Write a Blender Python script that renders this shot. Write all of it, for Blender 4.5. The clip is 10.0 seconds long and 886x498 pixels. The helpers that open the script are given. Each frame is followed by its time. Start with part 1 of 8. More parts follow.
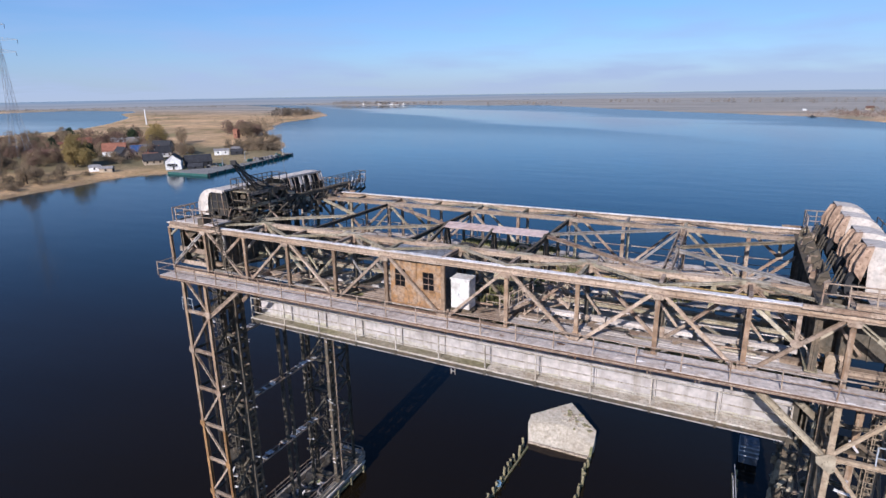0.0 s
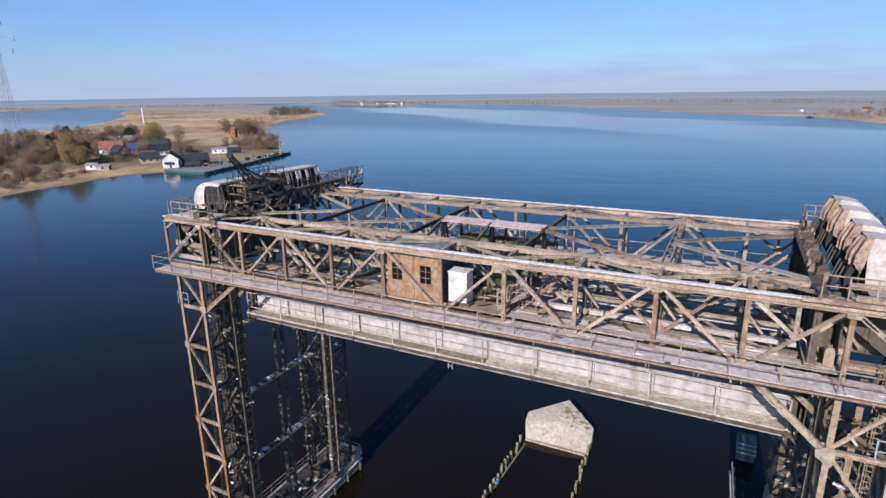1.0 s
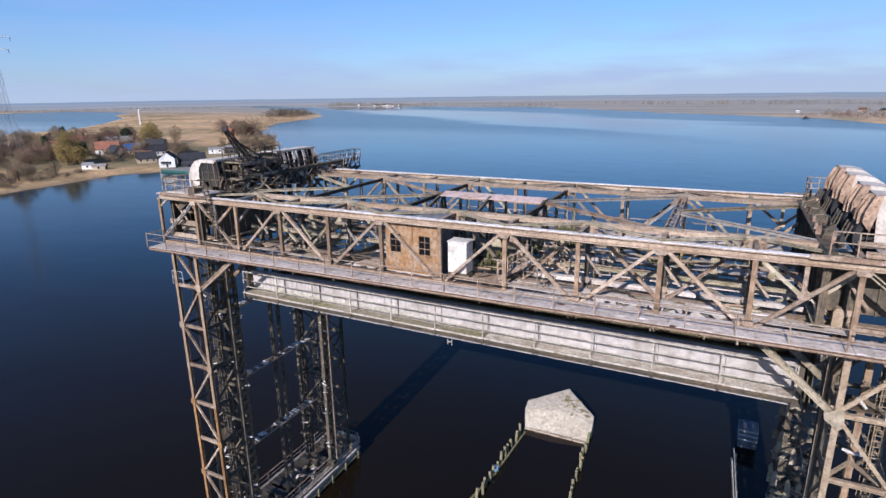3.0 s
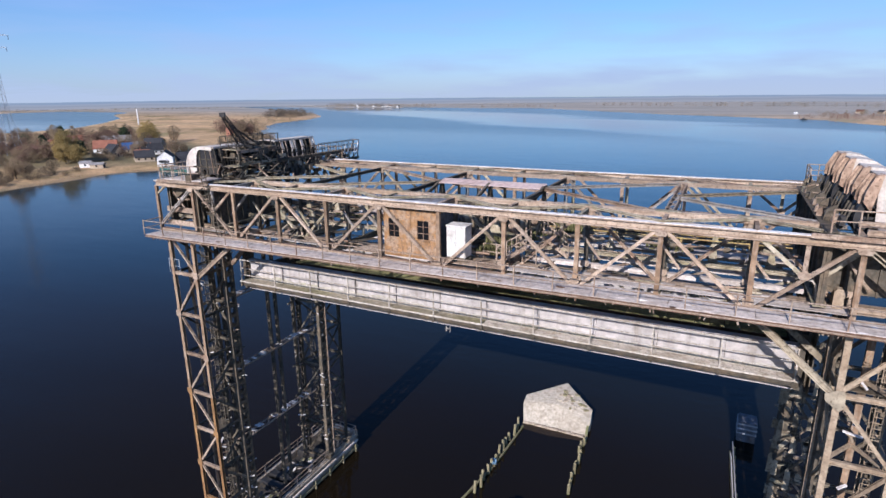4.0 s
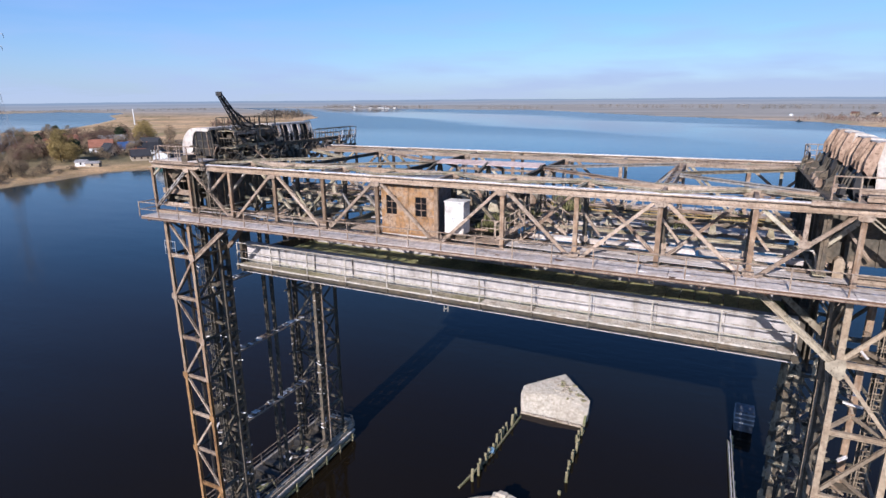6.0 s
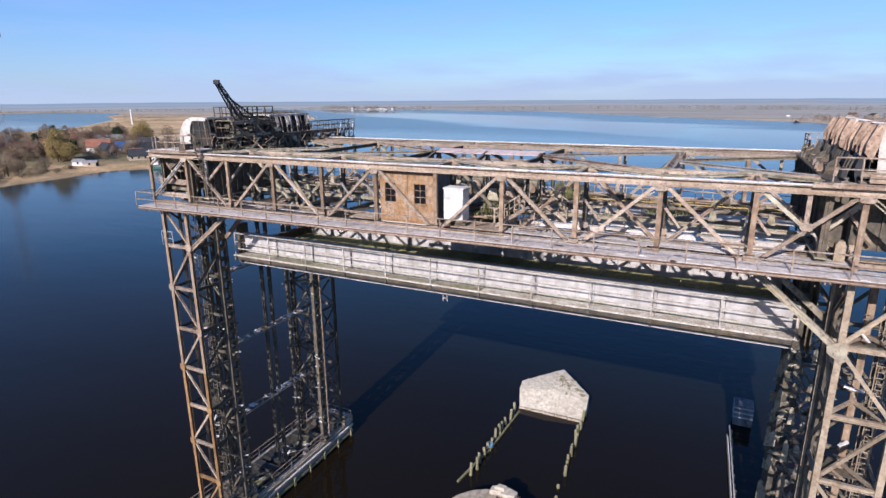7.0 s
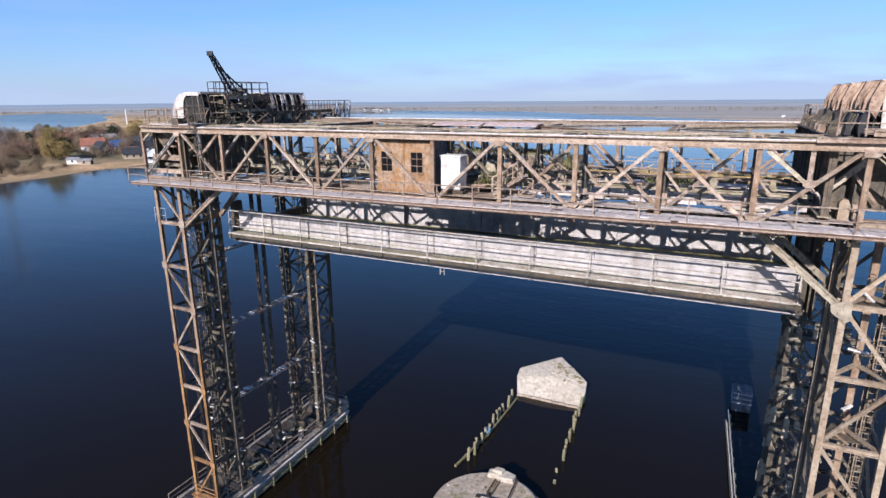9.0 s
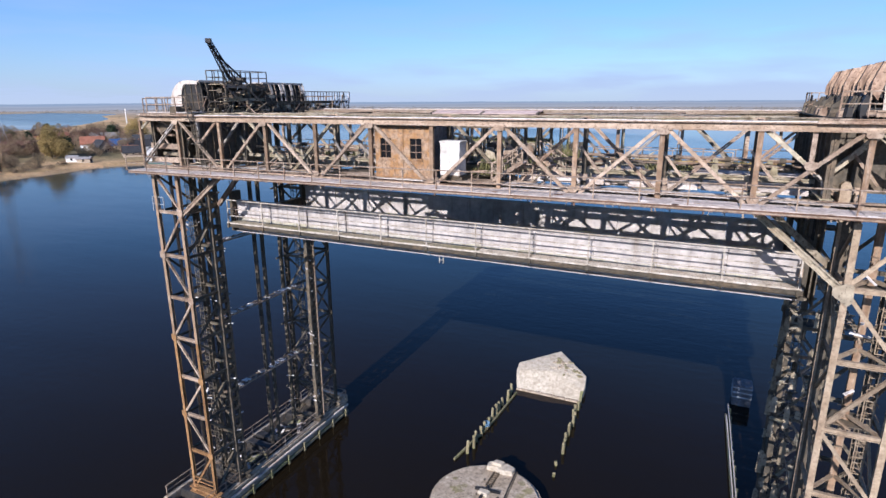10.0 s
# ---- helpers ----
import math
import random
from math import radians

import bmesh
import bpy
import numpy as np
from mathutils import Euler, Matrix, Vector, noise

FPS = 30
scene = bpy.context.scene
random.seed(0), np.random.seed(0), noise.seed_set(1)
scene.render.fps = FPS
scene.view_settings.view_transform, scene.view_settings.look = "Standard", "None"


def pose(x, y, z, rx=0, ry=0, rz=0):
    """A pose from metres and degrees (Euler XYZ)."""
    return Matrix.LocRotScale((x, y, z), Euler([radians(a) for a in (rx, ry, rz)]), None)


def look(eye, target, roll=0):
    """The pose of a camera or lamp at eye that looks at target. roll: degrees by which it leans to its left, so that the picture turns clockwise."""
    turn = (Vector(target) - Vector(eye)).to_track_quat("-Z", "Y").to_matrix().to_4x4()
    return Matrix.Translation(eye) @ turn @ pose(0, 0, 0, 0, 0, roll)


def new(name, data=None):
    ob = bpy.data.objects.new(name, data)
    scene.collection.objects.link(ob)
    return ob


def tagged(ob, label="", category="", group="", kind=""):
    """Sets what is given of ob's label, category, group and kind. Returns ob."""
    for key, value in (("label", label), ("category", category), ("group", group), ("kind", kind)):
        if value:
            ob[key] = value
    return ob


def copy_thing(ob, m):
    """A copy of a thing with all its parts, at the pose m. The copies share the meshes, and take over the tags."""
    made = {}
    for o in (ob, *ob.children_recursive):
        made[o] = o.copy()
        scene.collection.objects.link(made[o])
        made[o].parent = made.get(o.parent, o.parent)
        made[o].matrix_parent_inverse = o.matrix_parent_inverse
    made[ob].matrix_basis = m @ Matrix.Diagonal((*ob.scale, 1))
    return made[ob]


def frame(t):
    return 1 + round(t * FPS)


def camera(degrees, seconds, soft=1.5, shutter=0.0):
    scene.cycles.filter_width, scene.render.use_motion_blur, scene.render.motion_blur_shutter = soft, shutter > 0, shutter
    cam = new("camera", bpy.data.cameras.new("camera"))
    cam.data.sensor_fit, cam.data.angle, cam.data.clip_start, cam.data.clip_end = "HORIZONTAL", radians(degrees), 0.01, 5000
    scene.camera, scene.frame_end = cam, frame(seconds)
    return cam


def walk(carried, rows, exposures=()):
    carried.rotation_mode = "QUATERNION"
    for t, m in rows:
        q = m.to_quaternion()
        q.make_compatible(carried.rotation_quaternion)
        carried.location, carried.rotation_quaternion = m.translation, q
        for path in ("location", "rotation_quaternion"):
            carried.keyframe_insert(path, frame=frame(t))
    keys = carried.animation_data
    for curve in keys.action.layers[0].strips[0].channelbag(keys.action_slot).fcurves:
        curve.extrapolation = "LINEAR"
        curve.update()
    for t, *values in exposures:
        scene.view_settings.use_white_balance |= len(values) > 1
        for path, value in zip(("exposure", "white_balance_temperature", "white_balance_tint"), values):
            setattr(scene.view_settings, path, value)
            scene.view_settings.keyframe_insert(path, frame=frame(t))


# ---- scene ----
cam = camera(76.1, 10.0)
PATH = [
    (0, (15.398, -31.652, 44.367), (14.512, -29.943, 43.826), -0.9),
    (0.5, (15.382, -31.603, 44.209), (14.498, -29.892, 43.667), -0.8),
    (1, (15.356, -31.545, 43.902), (14.477, -29.832, 43.36), -0.7),
    (1.5, (15.299, -31.547, 43.5), (14.421, -29.832, 42.96), -0.7),
    (2, (15.216, -31.518, 42.976), (14.339, -29.803, 42.44), -0.7),
    (2.5, (15.191, -31.513, 42.384), (14.317, -29.795, 41.849), -0.8),
    (4, (15.202, -31.603, 40.743), (14.335, -29.881, 40.214), -0.6),
    (4.5, (15.19, -31.656, 40.321), (14.325, -29.932, 39.793), -0.5),
    (5, (15.201, -31.734, 39.957), (14.339, -30.008, 39.43), -0.5),
    (5.5, (15.223, -31.791, 39.594), (14.363, -30.064, 39.069), -0.5),
    (7, (15.153, -31.892, 38.325), (14.301, -30.158, 37.806), -0.4),
    (7.5, (15.131, -31.915, 37.874), (14.282, -30.18, 37.356), -0.4),
    (8, (15.112, -31.926, 37.36), (14.267, -30.189, 36.843), -0.4),
    (8.5, (15.111, -31.911, 36.85), (14.267, -30.172, 36.335), -0.4),
    (9, (15.096, -31.914, 36.318), (14.255, -30.174, 35.804), -0.4),
    (9.5, (15.091, -31.935, 35.86), (14.252, -30.194, 35.346), -0.3),
    (10, (15.127, -31.922, 35.48), (14.287, -30.181, 34.967), -0.3),
]
walk(cam, [(t, look(eye, target, roll)) for t, eye, target, roll in PATH], exposures=[(0, 0.24, 5620, 13), (10, 0.46, 5620, 13)])

# ---------- sky and sun ----------
SUN_ELEVATION, SUN_AZIMUTH = 28.4, 178.0
world = bpy.data.worlds.new("sky")
scene.world = world
world.use_nodes = True
wn = world.node_tree.nodes
sky = wn.new("ShaderNodeTexSky")
sky.sky_type = "NISHITA"
sky.sun_disc = False
sky.sun_elevation = radians(SUN_ELEVATION)
sky.sun_rotation = radians(SUN_AZIMUTH)
sky.altitude, sky.air_density, sky.dust_density, sky.ozone_density = 0, 1.0, 0.35, 8.0
world.node_tree.links.new(sky.outputs[0], wn["Background"].inputs[0])
wn["Background"].inputs[1].default_value = 0.1
sun = new("sun", bpy.data.lights.new("sun", "SUN"))
sun.data.energy, sun.data.angle, sun.data.color = 5.0, radians(0.5), (1.0, 0.895, 0.785)
sun.matrix_basis = look((0, 0, 60), (-0.04 * 50, 50, 60 - 50 * math.tan(radians(SUN_ELEVATION))))
scene.view_settings.exposure = 0.0

# ---------- materials ----------
def shader(name, roughness=0.7, metallic=0.0, specular=0.3):
    m = bpy.data.materials.new(name)
    m.use_nodes = True
    b = m.node_tree.nodes["Principled BSDF"]
    b.inputs["Roughness"].default_value = roughness
    b.inputs["Metallic"].default_value = metallic
    b.inputs["Specular IOR Level"].default_value = specular
    return m, m.node_tree, b


def noise_node(nt, scale, detail=4.0, stretch=None, kind="ShaderNodeTexNoise"):
    n = nt.nodes.new(kind)
    n.inputs["Scale"].default_value = scale
    if "Detail" in n.inputs:
        n.inputs["Detail"].default_value = detail
    tc = nt.nodes.new("ShaderNodeTexCoord")
    mp = nt.nodes.new("ShaderNodeMapping")
    mp.inputs["Scale"].default_value = stretch or (1, 1, 1)
    nt.links.new(tc.outputs["Object"], mp.inputs[0])
    nt.links.new(mp.outputs[0], n.inputs["Vector"])
    return n


def ramp(nt, fac, stops):
    r = nt.nodes.new("ShaderNodeValToRGB")
    e = r.color_ramp.elements
    while len(e) < len(stops):
        e.new(0.5)
    for el, (p, c) in zip(e, stops):
        el.position, el.color = p, (*c, 1)
    nt.links.new(fac, r.inputs[0])
    return r.outputs[0]


def mix(nt, fac, a, b, mode="MIX"):
    n = nt.nodes.new("ShaderNodeMix")
    n.data_type, n.blend_type = "RGBA", mode
    for sock, v in ((n.inputs[0], fac), (n.inputs[6], a), (n.inputs[7], b)):
        if isinstance(v, (int, float)):
            sock.default_value = v
        elif isinstance(v, tuple):
            sock.default_value = (*v, 1)
        else:
            nt.links.new(v, sock)
    return n.outputs[2]


def weathered(name, base, second, stain, grain=3.0, patch=0.35, low=0.45, high=0.62, roughness=0.75, bump=0.02, streak=None, vary=0.25, metallic=0.0, speck_amount=0.95):
    """Two tones in patches, a darker stain in streaks, fine grain and relief; each piece a little lighter or darker."""
    m, nt, b = shader(name, roughness, metallic, 0.15)
    big = noise_node(nt, patch, 5.0)
    fine = noise_node(nt, grain, 6.0)
    run = noise_node(nt, grain * 0.7, 5.0, streak or (1, 1, 0.6))
    mask = ramp(nt, big.outputs[0], [(low, (0, 0, 0)), (high, (1, 1, 1))])
    col = mix(nt, mask, base, second)
    smask = ramp(nt, run.outputs[0], [(0.50, (0, 0, 0)), (0.76, (0.9,) * 3)])
    col = mix(nt, smask, col, stain)
    speck = noise_node(nt, grain * 2.2, 3.0)
    col = mix(nt, ramp(nt, speck.outputs[0], [(0.57, (0, 0, 0)), (0.63, (speck_amount,) * 3)]), col, tuple(0.5 * (p + q) * 0.8 for p, q in zip(second, stain)))
    g = ramp(nt, fine.outputs[0], [(0.25, (0.7, 0.7, 0.7)), (0.75, (1.25, 1.25, 1.25))])
    col = mix(nt, 1.0, col, g, "MULTIPLY")
    oi = nt.nodes.new("ShaderNodeObjectInfo")
    v = ramp(nt, oi.outputs["Random"], [(0, (1 - vary,) * 3), (1, (1 + vary * 0.5,) * 3)])
    col = mix(nt, 1.0, col, v, "MULTIPLY")
    nt.links.new(col, b.inputs["Base Color"])
    bp = nt.nodes.new("ShaderNodeBump")
    bp.inputs["Strength"].default_value = 0.6
    bp.inputs["Distance"].default_value = bump
    nt.links.new(fine.outputs[0], bp.inputs["Height"])
    nt.links.new(bp.outputs[0], b.inputs["Normal"])
    return m


STEEL = weathered("weathered_steel", (0.41, 0.315, 0.235), (0.26, 0.175, 0.12), (0.13, 0.085, 0.055), 5, 0.8, speck_amount=0.8)
STEEL_PALE = weathered("pale_weathered_steel", (0.435, 0.335, 0.25), (0.34, 0.245, 0.17), (0.20, 0.135, 0.09), 5, 0.8, speck_amount=0.8)
BEIGE = weathered("dirty_beige_plate", (0.36, 0.30, 0.215), (0.27, 0.215, 0.145), (0.14, 0.11, 0.075), 3, 0.7, vary=0.3)
TAN_STEEL = weathered("tan_tower_steel", (0.375, 0.29, 0.20), (0.30, 0.22, 0.145), (0.21, 0.145, 0.095), 5, 0.8, speck_amount=0.6)
GREYED = weathered("greyed_steel", (0.37, 0.335, 0.30), (0.28, 0.245, 0.205), (0.17, 0.135, 0.105), 5, 0.8, speck_amount=0.7)
INNER_STEEL = weathered("shaded_rusty_steel", (0.175, 0.145, 0.105), (0.125, 0.10, 0.07), (0.065, 0.055, 0.04), 5, 0.9)
CHORD = weathered("streaked_chord_steel", (0.435, 0.335, 0.25), (0.325, 0.235, 0.16), (0.19, 0.125, 0.08), 4, 0.35, streak=(0.12, 1.6, 1.6), speck_amount=0.8)
POST_RUST = weathered("rusty_post_steel", (0.28, 0.185, 0.115), (0.20, 0.125, 0.075), (0.38, 0.30, 0.225), 5, 1.0, streak=(2, 2, 0.3), vary=0.35)
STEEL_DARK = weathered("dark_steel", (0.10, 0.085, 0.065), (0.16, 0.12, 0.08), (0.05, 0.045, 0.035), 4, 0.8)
STEEL_MOSS = weathered("mossy_steel", (0.44, 0.375, 0.275), (0.335, 0.285, 0.18), (0.20, 0.145, 0.09), 4, 0.6)
BRACE_DARK = weathered("shaded_brace_steel", (0.11, 0.09, 0.07), (0.17, 0.125, 0.085), (0.055, 0.05, 0.04), 4, 0.8)
RUST = weathered("orange_rust", (0.34, 0.19, 0.08), (0.24, 0.125, 0.055), (0.17, 0.10, 0.06), 5, 0.7)
PINKISH = weathered("pinkish_weathered_plate", (0.72, 0.55, 0.49), (0.62, 0.45, 0.38), (0.46, 0.32, 0.25), 3, 0.5, speck_amount=0.25)
LIMED = weathered("bird_limed_plate", (0.84, 0.79, 0.75), (0.72, 0.64, 0.58), (0.54, 0.44, 0.37), 4, 0.7, 0.5, 0.68, speck_amount=0.4, vary=0.15)
PLANK = weathered("grey_plank", (0.61, 0.54, 0.485), (0.48, 0.405, 0.345), (0.28, 0.215, 0.16), 6, 0.6, streak=(0.2, 2, 2), vary=0.35, speck_amount=0.5)
WALKWAY = weathered("walkway_plate", (0.58, 0.505, 0.45), (0.49, 0.41, 0.355), (0.34, 0.255, 0.19), 4, 0.7, 0.5, 0.68, roughness=0.95, vary=0.14, speck_amount=0.5)
EDGE_RUST = weathered("dark_red_rust", (0.13, 0.075, 0.05), (0.19, 0.11, 0.07), (0.08, 0.05, 0.035), 4, 0.6)
GIRDER = weathered("grey_painted_plate", (0.49, 0.445, 0.42), (0.425, 0.38, 0.35), (0.30, 0.26, 0.215), 2.0, 0.4, 0.46, 0.68, bump=0.008, vary=0.1, streak=(1.6, 1.6, 0.12), speck_amount=0.25)
CHALKY = weathered("chalky_rail_paint", (0.52, 0.465, 0.40), (0.42, 0.36, 0.29), (0.27, 0.215, 0.15), 4, 0.9, vary=0.2)
MOSS = weathered("mossy_walkway", (0.38, 0.33, 0.25), (0.29, 0.26, 0.155), (0.20, 0.17, 0.105), 3, 0.16, 0.44, 0.58)
MOSSY_DECK = weathered("moss_covered_deck", (0.34, 0.315, 0.145), (0.27, 0.26, 0.115), (0.20, 0.17, 0.09), 3, 0.4, vary=0.25)
ALGAE = weathered("algae_on_paint", (0.48, 0.435, 0.375), (0.395, 0.36, 0.27), (0.29, 0.255, 0.175), 3, 0.3, speck_amount=0.3, vary=0.16, streak=(1.6, 1.6, 0.2))
RUST_WALL = weathered("rusted_sheet_wall", (0.36, 0.20, 0.09), (0.38, 0.265, 0.175), (0.17, 0.095, 0.055), 4.0, 2.2, 0.44, 0.60, streak=(1.5, 1.5, 0.4))
OCHRE = weathered("ochre_painted_steel", (0.42, 0.31, 0.12), (0.36, 0.24, 0.10), (0.22, 0.14, 0.08), 4, 0.8)
GREY_WALL = weathered("grey_blue_sheet", (0.16, 0.17, 0.19), (0.12, 0.12, 0.13), (0.10, 0.08, 0.07), 3, 0.8)
WHITE = weathered("white_paint", (0.68, 0.64, 0.585), (0.60, 0.55, 0.49), (0.44, 0.375, 0.31), 3, 1.2, 0.45, 0.7, vary=0.05, bump=0.006, speck_amount=0.2)
COVER_PALE = weathered("pale_cover_plate", (0.58, 0.515, 0.45), (0.49, 0.42, 0.355), (0.38, 0.295, 0.23), 3, 0.6, 0.45, 0.7, vary=0.08, speck_amount=0.4)
COVER_RUST = weathered("rust_brown_cover", (0.40, 0.275, 0.19), (0.30, 0.195, 0.13), (0.19, 0.115, 0.075), 4, 1.2, vary=0.35)
CONCRETE = weathered("concrete", (0.47, 0.385, 0.295), (0.38, 0.305, 0.225), (0.23, 0.18, 0.12), 3, 0.5, bump=0.05, vary=0.08)
STONE = weathered("granite_block", (0.53, 0.46, 0.365), (0.47, 0.40, 0.31), (0.33, 0.275, 0.20), 3, 0.5, bump=0.02, vary=0.07, speck_amount=0.3)
TIMBER = weathered("weathered_timber", (0.30, 0.25, 0.15), (0.22, 0.22, 0.10), (0.12, 0.10, 0.06), 6, 1.2, streak=(3, 3, 0.3))
BLACK = weathered("grease_black_iron_and_shade", (0.035, 0.034, 0.035), (0.07, 0.06, 0.05), (0.022, 0.022, 0.024), 4, 0.8, roughness=0.55)
LICHEN = weathered("olive_lichen", (0.28, 0.24, 0.13), (0.34, 0.29, 0.19), (0.19, 0.155, 0.09), 6, 1.5, vary=0.2)
WET_SILT = weathered("wet_brown_silt", (0.040, 0.026, 0.014), (0.026, 0.018, 0.011), (0.018, 0.013, 0.009), 2, 0.9, roughness=0.35)
LEAF = weathered("moss_and_weeds", (0.17, 0.165, 0.07), (0.25, 0.225, 0.10), (0.11, 0.10, 0.045), 8, 1.5, vary=0.3)


def glass(name):
    m, nt, b = shader(name, 0.5, 0.0, 0.1)
    b.inputs["Base Color"].default_value = (0.006, 0.006, 0.007, 1)
    return m


PANE = glass("dark_window_pane")


def water_material():
    m, nt, b = shader("lake_water", 0.10, 0.0, 0.25)
    b.inputs["IOR"].default_value = 1.33
    murk = noise_node(nt, 0.01, 3.0)
    peat = ramp(nt, murk.outputs[0], [(0.35, (0.0076, 0.0054, 0.0032)), (0.7, (0.0124, 0.0086, 0.0046))])
    # brown peaty channel by the bridge, clear blue-green lake further out
    tc = nt.nodes.new("ShaderNodeTexCoord")
    sep = nt.nodes.new("ShaderNodeSeparateXYZ")
    nt.links.new(tc.outputs["Object"], sep.inputs[0])
    shelf = nt.nodes.new("ShaderNodeMapRange")
    shelf.inputs["From Min"].default_value, shelf.inputs["From Max"].default_value = 30.0, 310.0
    nt.links.new(sep.outputs[1], shelf.inputs["Value"])
    nt.links.new(mix(nt, shelf.outputs[0], peat, (0.004, 0.054, 0.076)), b.inputs["Base Color"])
    heights = []
    for scale, size, stretch in ((0.55, 0.045, (1, 1.8, 1)), (0.06, 0.14, (0.6, 1.6, 1))):
        n = noise_node(nt, scale, 3.0, stretch)
        mul = nt.nodes.new("ShaderNodeMath")
        mul.operation = "MULTIPLY"
        mul.inputs[1].default_value = size
        nt.links.new(n.outputs[0], mul.inputs[0])
        heights.append(mul.outputs[0])
    add = nt.nodes.new("ShaderNodeMath")
    nt.links.new(heights[0], add.inputs[0])
    nt.links.new(heights[1], add.inputs[1])
    # calm and ruffled patches
    patch = noise_node(nt, 0.004, 3.0, (0.5, 1.6, 1))
    calm = ramp(nt, patch.outputs[0], [(0.34, (0.45,) * 3), (0.66, (0.95,) * 3)])
    # wide slicks far out on the lake
    wide = noise_node(nt, 0.0026, 2.0, (0.4, 2.0, 1))
    slick = ramp(nt, wide.outputs[0], [(0.52, (1.0,) * 3), (0.60, (0.04,) * 3)])
    out = nt.nodes.new("ShaderNodeMapRange")
    out.inputs["From Min"].default_value, out.inputs["From Max"].default_value = 420.0, 620.0
    nt.links.new(sep.outputs[1], out.inputs["Value"])
    calm = mix(nt, out.outputs[0], calm, mix(nt, 1.0, calm, slick, "MULTIPLY"))
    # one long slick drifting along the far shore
    along = nt.nodes.new("ShaderNodeVectorMath")
    along.operation = "DOT_PRODUCT"
    along.inputs[1].default_value = (0.6, 0.8, 0.0)
    nt.links.new(tc.outputs["Object"], along.inputs[0])
    sway = nt.nodes.new("ShaderNodeMath")
    sway.operation = "MULTIPLY_ADD"
    sway.inputs[1].default_value = 260.0
    nt.links.new(wide.outputs[0], sway.inputs[0])
    nt.links.new(along.outputs["Value"], sway.inputs[2])
    band = nt.nodes.new("ShaderNodeMapRange")
    band.inputs["From Min"].default_value, band.inputs["From Max"].default_value = 520.0, 860.0
    nt.links.new(sway.outputs[0], band.inputs["Value"])
    drift = ramp(nt, band.outputs[0], [(0.0, (1.0,) * 3), (0.16, (0.1,) * 3), (0.55, (0.16,) * 3), (0.8, (1.0,) * 3)])
    calm = mix(nt, 1.0, calm, drift, "MULTIPLY")
    gloss = ramp(nt, patch.outputs[0], [(0.34, (0.05,) * 3), (0.66, (0.12,) * 3)])
    gloss = mix(nt, 1.0, mix(nt, out.outputs[0], gloss, (0.19,) * 3), drift, "MULTIPLY")
    nt.links.new(gloss, b.inputs["Roughness"])
    bp = nt.nodes.new("ShaderNodeBump")
    bp.inputs["Distance"].default_value = 1.0
    nt.links.new(calm, bp.inputs["Strength"])
    nt.links.new(add.outputs[0], bp.inputs["Height"])
    nt.links.new(bp.outputs[0], b.inputs["Normal"])
    return m


WATER = water_material()


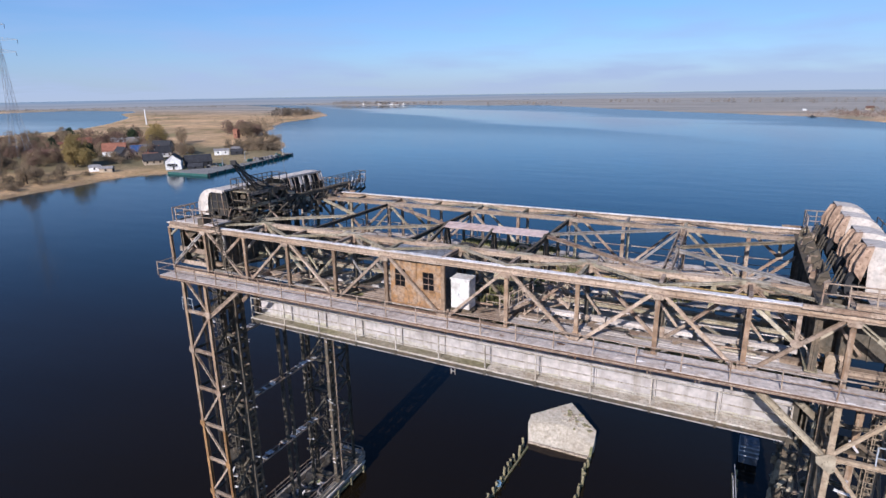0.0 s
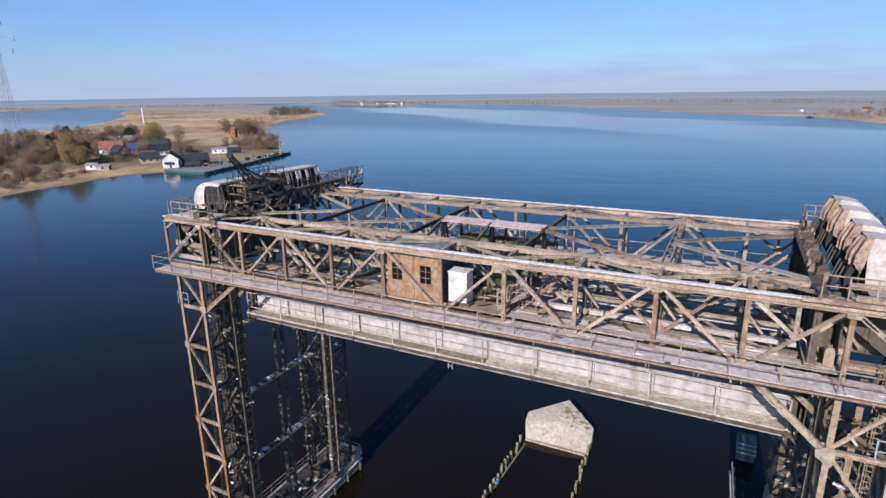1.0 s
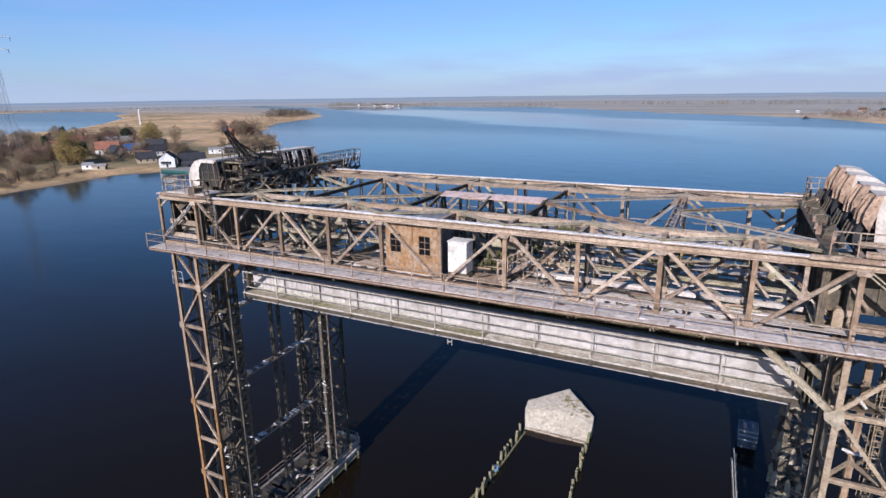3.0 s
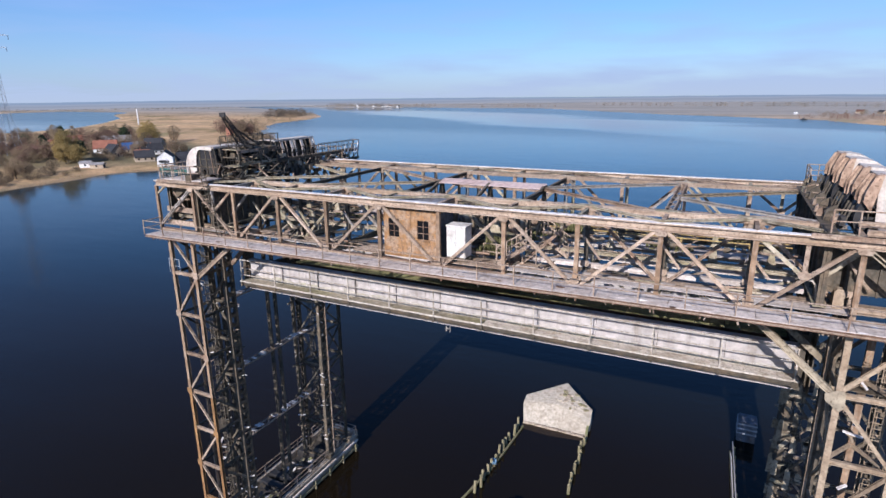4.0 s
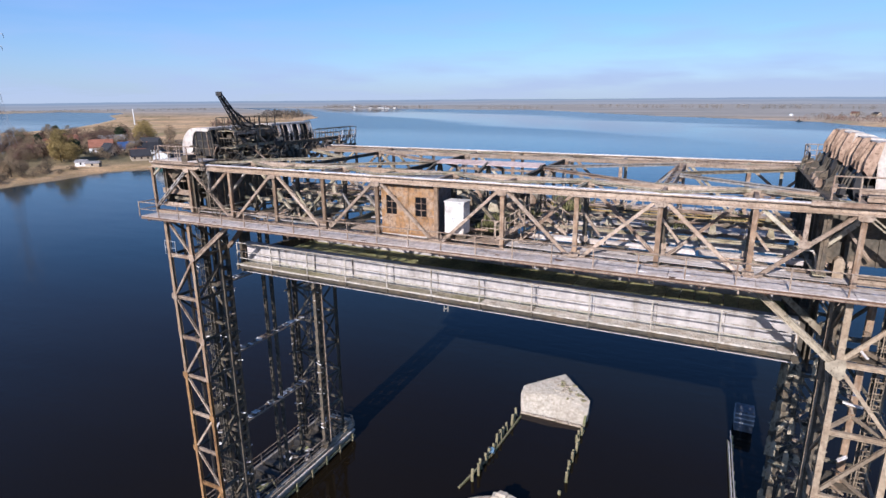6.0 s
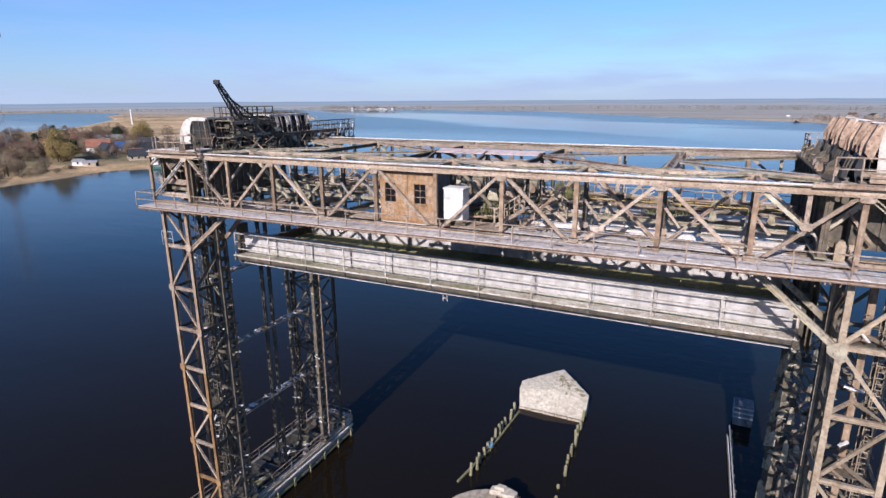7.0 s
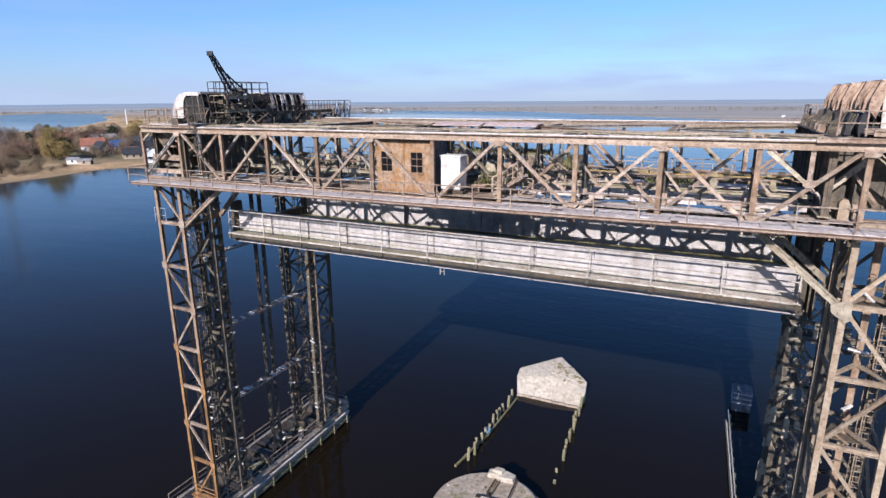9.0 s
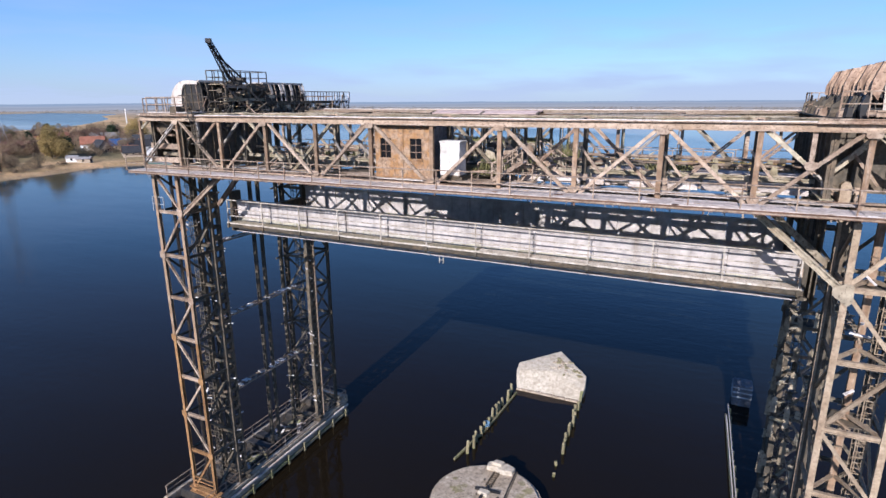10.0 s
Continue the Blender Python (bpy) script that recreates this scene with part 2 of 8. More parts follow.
def ground_material():
    m, nt, b = shader("dry_reed_meadow", 0.95, 0.0, 0.1)
    big = noise_node(nt, 0.012, 5.0)
    mid = noise_node(nt, 0.07, 5.0)
    fine = noise_node(nt, 0.5, 4.0)
    col = ramp(nt, big.outputs[0], [(0.30, (0.24, 0.20, 0.095)), (0.38, (0.50, 0.34, 0.19)), (0.6, (0.62, 0.425, 0.26)), (0.74, (0.42, 0.31, 0.16)), (0.82, (0.24, 0.22, 0.10))])
    tone = ramp(nt, mid.outputs[0], [(0.3, (0.65, 0.68, 0.6)), (0.7, (1.25, 1.2, 1.15))])
    col = mix(nt, 1.0, col, tone, "MULTIPLY")
    g = ramp(nt, fine.outputs[0], [(0.3, (0.75,) * 3), (0.7, (1.2,) * 3)])
    col = mix(nt, 1.0, col, g, "MULTIPLY")
    wide = noise_node(nt, 0.0022, 3.0, (1, 1.6, 1))
    olive = ramp(nt, wide.outputs[0], [(0.56, (1.0, 1.0, 1.0)), (0.72, (0.8, 0.8, 0.72))])
    col = mix(nt, 1.0, col, olive, "MULTIPLY")
    # green pasture and gardens in patches
    lawn = noise_node(nt, 0.016, 3.0)
    col = mix(nt, ramp(nt, lawn.outputs[0], [(0.57, (0, 0, 0)), (0.67, (0.7,) * 3)]), col, mix(nt, 1.0, (0.21, 0.20, 0.085), g, "MULTIPLY"))
    # dark gardens and yards in the village
    tc = nt.nodes.new("ShaderNodeTexCoord")
    wob = noise_node(nt, 0.03, 4.0)
    yard = nt.nodes.new("ShaderNodeVectorMath")
    yard.operation = "DISTANCE"
    yard.inputs[1].default_value = (-400, 225, 1.5)
    nt.links.new(tc.outputs["Object"], yard.inputs[0])
    far = nt.nodes.new("ShaderNodeMath")
    far.operation = "MULTIPLY_ADD"
    far.inputs[1].default_value = 90.0
    nt.links.new(wob.outputs[0], far.inputs[0])
    nt.links.new(yard.outputs["Value"], far.inputs[2])
    near = nt.nodes.new("ShaderNodeMapRange")
    near.inputs["From Min"].default_value, near.inputs["From Max"].default_value = 118.0, 150.0
    near.inputs["To Min"].default_value, near.inputs["To Max"].default_value = 0.85, 0.0
    nt.links.new(far.outputs[0], near.inputs["Value"])
    col = mix(nt, near.outputs[0], col, mix(nt, 1.0, (0.165, 0.14, 0.075), g, "MULTIPLY"))
    # rough olive grass on the harbour point
    point = nt.nodes.new("ShaderNodeVectorMath")
    point.operation = "DISTANCE"
    point.inputs[1].default_value = (-318, 268, 1.5)
    nt.links.new(tc.outputs["Object"], point.inputs[0])
    reach = nt.nodes.new("ShaderNodeMath")
    reach.operation = "MULTIPLY_ADD"
    reach.inputs[1].default_value = 60.0
    nt.links.new(wob.outputs[0], reach.inputs[0])
    nt.links.new(point.outputs["Value"], reach.inputs[2])
    tuft = nt.nodes.new("ShaderNodeMapRange")
    tuft.inputs["From Min"].default_value, tuft.inputs["From Max"].default_value = 84.0, 122.0
    tuft.inputs["To Min"].default_value, tuft.inputs["To Max"].default_value = 0.8, 0.0
    nt.links.new(reach.outputs[0], tuft.inputs["Value"])
    col = mix(nt, tuft.outputs[0], col, mix(nt, 1.0, (0.24, 0.20, 0.11), g, "MULTIPLY"))
    # winter pasture on the far side of the lake, greyed by distance haze put into the colour
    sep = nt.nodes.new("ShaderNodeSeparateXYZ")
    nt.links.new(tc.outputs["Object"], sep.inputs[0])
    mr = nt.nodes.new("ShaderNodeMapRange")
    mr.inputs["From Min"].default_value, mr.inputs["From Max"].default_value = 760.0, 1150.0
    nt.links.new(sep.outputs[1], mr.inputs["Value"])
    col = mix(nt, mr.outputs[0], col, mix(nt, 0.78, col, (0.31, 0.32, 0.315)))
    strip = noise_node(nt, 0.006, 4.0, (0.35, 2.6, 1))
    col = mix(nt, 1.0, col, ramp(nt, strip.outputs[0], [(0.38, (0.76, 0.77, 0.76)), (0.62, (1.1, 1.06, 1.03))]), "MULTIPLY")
    nt.links.new(col, b.inputs["Base Color"])
    return m


GROUND = ground_material()


def foliage(name, a, c):
    m, nt, b = shader(name, 0.9, 0.0, 0.1)
    geo = nt.nodes.new("ShaderNodeNewGeometry")
    col = ramp(nt, geo.outputs["Random Per Island"], [(0.0, a), (1.0, c)])
    oi = nt.nodes.new("ShaderNodeObjectInfo")
    v = ramp(nt, oi.outputs["Random"], [(0, (0.7, 0.7, 0.7)), (1, (1.25, 1.2, 1.15))])
    nt.links.new(mix(nt, 1.0, col, v, "MULTIPLY"), b.inputs["Base Color"])
    return m


TWIGS = foliage("bare_brown_twigs", (0.15, 0.115, 0.075), (0.31, 0.235, 0.155))
WILLOW = foliage("yellow_willow_twigs", (0.24, 0.18, 0.07), (0.38, 0.285, 0.12))
REDDISH = foliage("reddish_bare_twigs", (0.13, 0.085, 0.065), (0.25, 0.165, 0.125))
CONIFER = foliage("dark_evergreen", (0.03, 0.045, 0.025), (0.07, 0.09, 0.05))
REED = foliage("dry_reed", (0.46, 0.335, 0.21), (0.58, 0.43, 0.28))
DARKWOOD = foliage("dark_bare_twigs", (0.075, 0.065, 0.05), (0.15, 0.125, 0.10))
FARWOOD = foliage("far_woodland", (0.14, 0.125, 0.105), (0.23, 0.20, 0.165))
BARK = weathered("bark", (0.10, 0.08, 0.06), (0.14, 0.11, 0.08), (0.06, 0.05, 0.04), 8, 2)


def plain(name, colour, roughness=0.8, vary=0.15):
    return weathered(name, colour, tuple(c * 0.8 for c in colour), tuple(c * 0.65 for c in colour), 1.5, 0.3, vary=vary, roughness=roughness, speck_amount=0.3)


TILE_RED = plain("red_roof_tile", (0.30, 0.13, 0.085))
TILE_BROWN = plain("brown_red_roof", (0.15, 0.08, 0.058))
TILE_DARK = plain("dark_roof", (0.05, 0.05, 0.055))
TILE_BLUE = plain("blue_roof", (0.045, 0.085, 0.19))
TILE_GREY = plain("grey_roof", (0.28, 0.26, 0.25))
RENDER_WHITE = plain("white_render", (0.80, 0.78, 0.75), vary=0.05)
RENDER_SAND = plain("sand_render", (0.46, 0.37, 0.27))
BRICK_WALL = plain("brick_wall", (0.28, 0.13, 0.085))
QUAY_GREEN = plain("green_quay_sheet", (0.045, 0.12, 0.105))
QUAY_DECK = plain("grey_quay_paving", (0.30, 0.285, 0.26))
GALVANISED = plain("galvanised_steel", (0.33, 0.34, 0.35), 0.6)

# ---------- mesh helpers ----------
ORIGIN = {}


class Build:
    """Collects vertices and faces in world metres."""

    def __init__(self):
        self.v, self.f = [], []

    def add(self, vs, fs):
        o = len(self.v)
        self.v += [tuple(p) for p in vs]
        self.f += [[i + o for i in f] for f in fs]
        return self

    def sweep(self, outline, p0, p1, up=(0, 0, 1), scale1=1.0):
        p0, p1 = Vector(p0), Vector(p1)
        d = (p1 - p0).normalized()
        u = Vector(up)
        if abs(d.dot(u)) > 0.98:
            u = Vector((0, 1, 0)) if abs(d.y) < 0.9 else Vector((1, 0, 0))
        side = d.cross(u).normalized()
        u = side.cross(d)
        n = len(outline)
        ring0 = [p0 + side * a + u * c for a, c in outline]
        ring1 = [p1 + (side * a + u * c) * scale1 for a, c in outline]
        fs = [[i, (i + 1) % n, n + (i + 1) % n, n + i] for i in range(n)]
        fs += [list(range(n))[::-1], list(range(n, 2 * n))]
        return self.add(ring0 + ring1, fs)

    def bar(self, p0, p1, w, h, up=(0, 0, 1)):
        return self.sweep([(-w / 2, -h / 2), (w / 2, -h / 2), (w / 2, h / 2), (-w / 2, h / 2)], p0, p1, up)

    def hbeam(self, p0, p1, w, h, up=(0, 0, 1), t=0.05):
        a, c, e = w / 2, h / 2, t / 2
        return self.sweep([(-a, -c), (a, -c), (a, -c + t), (e, -c + t), (e, c - t), (a, c - t), (a, c), (-a, c), (-a, c - t), (-e, c - t), (-e, -c + t), (-a, -c + t)], p0, p1, up)

    def tube(self, p0, p1, r, n=6, r1=None):
        out = [(r * math.cos(2 * math.pi * i / n), r * math.sin(2 * math.pi * i / n)) for i in range(n)]
        return self.sweep(out, p0, p1, scale1=(r1 / r) if r1 is not None else 1.0)

    def path(self, pts, w, h, up=(0, 0, 1)):
        """One bent bar through all the points."""
        pts, u, o = [Vector(p) for p in pts], Vector(up), len(self.v)
        n = len(pts)
        for i, p in enumerate(pts):
            d = (pts[min(n - 1, i + 1)] - pts[max(0, i - 1)]).normalized()
            side = d.cross(u).normalized()
            k = side.cross(d)
            self.v += [tuple(p + side * a + k * c) for a, c in ((-w / 2, -h / 2), (w / 2, -h / 2), (w / 2, h / 2), (-w / 2, h / 2))]
        for i in range(n - 1):
            self.f += [[o + 4 * i + j, o + 4 * i + (j + 1) % 4, o + 4 * i + 4 + (j + 1) % 4, o + 4 * i + 4 + j] for j in range(4)]
        self.f += [[o + 3, o + 2, o + 1, o], [o + 4 * n - 4, o + 4 * n - 3, o + 4 * n - 2, o + 4 * n - 1]]
        return self

    def box(self, x0, x1, y0, y1, z0, z1, bevel=0.0):
        b = bevel
        if b <= 0:
            return self.add(
                [(x0, y0, z0), (x1, y0, z0), (x1, y1, z0), (x0, y1, z0), (x0, y0, z1), (x1, y0, z1), (x1, y1, z1), (x0, y1, z1)],
                [[3, 2, 1, 0], [4, 5, 6, 7], [0, 1, 5, 4], [1, 2, 6, 5], [2, 3, 7, 6], [3, 0, 4, 7]])
        rings = []
        for z, k in ((z0, 0), (z1 - b, 0), (z1, b)):
            rings += [(x0 + k, y0 + k, z), (x1 - k, y0 + k, z), (x1 - k, y1 - k, z), (x0 + k, y1 - k, z)]
        fs = [[3, 2, 1, 0], [8, 9, 10, 11]]
        for r in (0, 4):
            fs += [[r + i, r + (i + 1) % 4, r + 4 + (i + 1) % 4, r + 4 + i] for i in range(4)]
        return self.add(rings, fs)

    def plan(self, outline, z0, z1, bevel=0.0):
        """A plan outline (x, y), counter-clockwise, raised from z0 to z1."""
        n = len(outline)
        cx, cy = sum(p[0] for p in outline) / n, sum(p[1] for p in outline) / n
        levels = [(z0, 0), (z1 - bevel, 0), (z1, bevel)] if bevel else [(z0, 0), (z1, 0)]
        vs = []
        for z, k in levels:
            for x, y in outline:
                d = math.hypot(x - cx, y - cy)
                vs.append((x + (cx - x) * k / d, y + (cy - y) * k / d, z))
        fs = [list(range(n))[::-1], list(range(len(vs) - n, len(vs)))]
        for r in range(len(levels) - 1):
            fs += [[r * n + i, r * n + (i + 1) % n, (r + 1) * n + (i + 1) % n, (r + 1) * n + i] for i in range(n)]
        return self.add(vs, fs)

    def battened(self, p0, p1, w, h, up=(0, 0, 1), pitch=0.8, plate=0.06):
        """Two flat plates, h deep and w apart, tied by battens on both faces."""
        p0, p1 = Vector(p0), Vector(p1)
        d = p1 - p0
        length = d.length
        d.normalize()
        u = Vector(up)
        if abs(d.dot(u)) > 0.98:
            u = Vector((0, 1, 0)) if abs(d.y) < 0.9 else Vector((1, 0, 0))
        side = d.cross(u).normalized()
        u = side.cross(d)
        for s in (-1, 1):
            o = side * (s * (w / 2 - plate / 2))
            self.bar(p0 + o, p1 + o, plate, h, u)
        n = max(2, int(length / pitch))
        for i in range(n + 1):
            c = p0 + d * (length * i / n)
            for s in (-1, 1):
                self.bar(c - side * (w / 2) + u * (s * h / 2), c + side * (w / 2) + u * (s * h / 2), 0.03, pitch * 0.3, d)
        return self

    def laced(self, p0, p1, w, h, up=(0, 0, 1), pitch=0.9, plate=0.07, bar=0.07):
        """Two flat plates, h deep and w apart, tied by zigzag bars on both faces."""
        p0, p1 = Vector(p0), Vector(p1)
        d = p1 - p0
        length = d.length
        d.normalize()
        u = Vector(up)
        if abs(d.dot(u)) > 0.98:
            u = Vector((0, 1, 0)) if abs(d.y) < 0.9 else Vector((1, 0, 0))
        side = d.cross(u).normalized()
        u = side.cross(d)
        for s in (-1, 1):
            o = side * (s * (w / 2 - plate / 2))
            self.bar(p0 + o, p1 + o, plate, h, u)
        n = max(2, int(length / pitch))
        for i in range(n):
            a, c = p0 + d * (length * i / n), p0 + d * (length * (i + 1) / n)
            e = side * (w / 2) * (1 if i % 2 else -1)
            for s in (-1, 1):
                k = u * (s * h / 2 * 0.98)
                self.bar(a + e + k, c - e + k, bar, 0.025, u)
        return self


def thing(name, at, label, category, group="", kind=""):
    ob = new(name)
    ob.location = at
    ob.empty_display_size = 0.5
    ORIGIN[ob.name] = Vector(at)
    return tagged(ob, label, category, group, kind)


def part(name, bm, material, parent, label="", smooth=False):
    me = bpy.data.meshes.new(name)
    o = ORIGIN[parent.name] if parent else Vector((0, 0, 0))
    me.from_pydata([(x - o.x, y - o.y, z - o.z) for x, y, z in bm.v], [], bm.f)
    me.materials.append(material)
    if smooth:
        me.shade_smooth()
    ob = new(name, me)
    if parent:
        ob.parent = parent
    ORIGIN[ob.name] = o
    return tagged(ob, label) if label else ob


def railing(name, p0, p1, height, posts, rails, parent, material, r=0.03, ends=(True, True)):
    """A pipe handrail from p0 to p1 at foot level: one part with its posts and rails below it."""
    p0, p1 = Vector(p0), Vector(p1)
    up = Vector((0, 0, 1))
    top = part(name, Build().tube(p0 + up * height, p1 + up * height, r * 1.25), material, parent)
    for k in rails:
        part("rail", Build().tube(p0 + up * k, p1 + up * k, r), material, top)
    for i in range(posts):
        if (i == 0 and not ends[0]) or (i == posts - 1 and not ends[1]):
            continue
        q = p0.lerp(p1, i / max(1, posts - 1))
        lean = Vector((random.uniform(-0.03, 0.03), random.uniform(-0.03, 0.03), 0))
        part("post", Build().bar(q, q + up * height + lean, r * 2, r * 2), material, top)
    return top

# ---------- water and land ----------
def inside(px, py, ring):
    r = np.zeros(px.shape, bool)
    n = len(ring)
    for i in range(n):
        (x0, y0), (x1, y1) = ring[i], ring[(i + 1) % n]
        if y0 == y1:
            continue
        hit = ((y0 > py) != (y1 > py)) & (px < (x1 - x0) * (py - y0) / (y1 - y0) + x0)
        r ^= hit
    return r


def edge_distance(px, py, ring):
    d = np.full(px.shape, 1e9)
    n = len(ring)
    for i in range(n):
        (x0, y0), (x1, y1) = ring[i], ring[(i + 1) % n]
        ex, ey = x1 - x0, y1 - y0
        t = np.clip(((px - x0) * ex + (py - y0) * ey) / (ex * ex + ey * ey), 0, 1)
        d = np.minimum(d, np.hypot(px - x0 - t * ex, py - y0 - t * ey))
    return d


PENINSULA = [(-276, 100), (-281, 127), (-285, 158), (-276, 186), (-266, 204), (-262, 226), (-282, 290), (-322, 332), (-427, 433), (-490, 487), (-594, 628), (-660, 790),
             (-721, 897), (-1010, 1180), (-1264, 1336), (-2400, 2050), (-4980, 3400), (-4980, -2500), (-1200, -700), (-420, -220), (-310, 20)]
LAGOON = [(-757, 330), (-762, 390), (-770, 432), (-895, 560), (-1060, 705), (-1300, 850), (-1400, 960), (-1487, 1010), (-1640, 1020), (-1800, 1030), (-1810, 840), (-1640, 520), (-1000, 230)]
FAR_SHORE = [(167, 807), (131, 923), (106, 936), (45, 999), (-87, 1097), (-211, 1234), (-386, 1427), (-494, 1529), (-627, 1490), (-898, 1590), (-953, 1500),
             (-1202, 1560), (-1500, 1700), (-2400, 2250), (-4980, 3700), (-4980, 4980), (4980, 4980), (4980, -100), (1500, 120), (600, 380), (300, 600)]
SOUTH_SHORE = [(-1200, -1500), (0, -1300), (1200, -1100), (4980, -700), (4980, -4980), (-4980, -4980), (-4980, -2900)]


def land_height(px, py):
    """Metres over the water, below it in the lake."""
    best = np.full(px.shape, -3.0)
    for ring in (PENINSULA, FAR_SHORE, SOUTH_SHORE):
        d = edge_distance(px, py, ring) * np.where(inside(px, py, ring), 1, -1)
        d = d + 3.5 * np.sin(px * 0.045 + 1.3 * np.sin(py * 0.03)) + 2.0 * np.sin(py * 0.11 + px * 0.07)
        if ring is PENINSULA:
            dl = edge_distance(px, py, LAGOON) * np.where(inside(px, py, LAGOON), -1, 1)
            d = np.minimum(d, dl)
        h = np.clip(d * 0.12, -3.0, 1.3) + np.clip(d - 40, 0, 400) * 0.002
        best = np.maximum(best, h)
    return best


def ground_sheet():
    """One sheet from the bridge to the horizon: rings that widen with the distance."""
    radii = 150 * (4990 / 150) ** (np.arange(150) / 149)
    view = np.radians(np.arange(-75, 20.01, 0.3))
    rest = np.radians(np.arange(22, 284, 3.0))
    ang = np.concatenate([view, rest])
    A, R = np.meshgrid(ang, radii, indexing="ij")
    X, Y = 15 + R * np.sin(A), -32 + R * np.cos(A)
    Z = land_height(X, Y)
    na, nr = A.shape
    bm = Build()
    bm.v = [tuple(p) for p in np.stack([X.ravel(), Y.ravel(), Z.ravel()], 1).tolist()]
    for i in range(na):
        j = (i + 1) % na
        for k in range(nr - 1):
            q = [i * nr + k, i * nr + k + 1, j * nr + k + 1, j * nr + k]
            if max(Z[i, k], Z[i, k + 1], Z[j, k + 1], Z[j, k]) > -2.9:
                bm.f.append(q)
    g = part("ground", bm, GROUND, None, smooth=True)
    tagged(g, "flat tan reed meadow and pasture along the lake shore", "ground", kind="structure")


ground_sheet()
wl = Build()
wl.add([(-4990, -4990, 0), (4990, -4990, 0), (4990, 4990, 0), (-4990, 4990, 0)], [[0, 1, 2, 3]])
tagged(part("water", wl, WATER, None), "deep blue calm lake with light ripples", "water", kind="structure")

# ---------- fixed upper bridge between the towers ----------
PANELS = [-25.0, -21.0, -16.8, -12.6, -8.4, -4.2, 0.0, 4.2, 8.4, 12.6, 16.8, 21.0, 25.0]
TOP, LOW, FLOOR = 34.2, 30.42, 30.8
Y1, Y2, Y3, Y4 = -2.0, 0.4, 11.6, 14.0

bridge = thing("gantry_bridge", (0, 6, 30.3), "rusty riveted steel truss bridge spanning between two lift towers", "truss bridge")


shade = random.Random(5)


def member(name, p0, p1, w, h, mat=STEEL, how="hbeam", up=(0, 0, 1), parent=None, **kw):
    if parent is None and mat is STEEL:
        # the old members have weathered unevenly
        mat = shade.choice((STEEL, STEEL, STEEL_MOSS, BEIGE, GREYED))
    b = Build()
    if how == "hbeam":
        b.hbeam(p0, p1, w, h, up, kw.get("t", 0.05))
    elif how == "bar":
        b.bar(p0, p1, w, h, up)
    elif how == "laced":
        b.laced(p0, p1, w, h, up, **kw)
    else:
        b.battened(p0, p1, w, h, up, **kw)
    return part(name, b, mat, parent or bridge)


def gusset(x, y, z, w, h, mat, parent=None, t=0.03):
    """A cut-cornered node plate in the plane of a truss."""
    b, c = Build(), min(w, h) * 0.3
    ring = [(-w / 2 + c, -h / 2), (w / 2 - c, -h / 2), (w / 2, -h / 2 + c), (w / 2, h / 2), (-w / 2, h / 2), (-w / 2, -h / 2 + c)]
    b.sweep(ring, (x, y - t / 2, z), (x, y + t / 2, z))
    part("gusset", b, mat, parent or bridge)


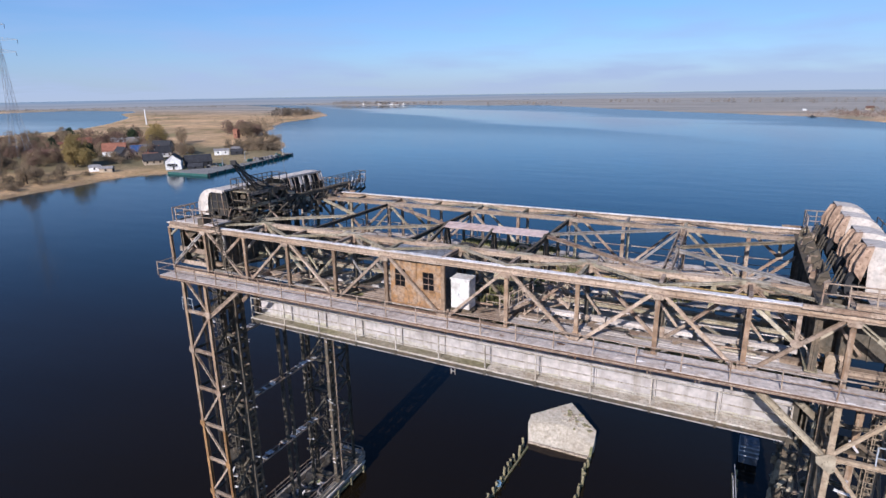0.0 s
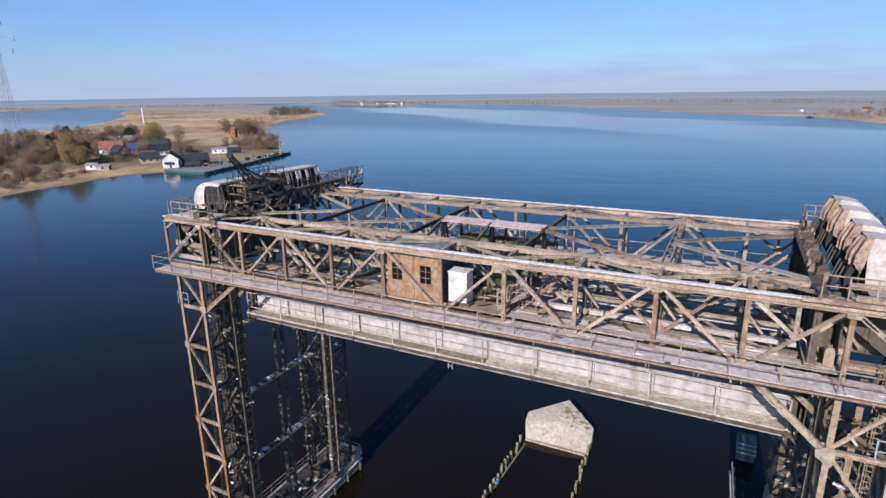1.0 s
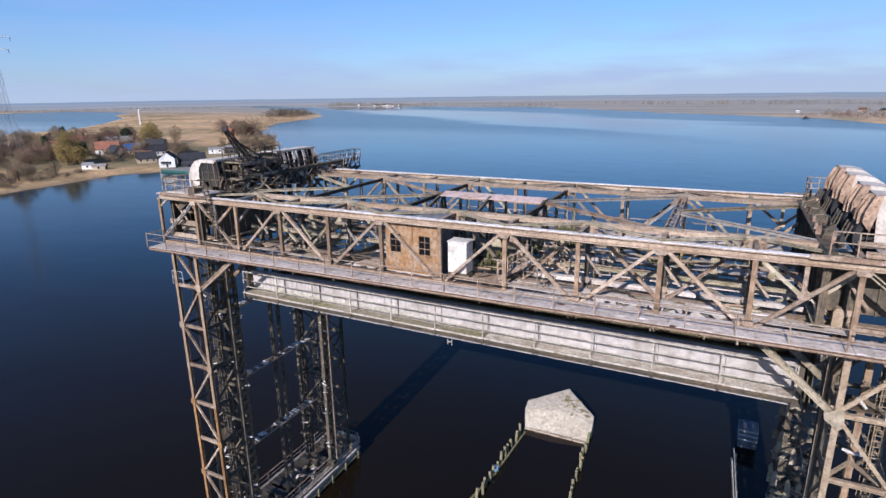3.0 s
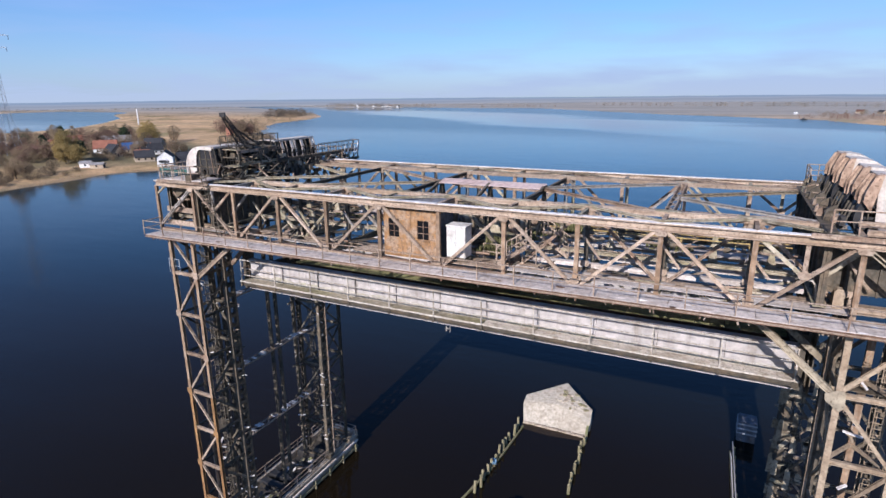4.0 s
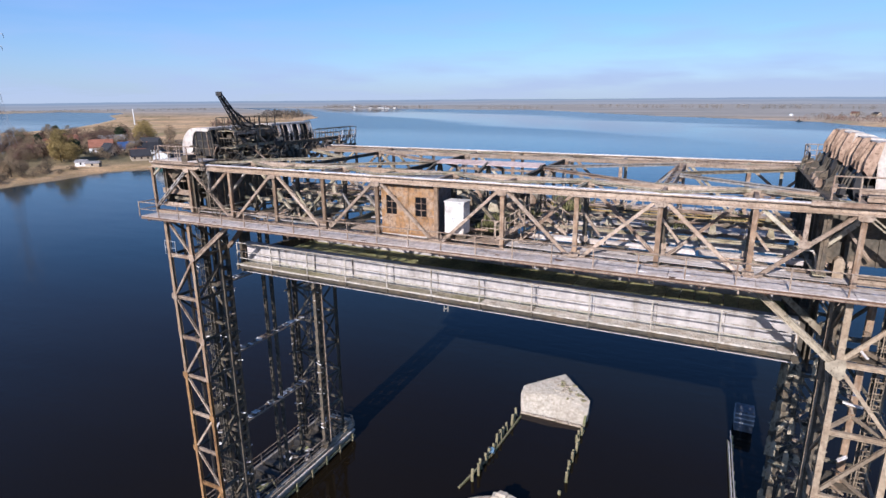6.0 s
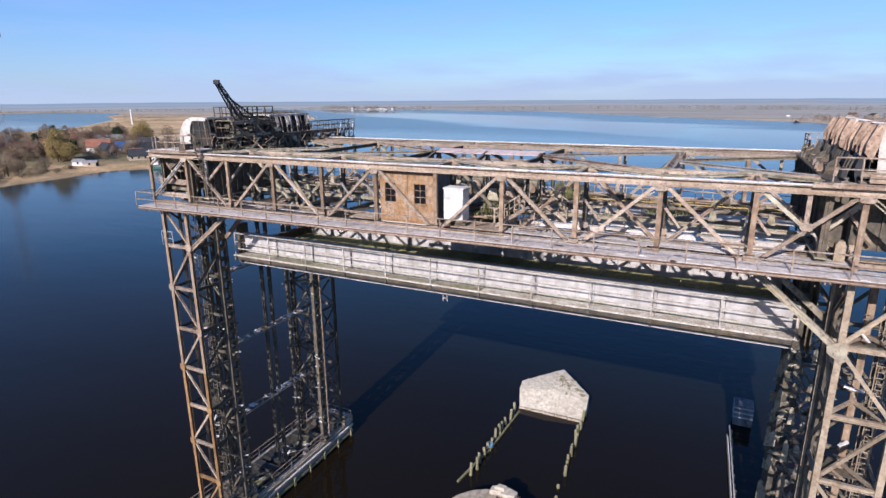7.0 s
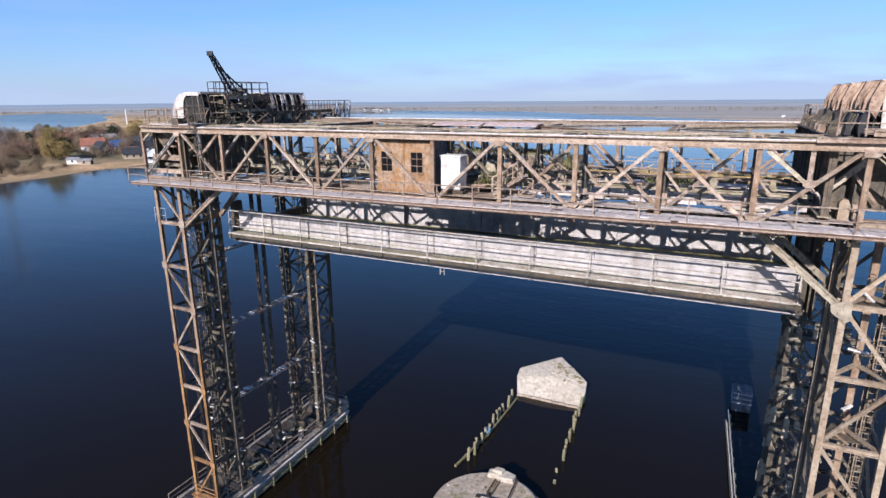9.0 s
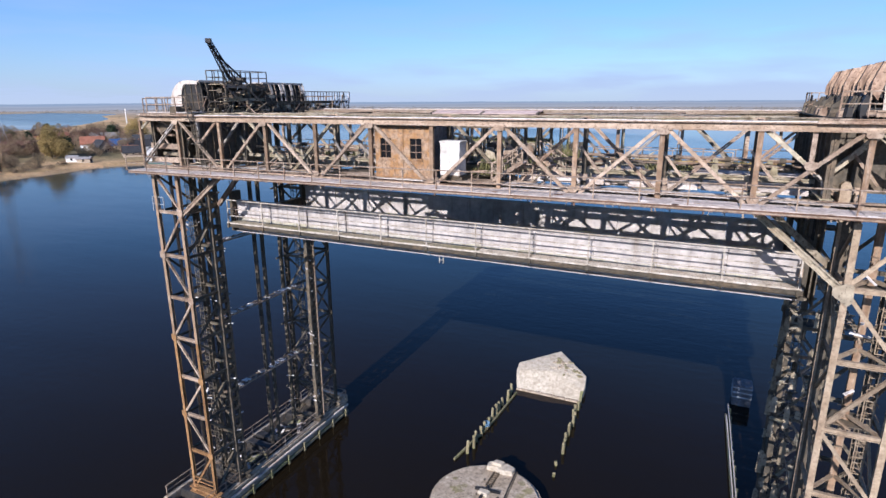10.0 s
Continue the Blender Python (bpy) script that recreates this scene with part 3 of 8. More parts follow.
def side_truss(y, ztop, zlow, mat, peaks, chord_w, chord_h, post_w, cover):
    if y in (Y2, Y3):
        ch = member("top_chord", (-17.0 if y == Y2 else -21.2, y, ztop), (19.6, y, ztop), chord_w, chord_h * 0.6, CHORD, "battened", pitch=2.1, plate=0.17)
    else:
        ch = member("top_chord", (-25.0, y, ztop), (25.0, y, ztop), chord_w, chord_h, CHORD, t=0.06)
    for k in range(12 if y in (Y1, Y4) else 0):
        part("cover_plate", Build().box(PANELS[k] + 0.01, PANELS[k + 1] - 0.01, y - chord_w / 2 + 0.015, y + chord_w / 2 - 0.015, ztop + chord_h / 2 + 0.003, ztop + chord_h / 2 + 0.03), cover, ch)
    if y in (Y2, Y3):
        # short tie plates left on the laced chord
        for x in PANELS[2:-2]:
            part("tie_plate", Build().box(x - random.uniform(0.4, 0.9), x + random.uniform(0.4, 0.9), y - chord_w / 2, y + chord_w / 2, ztop + chord_h * 0.3 + 0.015, ztop + chord_h * 0.3 + 0.04), cover, ch)
    member("bottom_chord", (-25.0, y, zlow), (25.0, y, zlow), chord_w, chord_h * 0.9, CHORD, t=0.06)
    za, zb = zlow + 0.2, ztop - chord_h * 0.4
    if y == Y1:
        # limed plates lying along the lower chord
        for a, c in zip(PANELS[:-1], PANELS[1:]):
            part("cap_plate", Build().box(a + 0.2, c - random.uniform(0.15, 0.9), y - 0.2, y + 0.2, zlow + chord_h * 0.45 + 0.004, zlow + chord_h * 0.45 + 0.03), WALKWAY if a > 0 else COVER_RUST, bridge)
    for x in PANELS:
        inner = y in (Y2, Y3)
        if inner and abs(x) > 22:
            continue
        # posts at Y2 take dark steel, their shade side put into the colour
        member("post", (x, y, za), (x, y, zb), post_w, post_w * 0.8, STEEL_DARK if y == Y2 else POST_RUST if y == Y1 else mat, "battened" if x in peaks and y == Y3 else "hbeam", up=(0, 1, 0))
    for x in PANELS[1:-1]:
        z = zb - 0.12 if x in peaks else za + 0.2
        gusset(x, y - chord_w / 2 - 0.02, z, 0.6 if x in peaks else 0.5, 0.3, mat)
        gusset(x, y + chord_w / 2 + 0.02, z, 0.6 if x in peaks else 0.5, 0.3, mat)
    for a, c in zip(PANELS[1:-2], PANELS[2:-1]):
        up_, dn = (a, c) if a in peaks else (c, a)
        if a not in peaks and c not in peaks:
            up_, dn = (a, c) if abs(a) > abs(c) else (c, a)
        s = 0.35 if dn > up_ else -0.35
        member("diagonal", (up_ + s * 0.6, y, zb), (dn - s * 0.9, y, za), 0.17, 0.18, mat, "hbeam" if y in (Y1, Y4) else "battened", up=(0, 1, 0), **({"t": 0.05} if y in (Y1, Y4) else {"pitch": 1.2, "plate": 0.07}))
    return ch


side_truss(Y1, TOP, LOW, STEEL_PALE, (-21.0, -12.6, -4.2, 4.2, 12.6, 21.0), 0.42, 0.42, 0.24, LIMED)
side_truss(Y2, TOP + 0.2, LOW, STEEL, (-16.8, -8.4, 0.0, 8.4, 16.8), 0.48, 0.46, 0.24, STEEL_MOSS)
side_truss(Y3, TOP + 0.2, LOW, STEEL, (-12.6, -4.2, 4.2, 12.6, -21.0, 21.0), 0.48, 0.46, 0.24, STEEL_MOSS)
side_truss(Y4, TOP + 0.2, LOW, STEEL, (-21.0, -12.6, -4.2, 4.2, 12.6, 21.0), 0.40, 0.40, 0.22, LIMED)
# pale flared plates at the feet of the inner near truss
for x in PANELS[2:-1]:
    gusset(x, Y2 - 0.36, 31.2, 0.55, 0.36, STEEL_PALE if x > -6 else STEEL_DARK)
    member("bracket_arm", (x - 0.2, Y2 - 0.3, 32.9), (x + 0.9, Y2 - 0.3, 31.5), 0.13, 0.1, STEEL_PALE if x > -6 else STEEL, "bar", up=(0, 1, 0))
# short hangers and braces in the end panels of the outer trusses
for y in (Y1, Y4):
    for s in (-1, 1):
        member("hanger", (s * 18.9, y, TOP - 0.2), (s * 18.9, y, 32.55), 0.2, 0.16, STEEL, up=(0, 1, 0))
        member("sub_diagonal", (s * 17.1, y, TOP - 0.25), (s * 18.8, y, 32.5), 0.18, 0.14, STEEL, "bar", up=(0, 1, 0))
        gusset(s * 18.9, y - 0.16, 32.5, 0.5, 0.36, STEEL_PALE)
        member("end_diagonal", (s * 24.8, y, 31.0), (s * 21.2, y, 33.9), 0.22, 0.2, STEEL, "battened", up=(0, 1, 0), pitch=1.0)
        member("end_post_brace", (s * 24.9, y, 33.4), (s * 24.0, y, 34.0), 0.15, 0.12, STEEL, "bar", up=(0, 1, 0))

# struts and a heavy post in the western end bay
member("end_post", (-20.95, Y1 + 0.32, 30.6), (-20.95, Y1 + 0.32, 34.95), 0.44, 0.36, STEEL_DARK, up=(0, 1, 0))
part("post_head", Build().box(-21.25, -20.65, Y1 - 0.28, Y1 + 0.55, 34.45, 35.05, 0.05), STEEL_DARK, bridge)
for xa, za, xb, zb in ((-24.2, 31.0, -21.2, 33.2), (-24.4, 32.9, -22.4, 32.9), (-23.2, 30.8, -21.4, 34.0), (-24.2, 33.6, -23.0, 31.0), (-23.6, 33.9, -22.2, 33.1)):
    member("end_bay_strut", (xa, random.uniform(-1.4, 0.2), za), (xb, random.uniform(-1.4, 0.2), zb), 0.22, 0.12, random.choice((STEEL_PALE, STEEL, STEEL_PALE)), "bar")

for z, h, y in ((32.1, 0.42, -1.5), (31.45, 0.3, -0.9), (31.05, 0.34, -1.6)):
    member("end_bay_board", (-24.7, y, z), (-21.3, y, z + random.uniform(-0.06, 0.06)), 0.08, h, STEEL_PALE if z > 32 else STEEL, "bar")
for ring in ([(-24.75, 33.95), (-24.75, 31.4), (-24.3, 31.4), (-24.2, 33.0), (-23.4, 33.95)], [(-23.3, 33.95), (-24.1, 33.3), (-23.9, 32.9), (-22.9, 33.5), (-22.3, 33.95)]):
    part("corner_plate", Build().add([(x, -1.2, z) for x, z in ring] + [(x, -1.16, z) for x, z in ring], [list(range(5)), list(range(5, 10))[::-1]] + [[i, 5 + i, 5 + (i + 1) % 5, (i + 1) % 5] for i in range(5)]), STEEL_DARK, bridge)

# cross struts between the trusses
for x in PANELS[1:-1]:
    z = TOP + 0.15
    for a, c in ((Y1, Y2), (Y3, Y4)):
        member("cross_strut", (x, a, z), (x, c, z), 0.2, 0.22, STEEL)
        member("floor_beam", (x, a, FLOOR - 0.28), (x, c, FLOOR - 0.28), 0.28, 0.4, STEEL)
    member("floor_beam", (x, Y2, FLOOR - 0.35), (x, Y3, FLOOR - 0.35), 0.2, 0.5, STEEL_MOSS)
for s in (-1, 1):
    for x in (4.2, 12.6):
        if s * x > 12:
            member("cross_girder", (s * x, Y2, TOP + 0.1), (s * x, Y3, TOP + 0.1), 0.5, 0.4, STEEL, "laced", pitch=0.8, plate=0.07, bar=0.07)
        else:
            member("cross_girder", (s * x, Y2, TOP + 0.1), (s * x, Y3, TOP + 0.1), 0.2, 0.26, STEEL_DARK, t=0.04)
    # bracing in plan, from the middle of one cross girder to the ends of the next
    for x0, x1 in ((4.2, 12.6), (12.6, 20.6)):
        for y in (Y2, Y3):
            member("plan_brace", (s * x0, 6.0 + (0.3 if y == Y3 else -0.3), TOP + 0.2), (s * x1, y, TOP + 0.2), 0.24, 0.2, STEEL_MOSS if x0 > 5 and s < 0 else STEEL, t=0.04)
for i in range(1, 11):
    a, c = PANELS[i], PANELS[i + 1]
    up_ = i % 2
    for ya, yb in ((Y1, Y2), (Y4, Y3)):
        member("plan_brace", (a, ya if up_ else yb, TOP + 0.28), (c, yb if up_ else ya, TOP + 0.28), 0.2, 0.14, STEEL_MOSS if ya == Y1 else STEEL)
# low cross bracing seen through the trusses, darkened in the western bays for their deep shade
for i in range(1, 11):
    a, c = PANELS[i], PANELS[i + 1]
    for h, (p, q) in enumerate(((Y1, Y2), (Y2, Y1), (Y1, Y2))):
        member("low_lacing", (a + (c - a) * h / 3, p, FLOOR - 0.3), (a + (c - a) * (h + 1) / 3, q, FLOOR - 0.3), 0.1, 0.1, STEEL, "bar")
    for p, q in ((Y2, 6.0), (Y3, 6.0)):
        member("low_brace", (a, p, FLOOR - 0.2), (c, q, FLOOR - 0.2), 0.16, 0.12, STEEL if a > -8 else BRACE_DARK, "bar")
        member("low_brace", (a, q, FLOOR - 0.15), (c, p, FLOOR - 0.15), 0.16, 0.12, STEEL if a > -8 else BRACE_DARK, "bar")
for y, z, h in ((2.2, FLOOR + 0.5, 0.2), (4.3, FLOOR - 0.02, 0.34), (7.7, FLOOR - 0.02, 0.34), (9.8, FLOOR - 0.02, 0.34)):
    member("stringer", (-21.0, y, z), (21.0, y, z), 0.22, h, STEEL_MOSS)
for x in PANELS[1:-1]:
    member("stringer_stool", (x, 2.2, FLOOR - 0.1), (x, 2.2, FLOOR + 0.42), 0.16, 0.16, STEEL_MOSS, "bar")

part("motor_housing", Build().sweep([(-0.22, 0.0), (0.22, 0.0), (0.22, 0.72), (0.12, 0.94), (-0.1, 0.96), (-0.22, 0.8)], (20.55, -1.0, 30.78), (20.55, -0.55, 30.78)), TAN_STEEL, bridge, "tan rounded sheet housing")
part("vent_pipe", Build().path([(19.2, -0.8, 31.95), (19.42, -0.8, 31.95), (19.58, -0.8, 31.75), (19.66, -0.8, 31.3), (19.66, -0.8, 30.72)], 0.09, 0.09, (0, 1, 0)), CHALKY, bridge, "bent pale pipe")

# transverse plate girders that carry the rope sheaves
for s in (-1, 1):
    ye = 12.6 if s > 0 else 6.4
    for x in (19.75, 24.3):
        g = Build()
        g.box(s * x - 0.03, s * x + 0.03, -1.6, ye, 31.0, 34.5)
        pg = part("plate_girder", g, STEEL_DARK, bridge, "dark riveted plate girder below the rope sheaves")
        part("flange", Build().box(s * x - 0.28, s * x + 0.28, -1.6, 12.6, 34.5, 34.56), STEEL_DARK, pg)
        part("flange", Build().box(s * x - 0.28, s * x + 0.28, -1.6, 12.6, 30.94, 31.0), STEEL_MOSS, pg)
        for k in range(11):
            yy = -1.5 + 0.1 * (ye + 1.1) * k
            part("stiffener", Build().box(s * x - 0.16, s * x + 0.16, yy - 0.02, yy + 0.02, 31.0, 34.5), STEEL_DARK, pg)

# dark web plates closing the end bays of the inner near truss
part("end_bay_web", Build().box(19.8, 24.2, 0.72, 0.76, 31.05, 34.1), STEEL_DARK, bridge, "dark riveted web plate in the end bay")
for x in (20.9, 22.3, 23.7):
    part("web_stiffener", Build().box(x - 0.05, x + 0.05, 0.6, 0.715, 31.05, 34.1), STEEL_DARK, bridge)
member("end_bay_diagonal", (19.9, 0.2, 31.9), (21.9, 0.2, 34.0), 0.26, 0.2, STEEL_MOSS, up=(0, 1, 0))
# long pale timbers and ochre pipes lying along the eastern deck
for y, z, w, h, x0, x1 in ((0.95, 30.86, 0.36, 0.26, 4.6, 19.4), (3.1, 30.82, 0.34, 0.3, 4.4, 19.5), (5.7, 30.86, 0.3, 0.24, 3.4, 19.5), (-0.35, 30.66, 0.26, 0.2, 4.4, 18.6)):
    for a, c in zip(np.linspace(x0, x1, 4)[:-1], np.linspace(x0, x1, 4)[1:]):
        part("long_timber", Build().bar((a + 0.03, y + random.uniform(-0.05, 0.05), z), (c - random.uniform(0.03, 0.5), y + random.uniform(-0.05, 0.05), z), w, h), PLANK, bridge)
for y, z in ((7.2, 31.5), (8.3, 31.62), (8.5, 31.42)):
    part("ochre_pipe", Build().tube((3.6, y, z), (19.3, y, z + 0.04), 0.05, 7), OCHRE, bridge, "ochre painted pipe")
    for x in (5.0, 9.0, 13.0, 17.0):
        part("pipe_stand", Build().bar((x, y, 30.7), (x, y, z - 0.045), 0.07, 0.07), OCHRE, bridge)

# side walkways outside the near and far truss
for y0, y1, yr in ((-3.7, -2.23, -3.66), (14.23, 15.7, 15.66)):
    e = y0 if y0 < 0 else y1
    level = lambda x: 30.53 + 0.0055 * x
    w = part("walkway", Build().hbeam((-24.75, e, level(-24.75) - 0.075), (24.75, e, level(24.75) - 0.075), 0.12, 0.13, t=0.03), STEEL_PALE, bridge, "grey sheet walkway with rust-stained edge beam")
    part("lower_lip", Build().bar((-24.75, e, level(-24.75) - 0.155), (24.75, e, level(24.75) - 0.155), 0.15, 0.03), EDGE_RUST, w)
    part("upper_lip", Build().bar((-24.75, e + math.copysign(0.045, e), level(-24.75) - 0.02), (24.75, e + math.copysign(0.045, e), level(24.75) - 0.02), 0.04, 0.06), EDGE_RUST, w)
    ym, wide = (y0 + y1) / 2, abs(y1 - y0) - 0.02
    for k in range(13):
        x0, x1 = -24.75 + k * 3.808, -24.75 + (k + 1) * 3.808 - 0.02
        up = random.uniform(-0.012, 0.012)
        part("deck_sheet", Build().bar((x0, ym, level(x0) + 0.02 + up), (x1, ym, level(x1) + 0.02), wide, 0.04), WALKWAY, w)
    for k in range(27):
        xx = -24.6 + k * 1.892
        part("bracket", Build().bar((xx, Y1 if y0 < 0 else Y4, level(xx) - 0.14), (xx, e, level(xx) - 0.14), 0.09, 0.16), STEEL, w)
    for k in range(60):
        xx, hh = -24.6 + 49.2 * random.random(), random.uniform(0.05, 0.22)
        part("hanging_scrap", Build().bar((xx, e, level(xx) - 0.16), (xx + random.uniform(-0.1, 0.1), e, level(xx) - 0.16 - hh), random.uniform(0.02, 0.1), 0.03), random.choice((STEEL, EDGE_RUST, STEEL_PALE)), w)
    for k in range(30):
        # flakes of rust and bird lime lying on the sheets
        xx, yy, q = -24.4 + 48.8 * random.random(), ym + random.uniform(-0.5, 0.5) * wide, random.uniform(0.08, 0.3)
        ring = [(xx + q * random.uniform(0.5, 1.3) * math.cos(t), yy + 0.4 * q * random.uniform(0.5, 1.2) * math.sin(t)) for t in np.linspace(0, 5.5, 8)]
        part("flake", Build().plan(ring, level(xx) + 0.03, level(xx) + 0.062), random.choice((LIMED, EDGE_RUST, STEEL, PLANK)), w)
    railing("handrail", (-24.95, yr, level(-24.95)), (24.95, yr, level(24.95)), 1.1, 24, (0.55,), bridge, STEEL)
    for s in (-1, 1):
        zz = level(s * 24.75)
        railing("handrail", (s * 24.75, yr, zz), (s * 24.75, (y0 + y1) - yr, zz), 1.1, 2, (0.55,), bridge, STEEL, ends=(False, True))

# wheel platforms on both bridge ends
for s in (-1, 1):
    inner = 19.6 if s < 0 else 20.2
    def slab(xa, xb, ya, yb, z=34.58):
        return Build().box(min(s * xa, s * xb), max(s * xa, s * xb), ya, yb, z, z + 0.06)
    p = part("wheel_platform", slab(inner, 23.7, 12.75, 15.2), PLANK, bridge, "weathered sheet platform beside the rope sheaves")
    part("platform_sheet", slab(19.6 if s < 0 else 21.6, 23.7, -2.25, -0.35), PLANK, p)
    part("platform_sheet", slab(23.8, 24.4, -2.25, 15.2, 34.5), PLANK, p)
    for y in (-2.25, 15.2):
        part("platform_beam", Build().hbeam((s * 18.9, y, 34.46), (s * 24.5, y, 34.46), 0.14, 0.22), STEEL, p)
    part("platform_beam", Build().hbeam((s * inner, 12.75, 34.46), (s * inner, 15.2, 34.46), 0.14, 0.22), STEEL, p)
    for x in (19.8, 22.0, 23.6):
        part("platform_brace", Build().bar((s * x, 15.1, 34.4), (s * x, 14.1, 33.2), 0.1, 0.1), STEEL, p)
    if s > 0:
        for y, z in ((-2.28, 34.78), (-0.3, 34.76)):
            part("kerb_beam", Build().hbeam((20.9, y, z), (24.6, y, z), 0.2, 0.26, t=0.05), STEEL_PALE, p)
    railing("platform_rail", (s * 23.7, -2.25, 34.64), (s * 23.7, -0.4, 34.64), 1.05, 3, (0.55,), bridge, STEEL)
    railing("platform_rail", (s * 19.6, -2.25, 34.64), (s * 23.7, -2.25, 34.64), 1.05, 5, (0.55,), bridge, STEEL)
    if s > 0:
        railing("platform_rail", (s * inner, 12.75, 34.64), (s * inner, 15.2, 34.64), 1.1, 3, (0.35, 0.7), bridge, STEEL)
    railing("platform_rail", (s * inner, 15.2, 34.64), (s * 23.7, 15.2, 34.64), 1.1, 6, (0.35, 0.7), bridge, STEEL)
    railing("platform_rail", (s * 24.4, -2.0, 34.56), (s * 24.4, 15.2, 34.56), 1.05, 11, (0.55,), bridge, STEEL)
    if s < 0:
        # raised gangway past the sheaves, running out beyond the far truss
        gw = part("gangway", Build().hbeam((-19.75, 4.2, 35.22), (-19.75, 18.3, 35.22), 0.12, 0.24, t=0.03), STEEL_DARK, bridge, "dark railed gangway on brackets beside the rope sheaves")
        part("edge_beam", Build().hbeam((-20.45, 4.2, 35.22), (-20.45, 18.3, 35.22), 0.12, 0.24, t=0.03), STEEL_DARK, gw)
        for k in range(36):
            part("tread", Build().box(-20.42, -19.78, 4.25 + 0.39 * k, 4.25 + 0.39 * k + random.uniform(0.2, 0.34), 35.34, 35.37), STEEL_DARK, gw)
        for k in range(19):
            y = 4.4 + 0.76 * k
            part("gangway_post", Build().bar((-19.75, y, 34.3), (-19.75, y, 35.2), 0.09, 0.09), random.choice((STEEL_DARK, STEEL_MOSS)), gw)
            if k % 2:
                part("gangway_brace", Build().bar((-19.7, y, 34.55), (-19.7, y + 0.72, 35.15), 0.06, 0.06), STEEL, gw)
        part("lower_beam", Build().hbeam((-19.75, 4.4, 34.4), (-19.75, 18.3, 34.4), 0.12, 0.2, t=0.03), STEEL_DARK, gw)
        for k in range(26):
            y, z = random.uniform(8.5, 17.6), random.uniform(34.35, 35.0)
            part("lever_box", Build().box(-20.3, -19.8 + random.uniform(-.1, .2), y, y + random.uniform(0.2, 0.6), z, z + random.uniform(0.1, 0.4), 0.03), random.choice((STEEL_DARK, BLACK, STEEL_MOSS, STEEL_DARK)), gw)
        for x in (-19.75, -20.45):
            part("outrigger", Build().bar((x, 14.2, 33.2), (x, 18.2, 34.4), 0.12, 0.14), STEEL_DARK, gw)
        railing("gangway_rail", (-19.72, 6.2, 35.34), (-19.72, 18.3, 35.34), 0.86, 15, (0.45,), bridge, STEEL_DARK, r=0.025)
        railing("gangway_rail", (-20.48, 12.6, 35.34), (-20.48, 18.3, 35.34), 0.86, 7, (0.45,), bridge, STEEL_DARK, r=0.025)
        railing("gangway_rail", (-20.48, 18.3, 35.34), (-19.72, 18.3, 35.34), 0.86, 2, (0.45,), bridge, STEEL, r=0.025)
        for k in range(5):
            part("hung_sheet", Build().bar((-19.66, 15.6 + 0.55 * k, 34.9 + random.uniform(-.1, .1)), (-19.66, 15.95 + 0.55 * k, 35.9 - 0.3 * (k % 2)), 0.04, random.uniform(0.1, 0.22)), random.choice((LIMED, STEEL_PALE, STEEL)), gw)
        # brackets, clamps and plates hanging on the inner face of the girder
        for k in range(60):
            y, z = random.uniform(1.0, 13.4), random.uniform(33.2, 34.5)
            a, b_, h = random.uniform(0.08, 0.3), random.uniform(0.04, 0.2), random.uniform(0.1, 0.5)
            part("clamp", Build().sweep([(-a, 0), (a, -0.05), (a * 0.6, h), (-a * 0.8, h * 0.8)], (-19.35, y - b_, z), (-19.35, y + b_, z)), random.choice((STEEL_MOSS, STEEL_DARK, STEEL_DARK, BLACK)), gw)
    # loose iron along the sheave bearings
    if s > 0:
        # peaked bearing stools on the girder
        for k in range(6):
            y = 1.2 + 2.1 * k
            x = 19.98 + random.uniform(-0.05, 0.05)
            st = part("bearing_stool", Build().sweep([(-0.34, 0), (0.34, 0), (0.26, 0.45), (0.1, 0.8), (-0.25, 0.55)], (x, y - 0.08, 34.56), (x, y + 0.08, 34.56)), STEEL_DARK, bridge)
            tilt = random.uniform(-0.12, 0.16)
            part("stool_cap", Build().sweep([(-0.2, -0.06), (0.2, tilt), (0.18, tilt + 0.06), (-0.22, 0.0)], (x + random.uniform(-.15, .1), y - 0.12, 35.0), (x, y + random.uniform(0.05, 0.3), 35.0 + random.uniform(-.1, .1))), random.choice((STEEL_MOSS, STEEL, STEEL_DARK)), st)
    for k in range(24):
        y = 0.2 + 12.2 * k / 23
        w, h = random.uniform(0.12, 0.34), random.uniform(0.15, 0.45)
        x = s * random.uniform(19.6, 20.5)
        part("bearing_bracket", Build().sweep([(-w / 2, 0), (w / 2, 0), (w * 0.3, h), (-w * 0.35, h * random.uniform(0.6, 1.0))], (x, y - 0.22, 34.57), (x + random.uniform(-.1, .1), y + 0.2, 34.57)), random.choice((STEEL_DARK, STEEL, BLACK, STEEL_MOSS, STEEL_PALE) if s > 0 else (STEEL_DARK, BLACK, STEEL_MOSS)), bridge)

